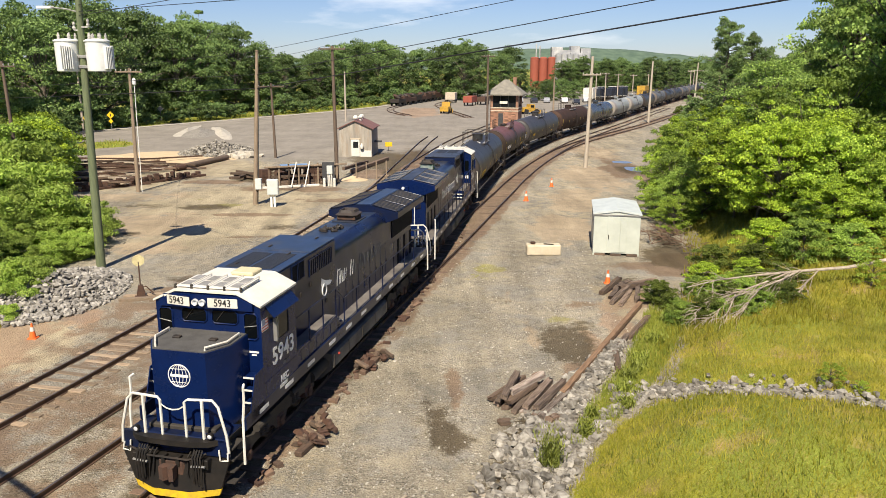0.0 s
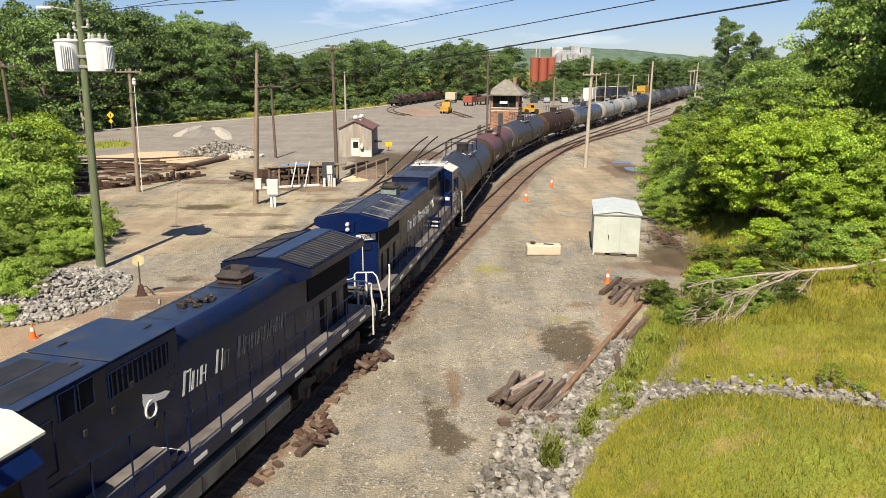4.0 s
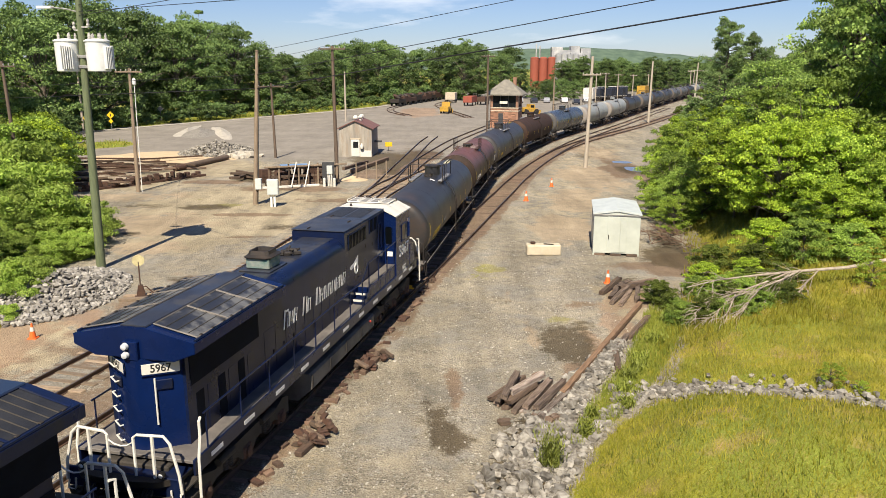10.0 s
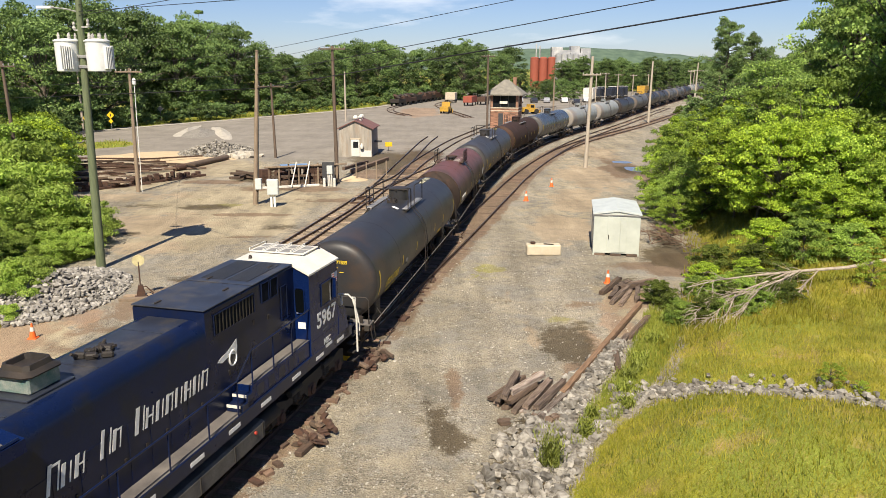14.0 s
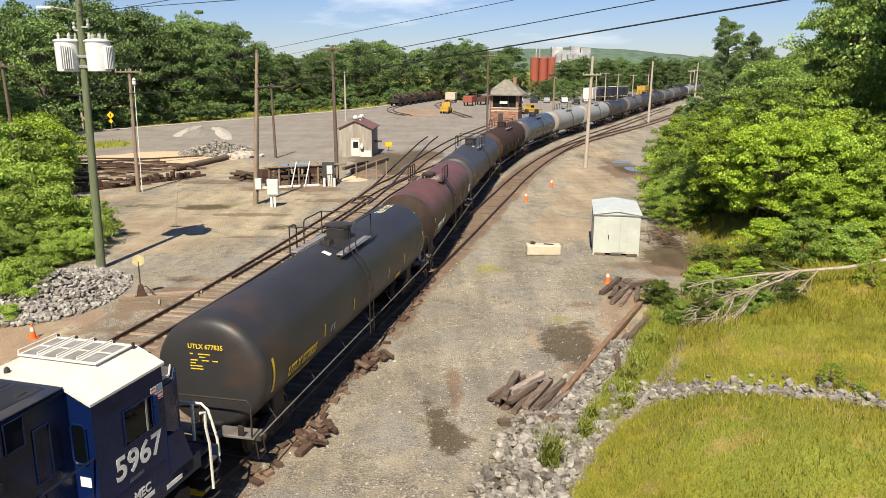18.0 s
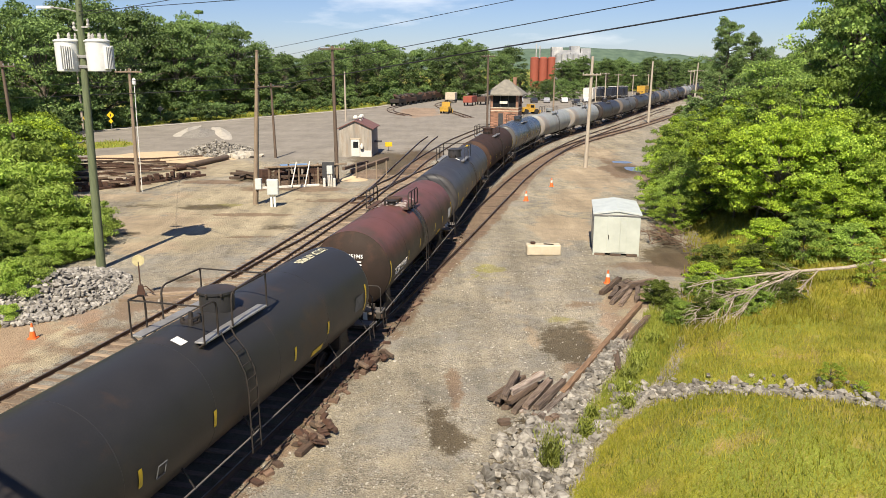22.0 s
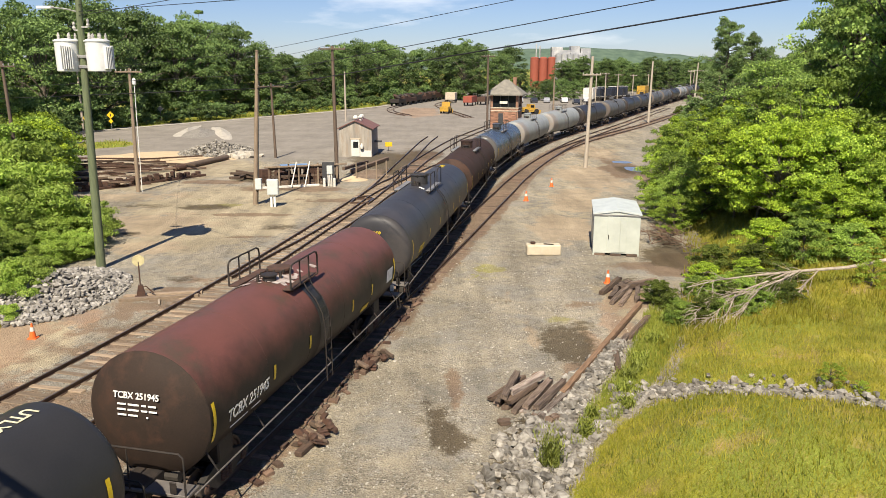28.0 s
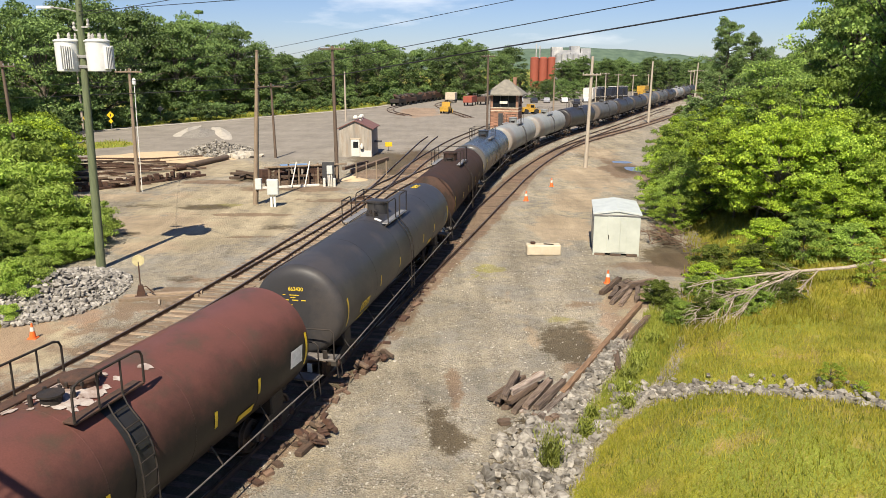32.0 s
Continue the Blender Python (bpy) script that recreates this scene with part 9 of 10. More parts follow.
# ---- buildings and fixtures ----
def build_tower():
    """Two-storey brick signal tower with a hipped roof."""
    turn = -14
    root = thing("signal_tower", pose(10.6, 130.8, GROUND, 0, 0, turn), "two-storey orange brick signal tower with hipped slate roof", "signal tower")
    W, D = 4.7, 4.2
    m = Mesh()
    m.box(-W / 2, W / 2, -D / 2, D / 2, 0, 3.75, 0.02)
    part("lower_wall", m, BRICK_WALL, root, "orange brick lower storey")
    rows = 26
    bm_ = Mesh()
    bm_.box(-0.29, 0.29, -0.03, 0.03, -0.055, 0.055)
    bme = bm_.done("brick", BRICK, smooth=False)
    rnd = random.Random(4)
    for j in range(0, rows):
        z = 0.75 + j * 0.118
        for k in range(8):
            x = -W / 2 + 0.3 + k * 0.6 + (0.15 if j % 2 else -0.0)
            if x > W / 2 - 0.25 or abs(x - (-0.55)) < 0.75 and z < 3.2:
                continue
            part("brick", bme, None, root, "", pose(x, -D / 2 - 0.012, z))
    m = Mesh()
    m.box(-W / 2 - 0.06, W / 2 + 0.06, -D / 2 - 0.06, D / 2 + 0.06, 0, 0.55, 0.03)
    part("plinth", m, STONE_TRIM, root)
    for z in (3.3, 3.78):
        m = Mesh()
        m.box(-W / 2 - 0.08, W / 2 + 0.08, -D / 2 - 0.08, D / 2 + 0.08, z, z + 0.16, 0.03)
        part("stone_band", m, STONE_TRIM, root)
    for sx in (-1, 1):
        for sy in (-1, 1):
            m = Mesh()
            m.box(sx * W / 2 - 0.42 * (sx > 0), sx * W / 2 + 0.42 * (sx < 0), sy * D / 2 - 0.42 * (sy > 0), sy * D / 2 + 0.42 * (sy < 0), 3.94, 6.1, 0.02)
            part("corner_pier", m, BRICK_WALL, root)
    m = Mesh()
    m.box(-W / 2 + 0.2, W / 2 - 0.2, -D / 2 + 0.2, D / 2 - 0.2, 3.94, 6.1)
    part("window_band", m, DARK_GLASS, root, "dark upper storey windows")
    for k in range(4):
        for y in (-1, 1):
            m = Mesh()
            x = -W / 2 + 0.42 + k * (W - 0.84) / 3
            m.box(x - 0.05, x + 0.05, y * (D / 2 - 0.19) - 0.03, y * (D / 2 - 0.19) + 0.03, 3.94, 6.1)
            part("mullion", m, BOX_DARK, root)
    m = Mesh()
    m.box(-0.75, 0.55, -D / 2 - 0.05, -D / 2 + 0.02, 4.55, 5.0, 0.02)
    part("signboard", m, WHITE_PAINT, root, "white signboard on the tower")
    m = Mesh()
    m.box(-0.95, -0.15, -D / 2 - 0.05, -D / 2 + 0.05, 0.9, 3.0, 0.02)
    part("door", m, BOX_DARK, root, "dark door recess")
    m = Mesh()
    e, h0, h1 = 0.85, 6.1, 8.45
    m.add([(-W / 2 - e, -D / 2 - e, h0), (W / 2 + e, -D / 2 - e, h0), (W / 2 + e, D / 2 + e, h0), (-W / 2 - e, D / 2 + e, h0), (-0.35, 0, h1), (0.35, 0, h1),
           (-W / 2 - e, -D / 2 - e, h0 - 0.18), (W / 2 + e, -D / 2 - e, h0 - 0.18), (W / 2 + e, D / 2 + e, h0 - 0.18), (-W / 2 - e, D / 2 + e, h0 - 0.18)],
          [(0, 1, 5, 4), (1, 2, 5), (2, 3, 4, 5), (3, 0, 4), (6, 7, 1, 0), (7, 8, 2, 1), (8, 9, 3, 2), (9, 6, 0, 3), (9, 8, 7, 6)])
    part("roof", m, ROOF_SLATE, root, "weathered hipped slate roof")
    m = Mesh()
    m.box(1.05, 1.6, 0.2, 0.75, 6.6, 8.75, 0.03)
    m.box(1.0, 1.65, 0.15, 0.8, 8.55, 8.8, 0.03)
    part("chimney", m, BRICK_WALL, root, "short brick chimney")
    m = Mesh()
    m.box(-0.4, 0.5, -D / 2 - 0.95, -D / 2, 0, 0.35, 0.03)
    part("front_step", m, STONE_TRIM, root)


def build_house():
    """Small rendered hut with a maroon gable roof."""
    ang = -2.0
    root = thing("yard_hut", pose(-10.35, 94.4, GROUND, 0, 0, ang), "small stained concrete hut with faded maroon gable roof", "hut")
    W, D = 3.9, 6.0
    m = Mesh()
    m.prism([(-W / 2, 0), (-W / 2, 3.35), (0, 4.2), (W / 2, 3.35), (W / 2, 0)], -D / 2, D / 2, "y")
    part("wall", m, HUT_WALL, root, "streaked grey-brown rendered walls")
    for s in (-1, 1):
        m = Mesh()
        m.prism([(0, 4.22), (s * (W / 2 + 0.25), 3.22), (s * (W / 2 + 0.25), 3.32), (0, 4.34)], -D / 2 - 0.2, D / 2 + 0.2, "y")
        part("roof_slope", m, ROOF_MAROON, root, "faded maroon roof slope")
    for x, y in ((0, -2.4), (0.35, -0.9), (-0.3, -0.5), (0.15, 1.8)):
        m = Mesh()
        m.lathe([(4.05, 0.16), (4.45, 0.16), (4.47, 0.28), (4.6, 0.3), (4.72, 0.16), (4.75, 0.02)], 12, "z", (x, y, 0))
        part("roof_ventilator", m, WHITE_PAINT, root, "white mushroom roof ventilator")
    m = Mesh()
    m.box(-0.5, 0.5, -D / 2 - 0.05, -D / 2 + 0.02, 0.05, 2.05, 0.01)
    door = part("door", m, WHITE_PAINT, root, "white door with a dark pane")
    m = Mesh()
    m.box(-0.28, 0.34, -D / 2 - 0.06, -D / 2 - 0.045, 1.05, 1.8)
    part("door_pane", m, DARK_GLASS, door)
    m = Mesh()
    m.box(-0.62, 0.62, -D / 2 - 0.06, -D / 2 + 0.02, 2.05, 2.2, 0.01)
    part("lintel", m, STONE_TRIM, root)
    m = Mesh()
    m.box(0.55, 1.9, -D / 2 - 0.03, -D / 2 + 0.02, 0.0, 0.75, 0.01)
    part("painted_patch", m, WHITE_PAINT, root, "white painted patch on the wall")
    m = Mesh()
    m.box(W / 2, W / 2 + 0.9, -0.6, -0.2, 1.5, 1.72, 0.03)
    part("vent_hood", m, BOX_DARK, root)
    m = Mesh()
    m.lathe([(1.0, 0.18), (1.3, 0.22), (1.6, 0.1)], 10, "z", (0.8, -D / 2 - 0.25, 0))
    part("wall_lamp", m, WHITE_PAINT, root)


def build_shed():
    """Cream sheet-metal storage shed with a low gable."""
    root = thing("metal_shed", pose(10.2, 44.5, GROUND, 0, 0, -9.5), "cream painted metal storage shed with double doors on gravel", "shed")
    W, D, H = 2.58, 4.4, 2.4
    m = Mesh()
    m.box(-W / 2, W / 2, -D / 2, D / 2, 0.12, H, 0.02)
    part("wall", m, SHED_WHITE, root)
    for sx in (-1, 1):
        for sy in (-1, 1):
            m = Mesh()
            m.box(sx * (W / 2 - 0.06) - 0.06, sx * (W / 2 - 0.06) + 0.06, sy * (D / 2 - 0.06) - 0.06, sy * (D / 2 - 0.06) + 0.06, 0, 0.14)
            part("foot", m, SHED_WHITE, root)
    for s in (-1, 1):
        m = Mesh()
        m.prism([(0, H + 0.24), (s * (W / 2 + 0.06), H + 0.05), (s * (W / 2 + 0.06), H - 0.04), (0, H + 0.16)], -D / 2 - 0.08, D / 2 + 0.08, "y")
        part("roof_sheet", m, material("shed_roof_sheet", (0.56, 0.6, 0.57), 0.4, 0, (0.46, 0.5, 0.48), 1.2, 30, 0.03, 0.1), root)
    m = Mesh()
    m.prism([(-W / 2, H - 0.04), (W / 2, H - 0.04), (0, H + 0.2)], -D / 2 - 0.02, -D / 2 + 0.02, "y")
    part("gable", m, SHED_WHITE, root)
    m = Mesh()
    m.box(-W / 2 - 0.04, W / 2 + 0.04, -D / 2 - 0.06, -D / 2, H - 0.1, H - 0.02, 0.01)
    part("fascia", m, GREY_STEEL, root)
    for x0, x1 in ((-0.52, 0.18), (0.2, 0.56)):
        m = Mesh()
        m.box(x0, x1, -D / 2 - 0.025, -D / 2, 0.2, H - 0.14, 0.008)
        dr = part("door", m, SHED_WHITE, root)
        if x0 < 0:
            b = Mesh()
            b.box(x0 + 0.06, x0 + 0.1, -D / 2 - 0.06, -D / 2 - 0.02, 0.95, 1.2, 0.01)
            part("handle", b, BLACK_IRON, dr)
    for x in (-0.9, 0.0, 0.9):
        m = Mesh()
        m.box(x - 0.3, x + 0.3, -D / 2 - 0.1, D / 2, 0.0, 0.11, 0.01)
        part("skid", m, TIMBER, root)


def build_fixtures():
    # concrete block with two iron pieces on it
    m = Mesh()
    m.box(-0.98, 0.98, -0.33, 0.33, 0, 0.6, 0.06)
    b = thing("concrete_block", pose(5.75, 42.6, GROUND, 0, 0, 1), "buff cast concrete block on gravel", "concrete block", mesh=m, material=CONCRETE_BUFF)
    m = Mesh()
    m.lathe([(0.58, 0.12), (0.72, 0.16), (0.74, 0.1)], 10, "z", (0, 0, 0))
    thing("iron_pot", pose(5.15, 42.65, GROUND), "rusty iron pot on the concrete block", "pot", mesh=m, material=RUST)
    beam("iron_bar", "short dark iron bar on the concrete block", (5.75, 42.55, GROUND + 0.63), (6.3, 42.4, GROUND + 0.63), 0.08, 0.06, BLACK_IRON, category="bar")
    for x, y, s, tip in ((-16.16, 28.5, 0.9, 8), (6.66, 60.6, 1.12, 0), (9.75, 68.2, 1.05, 0), (8.18, 36.55, 0.95, 0)):
        root = thing("traffic_cone", pose(x, y, GROUND, tip * 0.4, tip * 0.3), "orange traffic cone with a white collar", "traffic cone", "traffic cones")
        root.scale = (s, s, s)
        m = Mesh()
        m.box(-0.19, 0.19, -0.19, 0.19, 0, 0.05, 0.015)
        part("base", m, CONE_ORANGE, root)
        m = Mesh()
        m.lathe([(0.05, 0.15), (0.34, 0.1), (0.72, 0.03), (0.73, 0.01)], 16, "z")
        part("cone", m, CONE_ORANGE, root)
        m = Mesh()
        m.lathe([(0.36, 0.101), (0.54, 0.073)], 16, "z")
        part("collar", m, WHITE_PAINT, root, "white reflective collar")
    # switch stand
    root = thing("switch_stand", pose(-14.0, 34.0, GROUND, 0, 0, 20), "rusty switch stand with a round yellow target", "switch stand")
    m = Mesh()
    m.box(-0.28, 0.28, -0.22, 0.22, 0, 0.12, 0.02)
    m.prism([(-0.2, 0.12), (0.2, 0.12), (0.1, 0.6), (-0.1, 0.6)], -0.12, 0.12, "y")
    part("stand_base", m, RUST, root)
    m = Mesh()
    m.rod((0, 0, 0.6), (0, 0, 1.7), 0.03, n=8)
    part("mast", m, RUST, root)
    m = Mesh()
    m.lathe([(-0.012, 0.02), (-0.012, 0.27), (0.012, 0.27), (0.012, 0.02)], 20, "y", (0, 0, 1.78))
    part("target", m, material("faded_target_paint", (0.62, 0.55, 0.3), 0.6), root, "faded yellow round target")
    m = Mesh()
    m.pipe([(0, 0, 0.5), (0.25, -0.1, 0.55), (0.55, -0.15, 0.2)], 0.03, 6)
    part("throw_lever", m, RUST, root)
    for d in (0.0, 0.55):
        beam("head_block", "long bleached head block timber under the switch stand", (-14.8, 33.4 + d, GROUND + 0.06), (-11.4, 34.2 + d, GROUND + 0.06), 0.24, 0.14, TIE_TAN, "head block timbers")
    # cabinets
    root = thing("control_cabinet", pose(-12.95, 57.6, GROUND, 0, 0, 4), "pale grey control cabinet on two short posts", "cabinet")
    m = Mesh()
    m.box(-0.42, 0.42, -0.22, 0.22, 0.95, 2.15, 0.03)
    body = part("body", m, BOX_GREY, root)
    m = Mesh()
    m.box(-0.38, 0.38, -0.245, -0.22, 1.0, 2.1, 0.01)
    part("door", m, BOX_GREY, body)
    for x in (-0.15, 0.1):
        m = Mesh()
        m.box(x - 0.08, x + 0.08, -0.08, 0.08, 0, 0.97, 0.01)
        part("post", m, TRANSFORMER, root)
    root = thing("meter_panel", pose(-10.3, 68.2, GROUND, 0, 0, 3), "black panel with a grey meter box and pale conduits", "meter panel")
    m = Mesh()
    m.box(-0.55, 0.55, 0.1, 0.18, 0.2, 2.15, 0.01)
    part("backboard", m, BOX_DARK, root)
    m = Mesh()
    m.box(-0.12, 0.38, -0.12, 0.1, 1.1, 1.85, 0.02)
    part("meter_box", m, BOX_GREY, root)
    for x in (-0.02, 0.13, 0.3):
        m = Mesh()
        m.rod((x, 0, 0), (x, 0, 1.1), 0.06, n=8)
        part("conduit", m, WHITE_PAINT, root)
    for x in (-0.35, 0.55):
        m = Mesh()
        m.lathe([(0, 0.12), (0.7, 0.12), (0.78, 0.05)], 10, "z", (x, -0.2, 0))
        part("bollard", m, WHITE_PAINT, root)
    # crib wall of old planks with leaning poles
    root = thing("crib_wall", pose(-15.6, 67.6, GROUND, 0, 0, 22), "low crib wall of dark old planks with leaning posts", "crib wall")
    for k in (0, 1, 3, 6):
        for j in range(3):
            m = Mesh()
            m.box(0.05 + j * 2.1, 2.1 + j * 2.1, -0.06, 0.06, 0.05 + k * 0.24, 0.26 + k * 0.24, 0.015)
            part("plank", m, TIMBER, root)
    for k in range(8):
        m = Mesh()
        x = 0.1 + k * 0.88
        m.box(x - 0.07, x + 0.07, -0.2, -0.07, 0, 1.75 + 0.25 * ((k * 7) % 3) / 2, 0.015)
        part("post", m, POLE_WOOD if k % 2 else TIMBER, root)
    m = Mesh()
    m.box(-0.3, 7.2, -0.3, -0.2, 1.72, 1.86, 0.015)
    part("top_rail", m, POLE_WOOD, root)
    rnd = random.Random(64)
    for k in range(22):
        lx, ly = rnd.uniform(0.1, 6.4), rnd.uniform(0.25, 2.8)
        w, h = rnd.uniform(0.25, 0.6), rnd.uniform(0.5, 1.45)
        m = Mesh()
        at = root.matrix_basis @ place(lx, ly, 0)
        if k % 3 == 0:
            m.lathe([(0, 0.02), (0, w * 0.7), (h * 0.33, w * 0.74), (h * 0.36, w * 0.7), (h * 0.66, w * 0.7), (h * 0.7, w * 0.74), (h, w * 0.7), (h, 0.02)], 14, "z")
            thing("scrap_drum", at, "dented rusty drum inside the crib enclosure", "drum", "scrap in the enclosure", mesh=m, material=RUST)
        else:
            m.box(-w, w, -w * 0.7, w * 0.7, 0, h, 0.04)
            m.box(-w * 1.05, w * 1.05, -w * 0.75, w * 0.75, h * 0.45, h * 0.55, 0.01)
            thing("scrap_crate", at @ Matrix.Rotation(rnd.uniform(-0.5, 0.5), 4, "Z"), "rusty brown scrap crate inside the crib enclosure", "crate", "scrap in the enclosure", mesh=m, material=RUST if k % 2 else TIMBER)
    m = Mesh()
    m.box(1.4, 3.9, 0.1, 1.9, 1.66, 1.74, 0.02)
    part("tarpaulin", m, TARP, root, "faded blue tarpaulin")
    for x in (1.8, 3.0):
        m = Mesh()
        m.rod((x, -1.3, 0.02), (x + 0.75, -0.25, 2.15), 0.055, n=8)
        part("leaning_pole", m, WHITE_PAINT, root, "pale leaning pole")
    m = Mesh()
    m.box(-0.8, 4.4, -1.1, -0.85, 0, 0.2, 0.03)
    part("kerb_beam", m, WHITE_PAINT, root, "pale beam on the ground")
    for k in range(4):
        beam("fence_post", "thin weathered fence post behind the crib wall", (-8.2 + k * 0.9, 71.8 + k * 0.6, GROUND), (-8.2 + k * 0.9, 71.8 + k * 0.6, 1.5), 0.1, 0.1, POLE_WOOD, "fence posts")
    sand_mound(-8.6, 72.2, 1.6, 1.2, 0.4, 0)
    # signs
    for x, y, mat, z, lab in ((-55.2, 128.4, SIGN_YELLOW, 2.6, "yellow diamond road sign on a post"), (-54.9, 150.5, SIGN_BACK, 2.5, "back of a grey diamond road sign on a post")):
        root = thing("road_sign", pose(x, y, GROUND), lab, "road sign")
        m = Mesh()
        m.rod((0, 0, 0), (0, 0, z), 0.04, n=6)
        part("post", m, GREY_STEEL, root)
        m = Mesh()
        m.prism([(-0.62, z), (0, z - 0.62), (0.62, z), (0, z + 0.62)], -0.06, -0.03, "y")
        face = part("panel", m, mat, root)
        if mat is SIGN_YELLOW:
            m = Mesh()
            m.prism([(-0.4, z - 1.0), (0, z - 1.4), (0.4, z - 1.0), (0, z - 0.6)], -0.06, -0.03, "y")
            part("lower_panel", m, mat, root)
            m = Mesh()
            m.box(-0.08, 0.08, -0.07, -0.06, z - 0.25, z + 0.25)
            part("symbol_bar", m, LETTER_BLACK, face)
    root = thing("track_marker", pose(-6.94, 97.6, GROUND), "yellow marker board on a low post beside the track", "marker")
    m = Mesh()
    m.box(-0.45, 0.45, -0.03, 0.03, 0.6, 1.15, 0.01)
    part("panel", m, SIGN_YELLOW, root)
    m = Mesh()
    m.box(-0.04, 0.04, -0.03, 0.03, 0, 0.6)
    part("post", m, BLACK_IRON, root)
    # puddles on the lane
    for x, y, rx, ry in ((20.2, 86.4, 1.1, 1.2), (20.1, 80.3, 0.9, 2.0)):
        m = Mesh()
        n = 28
        ring = [(rx * math.cos(2 * math.pi * k / n) * (1 + 0.25 * noise.noise((math.cos(6.28 * k / n) * 2, math.sin(6.28 * k / n) * 2, x))), ry * math.sin(2 * math.pi * k / n) * (1 + 0.2 * noise.noise((k * 0.5, 0, y))), 0) for k in range(n)]
        m.add(ring + [(p[0], p[1], -0.05) for p in ring], [tuple(range(n))] + [(k, (k + 1) % n, n + (k + 1) % n, n + k) for k in range(n)])
        thing("puddle", Matrix.Translation((x, y, GROUND + 0.03)), "still rain puddle on the dirt lane", "puddle", kind="structure", mesh=m, material=WATER)


def fallen_tree():
    root = thing("fallen_branch", Matrix.Translation((14, 31, 0)), "bare bleached fallen tree lying over the grassy bank", "fallen tree")
    rnd = random.Random(14)
    def twigs(mesh, p, d, r, ln, depth):
        p, d = Vector(p), Vector(d).normalized()
        for k in range(3):
            q = p + d * ln / 3
            mesh.rod(p, q, r * (1 - 0.25 * k), r * (0.75 - 0.25 * k) + 0.002, 5, caps=False)
            if depth:
                side = Vector((rnd.uniform(-1, 0.6), rnd.uniform(-1, 0.6), rnd.uniform(-0.5, 0.5)))
                twigs(mesh, q, d + side * 0.9, r * 0.6, ln * rnd.uniform(0.4, 0.7), depth - 1)
            d = (d + Vector((rnd.uniform(-0.2, 0.2), rnd.uniform(-0.2, 0.2), rnd.uniform(-0.25, 0.12)))).normalized()
            p = q
    limbs = (((23.5, 31.0, 2.7), (18.6, 30.8, 2.31), (16.8, 30.7, 1.98), (15.2, 30.65, 1.87), (13.2, 30.9, 1.59), (11.5, 30.9, 1.37), (10.2, 30.75, 1.09)),
             ((14.5, 30.74, 1.79), (13.2, 30.25, 1.44), (11.9, 29.9, 1.1), (10.7, 29.7, 0.75), (10.1, 29.3, 0.41)),
             ((14.8, 30.6, 1.88), (13.8, 30.0, 1.65), (12.7, 29.4, 1.46), (12.0, 28.8, 1.05), (11.75, 28.5, 0.81)),
             ((12.6, 29.9, 1.27), (11.4, 29.5, 0.84), (10.8, 29.05, 0.4), (10.5, 28.95, 0.3)),
             ((14.3, 30.4, 1.83), (13.5, 29.9, 1.31), (12.9, 29.3, 0.9)),
             ((15.5, 30.5, 1.9), (14.8, 29.95, 1.53), (14.3, 29.5, 1.18)),
             ((11.85, 29.7, 1.11), (11.3, 28.85, 0.68), (11.0, 28.55, 0.5)))
    off = Vector((14, 31, -0.22))
    for n, pts in enumerate(limbs):
        m = Mesh()
        r0 = 0.1 if n == 0 else 0.045 if n < 3 else 0.03
        last = len(pts) - 1
        for k in range(last):
            a, b = Vector(pts[k]) - off, Vector(pts[k + 1]) - off
            ra, rb = r0 * (1 - 0.8 * k / last), r0 * (1 - 0.8 * (k + 1) / last)
            m.rod(a, b, ra, rb, 7, caps=k == 0)
            if n or k > 2:
                for j in range(6):
                    u = rnd.random()
                    side = Vector((rnd.uniform(-1, 0.5), rnd.uniform(-1, 0.7), rnd.uniform(-0.8, 0.5)))
                    twigs(m, a.lerp(b, u), (b - a).normalized() + side, 0.016, rnd.uniform(0.4, 0.9), 1)
        part("limb", m, DEAD_WOOD, root)


def brush_pile():
    """Tangle of dead brown brush beside the metal shed."""
    root = thing("brush_pile", Matrix.Translation((13.6, 45.0, land(13.6, 45.0))), "tangle of dead brown brush beside the metal shed", "brush pile")
    rnd = random.Random(71)
    for k in range(26):
        m = Mesh()
        x, y, z = rnd.gauss(0, 0.9), rnd.gauss(0, 1.3), rnd.uniform(0.0, 0.7)
        a, up = rnd.uniform(0, 6.28), rnd.uniform(-0.1, 0.5)
        for j in range(5):
            ln = rnd.uniform(0.5, 1.3)
            b = a + rnd.uniform(-0.9, 0.9)
            p = (x + 0.15 * j * math.cos(a), y + 0.15 * j * math.sin(a), z + 0.05 * j)
            q = (p[0] + ln * math.cos(b), p[1] + ln * math.sin(b), max(0.02, p[2] + ln * (up + rnd.uniform(-0.3, 0.3))))
            m.rod(p, q, 0.022, 0.006, 5)
        part("dead_branch", m, BRUSH_BROWN, root)


BRUSH_BROWN = material("dead_brown_brush", (0.17, 0.105, 0.07), 0.95, 0, (0.09, 0.058, 0.04), 4, 40, 0.3, 0.4)


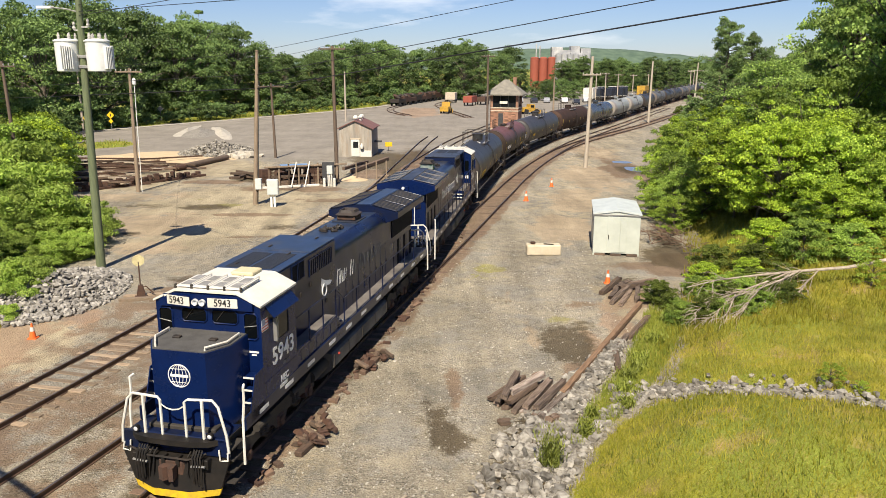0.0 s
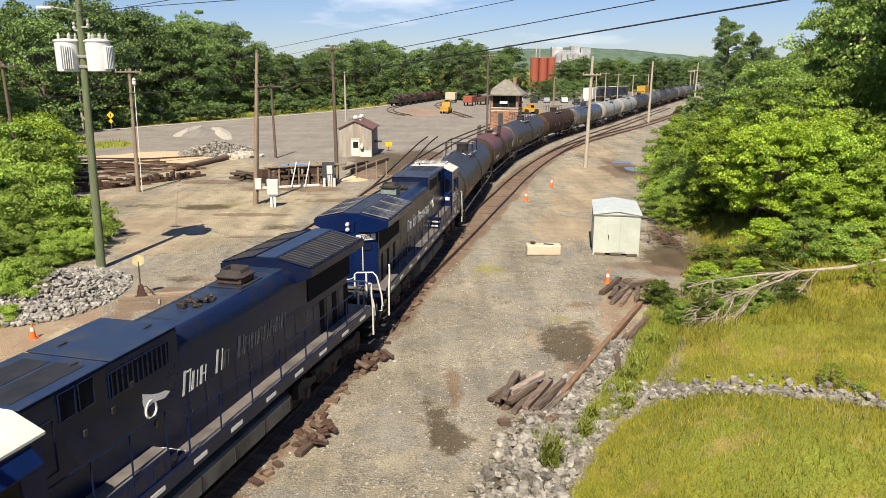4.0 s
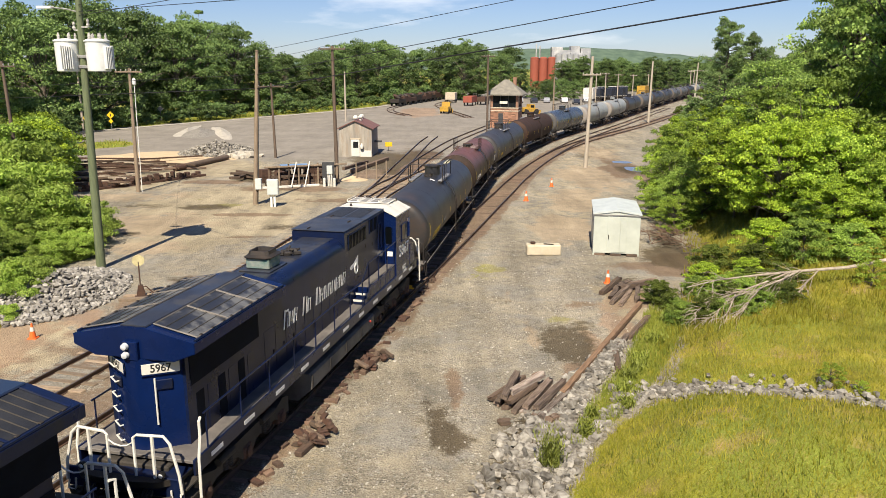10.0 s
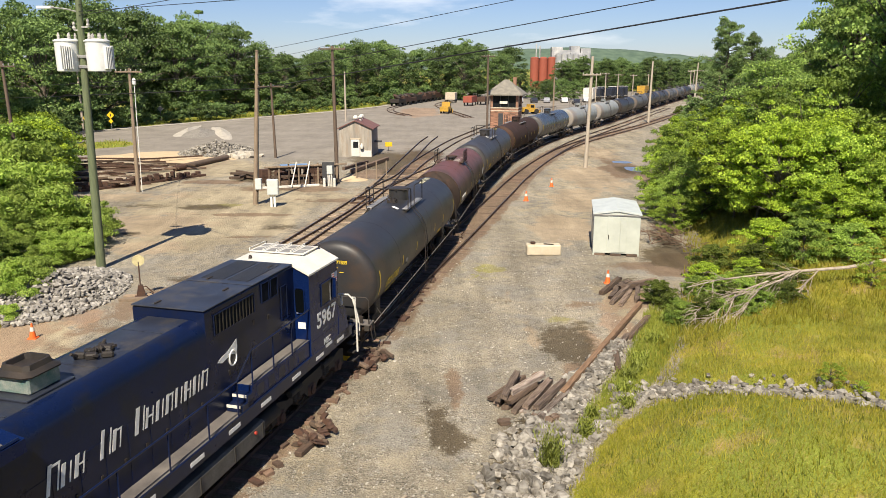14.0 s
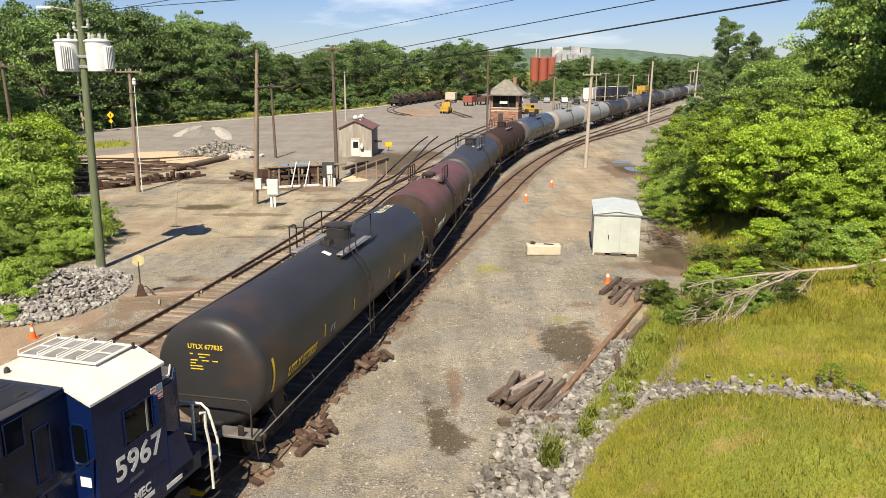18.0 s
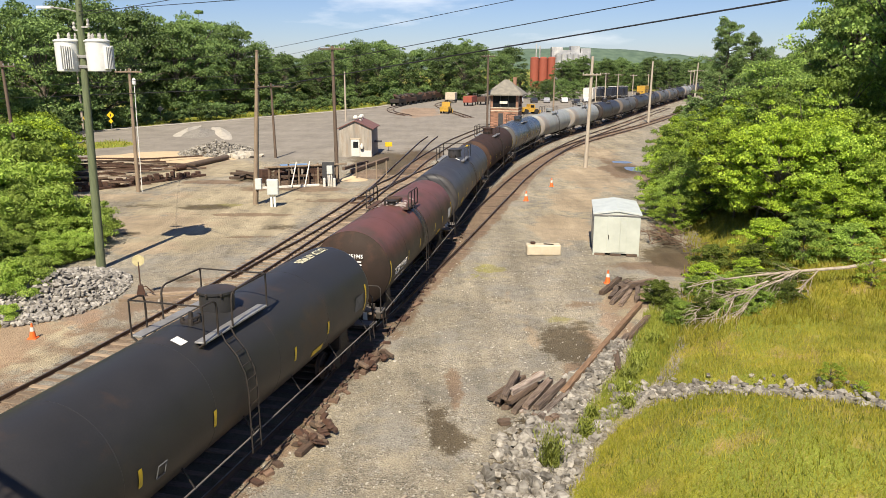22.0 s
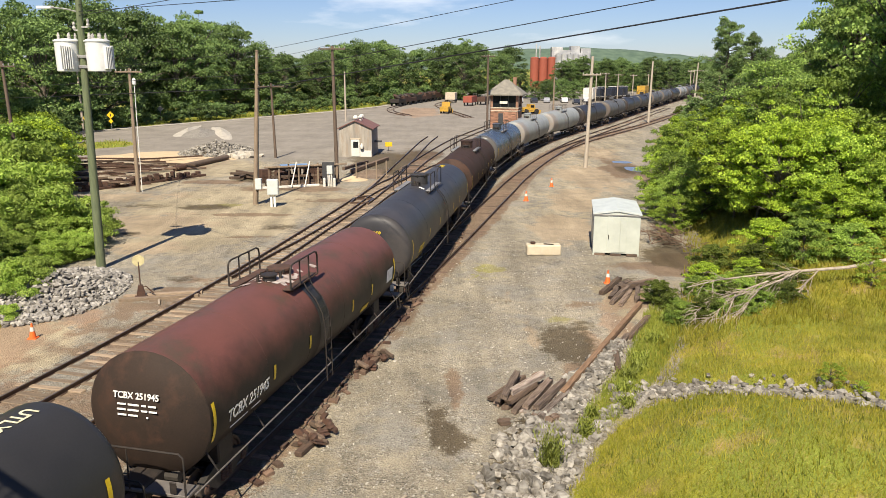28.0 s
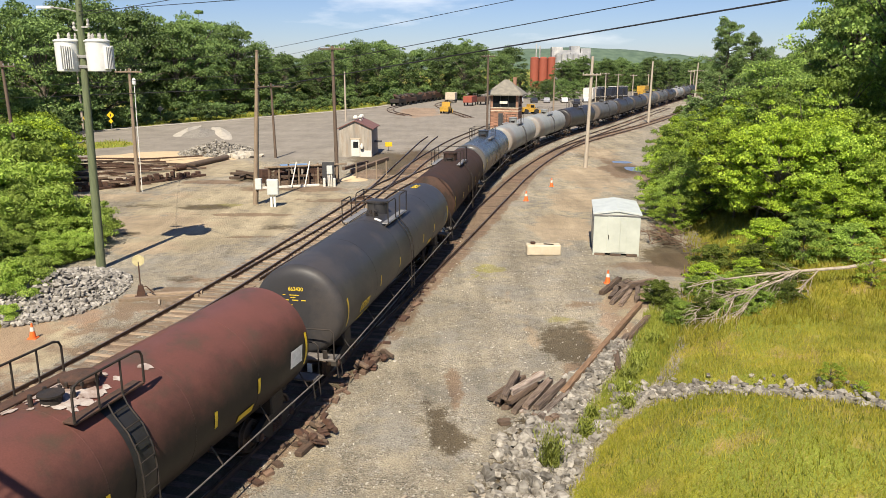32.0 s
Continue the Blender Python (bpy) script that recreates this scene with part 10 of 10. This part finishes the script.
def footbridge():
    """The bridge that carries the camera: deck, beams and a picket railing."""
    root = thing("footbridge", pose(0, 0.3, 0, 0, 0, -37.0), "grey steel road bridge with a dark picket railing", "bridge")
    m = Mesh()
    m.box(-34, 22, -7.0, 0.1, 8.3, 8.58, 0.02)
    part("deck", m, CONCRETE, root)
    for y in (-6.6, -3.4, -0.3):
        m = Mesh()
        m.box(-34, 22, y - 0.15, y + 0.15, 7.5, 8.3, 0.02)
        part("girder", m, BLACK_IRON, root)
    for x in (-32, 20):
        m = Mesh()
        m.box(x - 0.5, x + 0.5, -6.8, -0.1, -0.6, 7.5, 0.05)
        part("pier", m, CONCRETE, root)
    for z, w in ((9.8, 0.04), (9.66, 0.025), (8.72, 0.03)):
        m = Mesh()
        m.box(-34, 22, -w, w, z - w, z + w, 0.008)
        part("railing_bar", m, BLACK_IRON, root)
    m = Mesh()
    m.box(-0.011, 0.011, -0.011, 0.011, 8.58, 9.78)
    me = m.done("picket", BLACK_IRON, smooth=False)
    for k in range(240):
        part("picket", me, None, root, "", place(-30 + 0.15 * k, 0, 0))
    for k in range(14):
        m = Mesh()
        x = -33 + 4.0 * k
        m.box(x - 0.05, x + 0.05, -0.05, 0.05, 8.5, 9.85, 0.01)
        part("railing_post", m, BLACK_IRON, root)


# ---- far things ----
def far_vehicle(name, label, x, y, turn, length, width, height, mat, kind="car"):
    root = thing(name, pose(x, y, GROUND, 0, 0, turn), label, kind, "vehicles far across the yard")
    L, W, H = length / 2, width / 2, height
    m = Mesh()
    if kind == "car":
        m.prism([(-L, 0.35), (-L, 0.85), (-L * 0.7, 0.95), (-L * 0.45, H), (L * 0.3, H), (L * 0.6, 0.95), (L, 0.85), (L, 0.35)], -W, W, "y")
    elif kind == "loader":
        m.prism([(-L, 0.5), (-L, 1.5), (-L * 0.2, 1.6), (-L * 0.15, H), (L * 0.35, H), (L * 0.4, 1.4), (L * 0.7, 1.0), (L * 0.7, 0.5)], -W, W, "y")
    else:
        m.box(-L, L, -W, W, 0.9, H, 0.05)
    part("body", m, mat, root)
    if kind == "loader":
        m = Mesh()
        m.prism([(L * 0.75, 0.1), (L * 1.05, 0.1), (L * 1.1, 0.9), (L * 0.95, 0.4)], -W * 1.1, W * 1.1, "y")
        part("bucket", m, mat, root)
        m = Mesh()
        m.box(L * 0.3, L * 0.95, -0.2, 0.2, 0.5, 1.2, 0.05)
        part("boom", m, mat, root)
    if kind in ("car", "loader"):
        m = Mesh()
        m.box(-L * 0.4 if kind == "car" else -L * 0.13, L * 0.3, -W - 0.01, W + 0.01, H * 0.66, H * 0.92)
        part("window", m, DARK_GLASS, root)
    r = 0.33 if kind == "car" else 0.6 if kind == "loader" else 0.45
    for sx in (-0.62, 0.6):
        for sy in (-1, 1):
            m = Mesh()
            m.lathe([(sy * (W - 0.2), r), (sy * (W + 0.02), r), (sy * (W + 0.03), r * 0.5)], 12, "y", (L * sx, 0, r))
            part("wheel", m, RUBBER, root)
    return root


def build_far():
    rnd = random.Random(17)
    far_vehicle("wheel_loader", "yellow wheel loader parked on the yard", 0.7, 180.5, 75, 4.0, 2.0, 2.6, MACHINE_YELLOW, "loader")
    far_vehicle("wheel_loader", "yellow wheel loader parked beyond the train", 19.9, 178.5, 20, 4.2, 2.0, 2.2, MACHINE_YELLOW, "loader")
    SILVER = material("car_silver", (0.55, 0.56, 0.58), 0.3, 0.5)
    WHITE_CAR = material("car_white", (0.75, 0.75, 0.75), 0.3)
    DARK_CAR = material("car_dark", (0.03, 0.035, 0.05), 0.3)
    for k, (x, y, mt, lab) in enumerate(((18.5, 236, WHITE_CAR, "white"), (23.2, 236, SILVER, "silver"), (27.5, 236, DARK_CAR, "dark"), (31.5, 237, SILVER, "silver"), (36.8, 237, WHITE_CAR, "white"), (38.6, 226, DARK_CAR, "dark"), (44, 240, WHITE_CAR, "white"))):
        far_vehicle("parked_car", lab + " car parked far across the yard", x, y, 85 + rnd.uniform(-6, 6), 4.5, 1.8, 1.5, mt, "car")
    # old wagons on the far siding
    for k in range(9):
        x, y = -12.5 + 1.35 * k, 214.5 + 5.4 * k
        far_vehicle("scrap_wagon", "dark rusty wagon loaded with scrap on a far siding", x, y, 70, 5.0, 2.6, 1.9 + 0.5 * (k % 2), RUST if k % 3 else BLACK_IRON, "wagon")
        load = thing("scrap_load", pose(x, y, GROUND + 1.9, 0, 0, 70), "dark tangled scrap piled on a wagon", "scrap", "scrap loads on the far wagons")
        for j in range(7):
            m = Mesh()
            m.box(-0.6, 0.6, -0.4, 0.4, 0, 0.5, 0.05)
            part("scrap_piece", m, RUST if j % 2 else BLACK_IRON, load, "", pose(rnd.uniform(-1.8, 1.8), rnd.uniform(-0.8, 0.8), rnd.uniform(0, 0.6), rnd.uniform(-30, 30), rnd.uniform(-30, 30), rnd.uniform(0, 180)))
    far_vehicle("flatbed_truck", "rusty red flatbed truck at the wood edge", 7.5, 218, 75, 6.5, 2.5, 2.6, SILO_RED, "truck")
    far_vehicle("flatbed_truck", "dark brown flatbed wagon at the wood edge", 11.5, 224, 75, 6.5, 2.5, 2.2, RUST, "truck")
    far_vehicle("site_cabin", "tan site cabin at the wood edge", 2.4, 236, 80, 4, 3, 3.0, STONE_TRIM, "cabin")
    # stored locomotives, cabins and a white trailer beyond the train
    for x, y, lab, mt, h in ((46.5, 246, "white cabin far beyond the train", WHITE_PAINT, 4.2), (72.6, 284, "yellow caboose far along the line", MACHINE_YELLOW, 4.0), (128, 388, "white trailer far along the line", WHITE_PAINT, 5.0), (136, 396, "white trailer far along the line", WHITE_PAINT, 5.0)):
        far_vehicle("stored_vehicle", lab, x, y, 65, 7.0, 3.0, h, mt, "wagon")
    for x, y in ((50.0, 249), (54.8, 254.5), (59.6, 260)):
        loco = thing("stored_locomotive", pose(x, y, GROUND, 0, 0, 65), "dark blue and white stored locomotive far beyond the train", "locomotive", "vehicles far across the yard")
        for nm, x0, x1, w, z0, z1, mt in (("frame", -3.6, 3.6, 1.4, 0.9, 1.5, BLACK_IRON), ("hood", -3.4, 1.2, 0.9, 1.5, 3.9, DARK_CAR), ("cab", 1.2, 2.6, 1.4, 1.5, 4.3, DARK_CAR), ("cab_roof", 1.1, 2.7, 1.45, 4.3, 4.42, WHITE_PAINT), ("nose", 2.6, 3.5, 0.9, 1.5, 2.9, DARK_CAR), ("sill_stripe", -3.6, 3.6, 1.42, 1.3, 1.5, WHITE_PAINT)):
            m = Mesh()
            m.box(x0, x1, -w, w, z0, z1, 0.04)
            part(nm, m, mt, loco)
        for x0 in (-2.4, 2.2):
            m = Mesh()
            m.box(x0 - 0.9, x0 + 0.9, -1.1, 1.1, 0.0, 0.9, 0.1)
            part("truck", m, BLACK_IRON, loco)
    # silos and mill
    root = thing("grain_silo", pose(53, 400, GROUND), "row of weathered red silos far behind the trees", "silo")
    for k in range(4):
        m = Mesh()
        m.lathe([(0, 2.2), (15.2 - 0.3 * (k % 2), 2.2), (15.6, 1.2), (15.7, 0.1)], 18, "z", (-6.6 + k * 4.4, 0, 0))
        part("silo", m, SILO_RED, root)
    m = Mesh()
    m.rod((-6.0, -1, 15), (-6.0, -1, 22), 0.35, n=8)
    m.rod((-4.2, -1, 15), (-4.2, -1, 21), 0.35, n=8)
    part("stack_pipe", m, SILO_GREY, root)
    root = thing("concrete_mill", pose(64.2, 403, GROUND), "tall pale concrete mill far behind the trees", "mill")
    for x0, x1, y0, y1, z1 in ((-7.5, 0, -5, 5, 16.5), (0, 9.5, -6, 6, 17.5), (-9, -3.5, -2, 4, 20.5), (0.5, 5, -3, 3, 21), (5.5, 10.5, -3, 3, 19.8), (-3.5, 0.6, -2, 2, 19)):
        m = Mesh()
        m.box(x0, x1, y0, y1, 0, z1, 0.1)
        part("bin_block", m, SILO_GREY, root)
    for k in range(6):
        m = Mesh()
        m.lathe([(0, 1.5), (16.8, 1.5)], 14, "z", (-6 + k * 2.9, -5.6, 0))
        part("bin", m, SILO_GREY, root)
    # wooded ridge on the horizon
    ridge = bpy.data.materials.new("wooded_ridge")
    ridge.use_nodes = True
    nt = ridge.node_tree
    bs = nt.nodes["Principled BSDF"]
    nz = nt.nodes.new("ShaderNodeTexNoise")
    tc = nt.nodes.new("ShaderNodeTexCoord")
    nz.inputs["Scale"].default_value, nz.inputs["Detail"].default_value = 0.03, 8
    rp = nt.nodes.new("ShaderNodeValToRGB")
    rp.color_ramp.elements[0].color, rp.color_ramp.elements[1].color = (0.06, 0.10, 0.07, 1), (0.10, 0.15, 0.10, 1)
    rp.color_ramp.elements[0].position, rp.color_ramp.elements[1].position = 0.35, 0.65
    nt.links.new(tc.outputs["Object"], nz.inputs["Vector"])
    nt.links.new(nz.outputs["Fac"], rp.inputs["Fac"])
    nt.links.new(rp.outputs["Color"], bs.inputs["Base Color"])
    bs.inputs["Roughness"].default_value = 1.0
    m = Mesh()
    nx = 120
    for j in range(7):
        for i in range(nx):
            x = -2600 + i * 45
            h = float(np.interp(x, [-2600, -900, -200, 200, 560, 800, 1100, 1500, 2800], [40, 42, 60, 84, 100, 92, 62, 48, 40]))
            w = j / 6
            m.v.append((x, 3150 + 500 * w, (h * (0.5 - 0.5 * math.cos(math.pi * min(1, w * 1.4))) if w < 0.72 else h * (1 - (w - 0.72))) + 5 * noise.noise((x * 0.012, w * 3, 0)) * (j > 0) - 2))
    m.f += [(j * nx + i, j * nx + i + 1, (j + 1) * nx + i + 1, (j + 1) * nx + i) for j in range(6) for i in range(nx - 1)]
    tagged(new("backdrop_ridge", m.done("backdrop_ridge", ridge)), "wooded green ridge on the far horizon", "hill", kind="structure")


build_stones()
build_timber()
scrap_pile(-2.55, 25.8, 75, 1)
scrap_pile(-3.65, 20.0, 70, 2)
build_poles()
build_tower()
build_house()
build_shed()
build_fixtures()
fallen_tree()
brush_pile()
footbridge()
tie_litter()
road_edge()
build_far()

build_tracks()
motions()
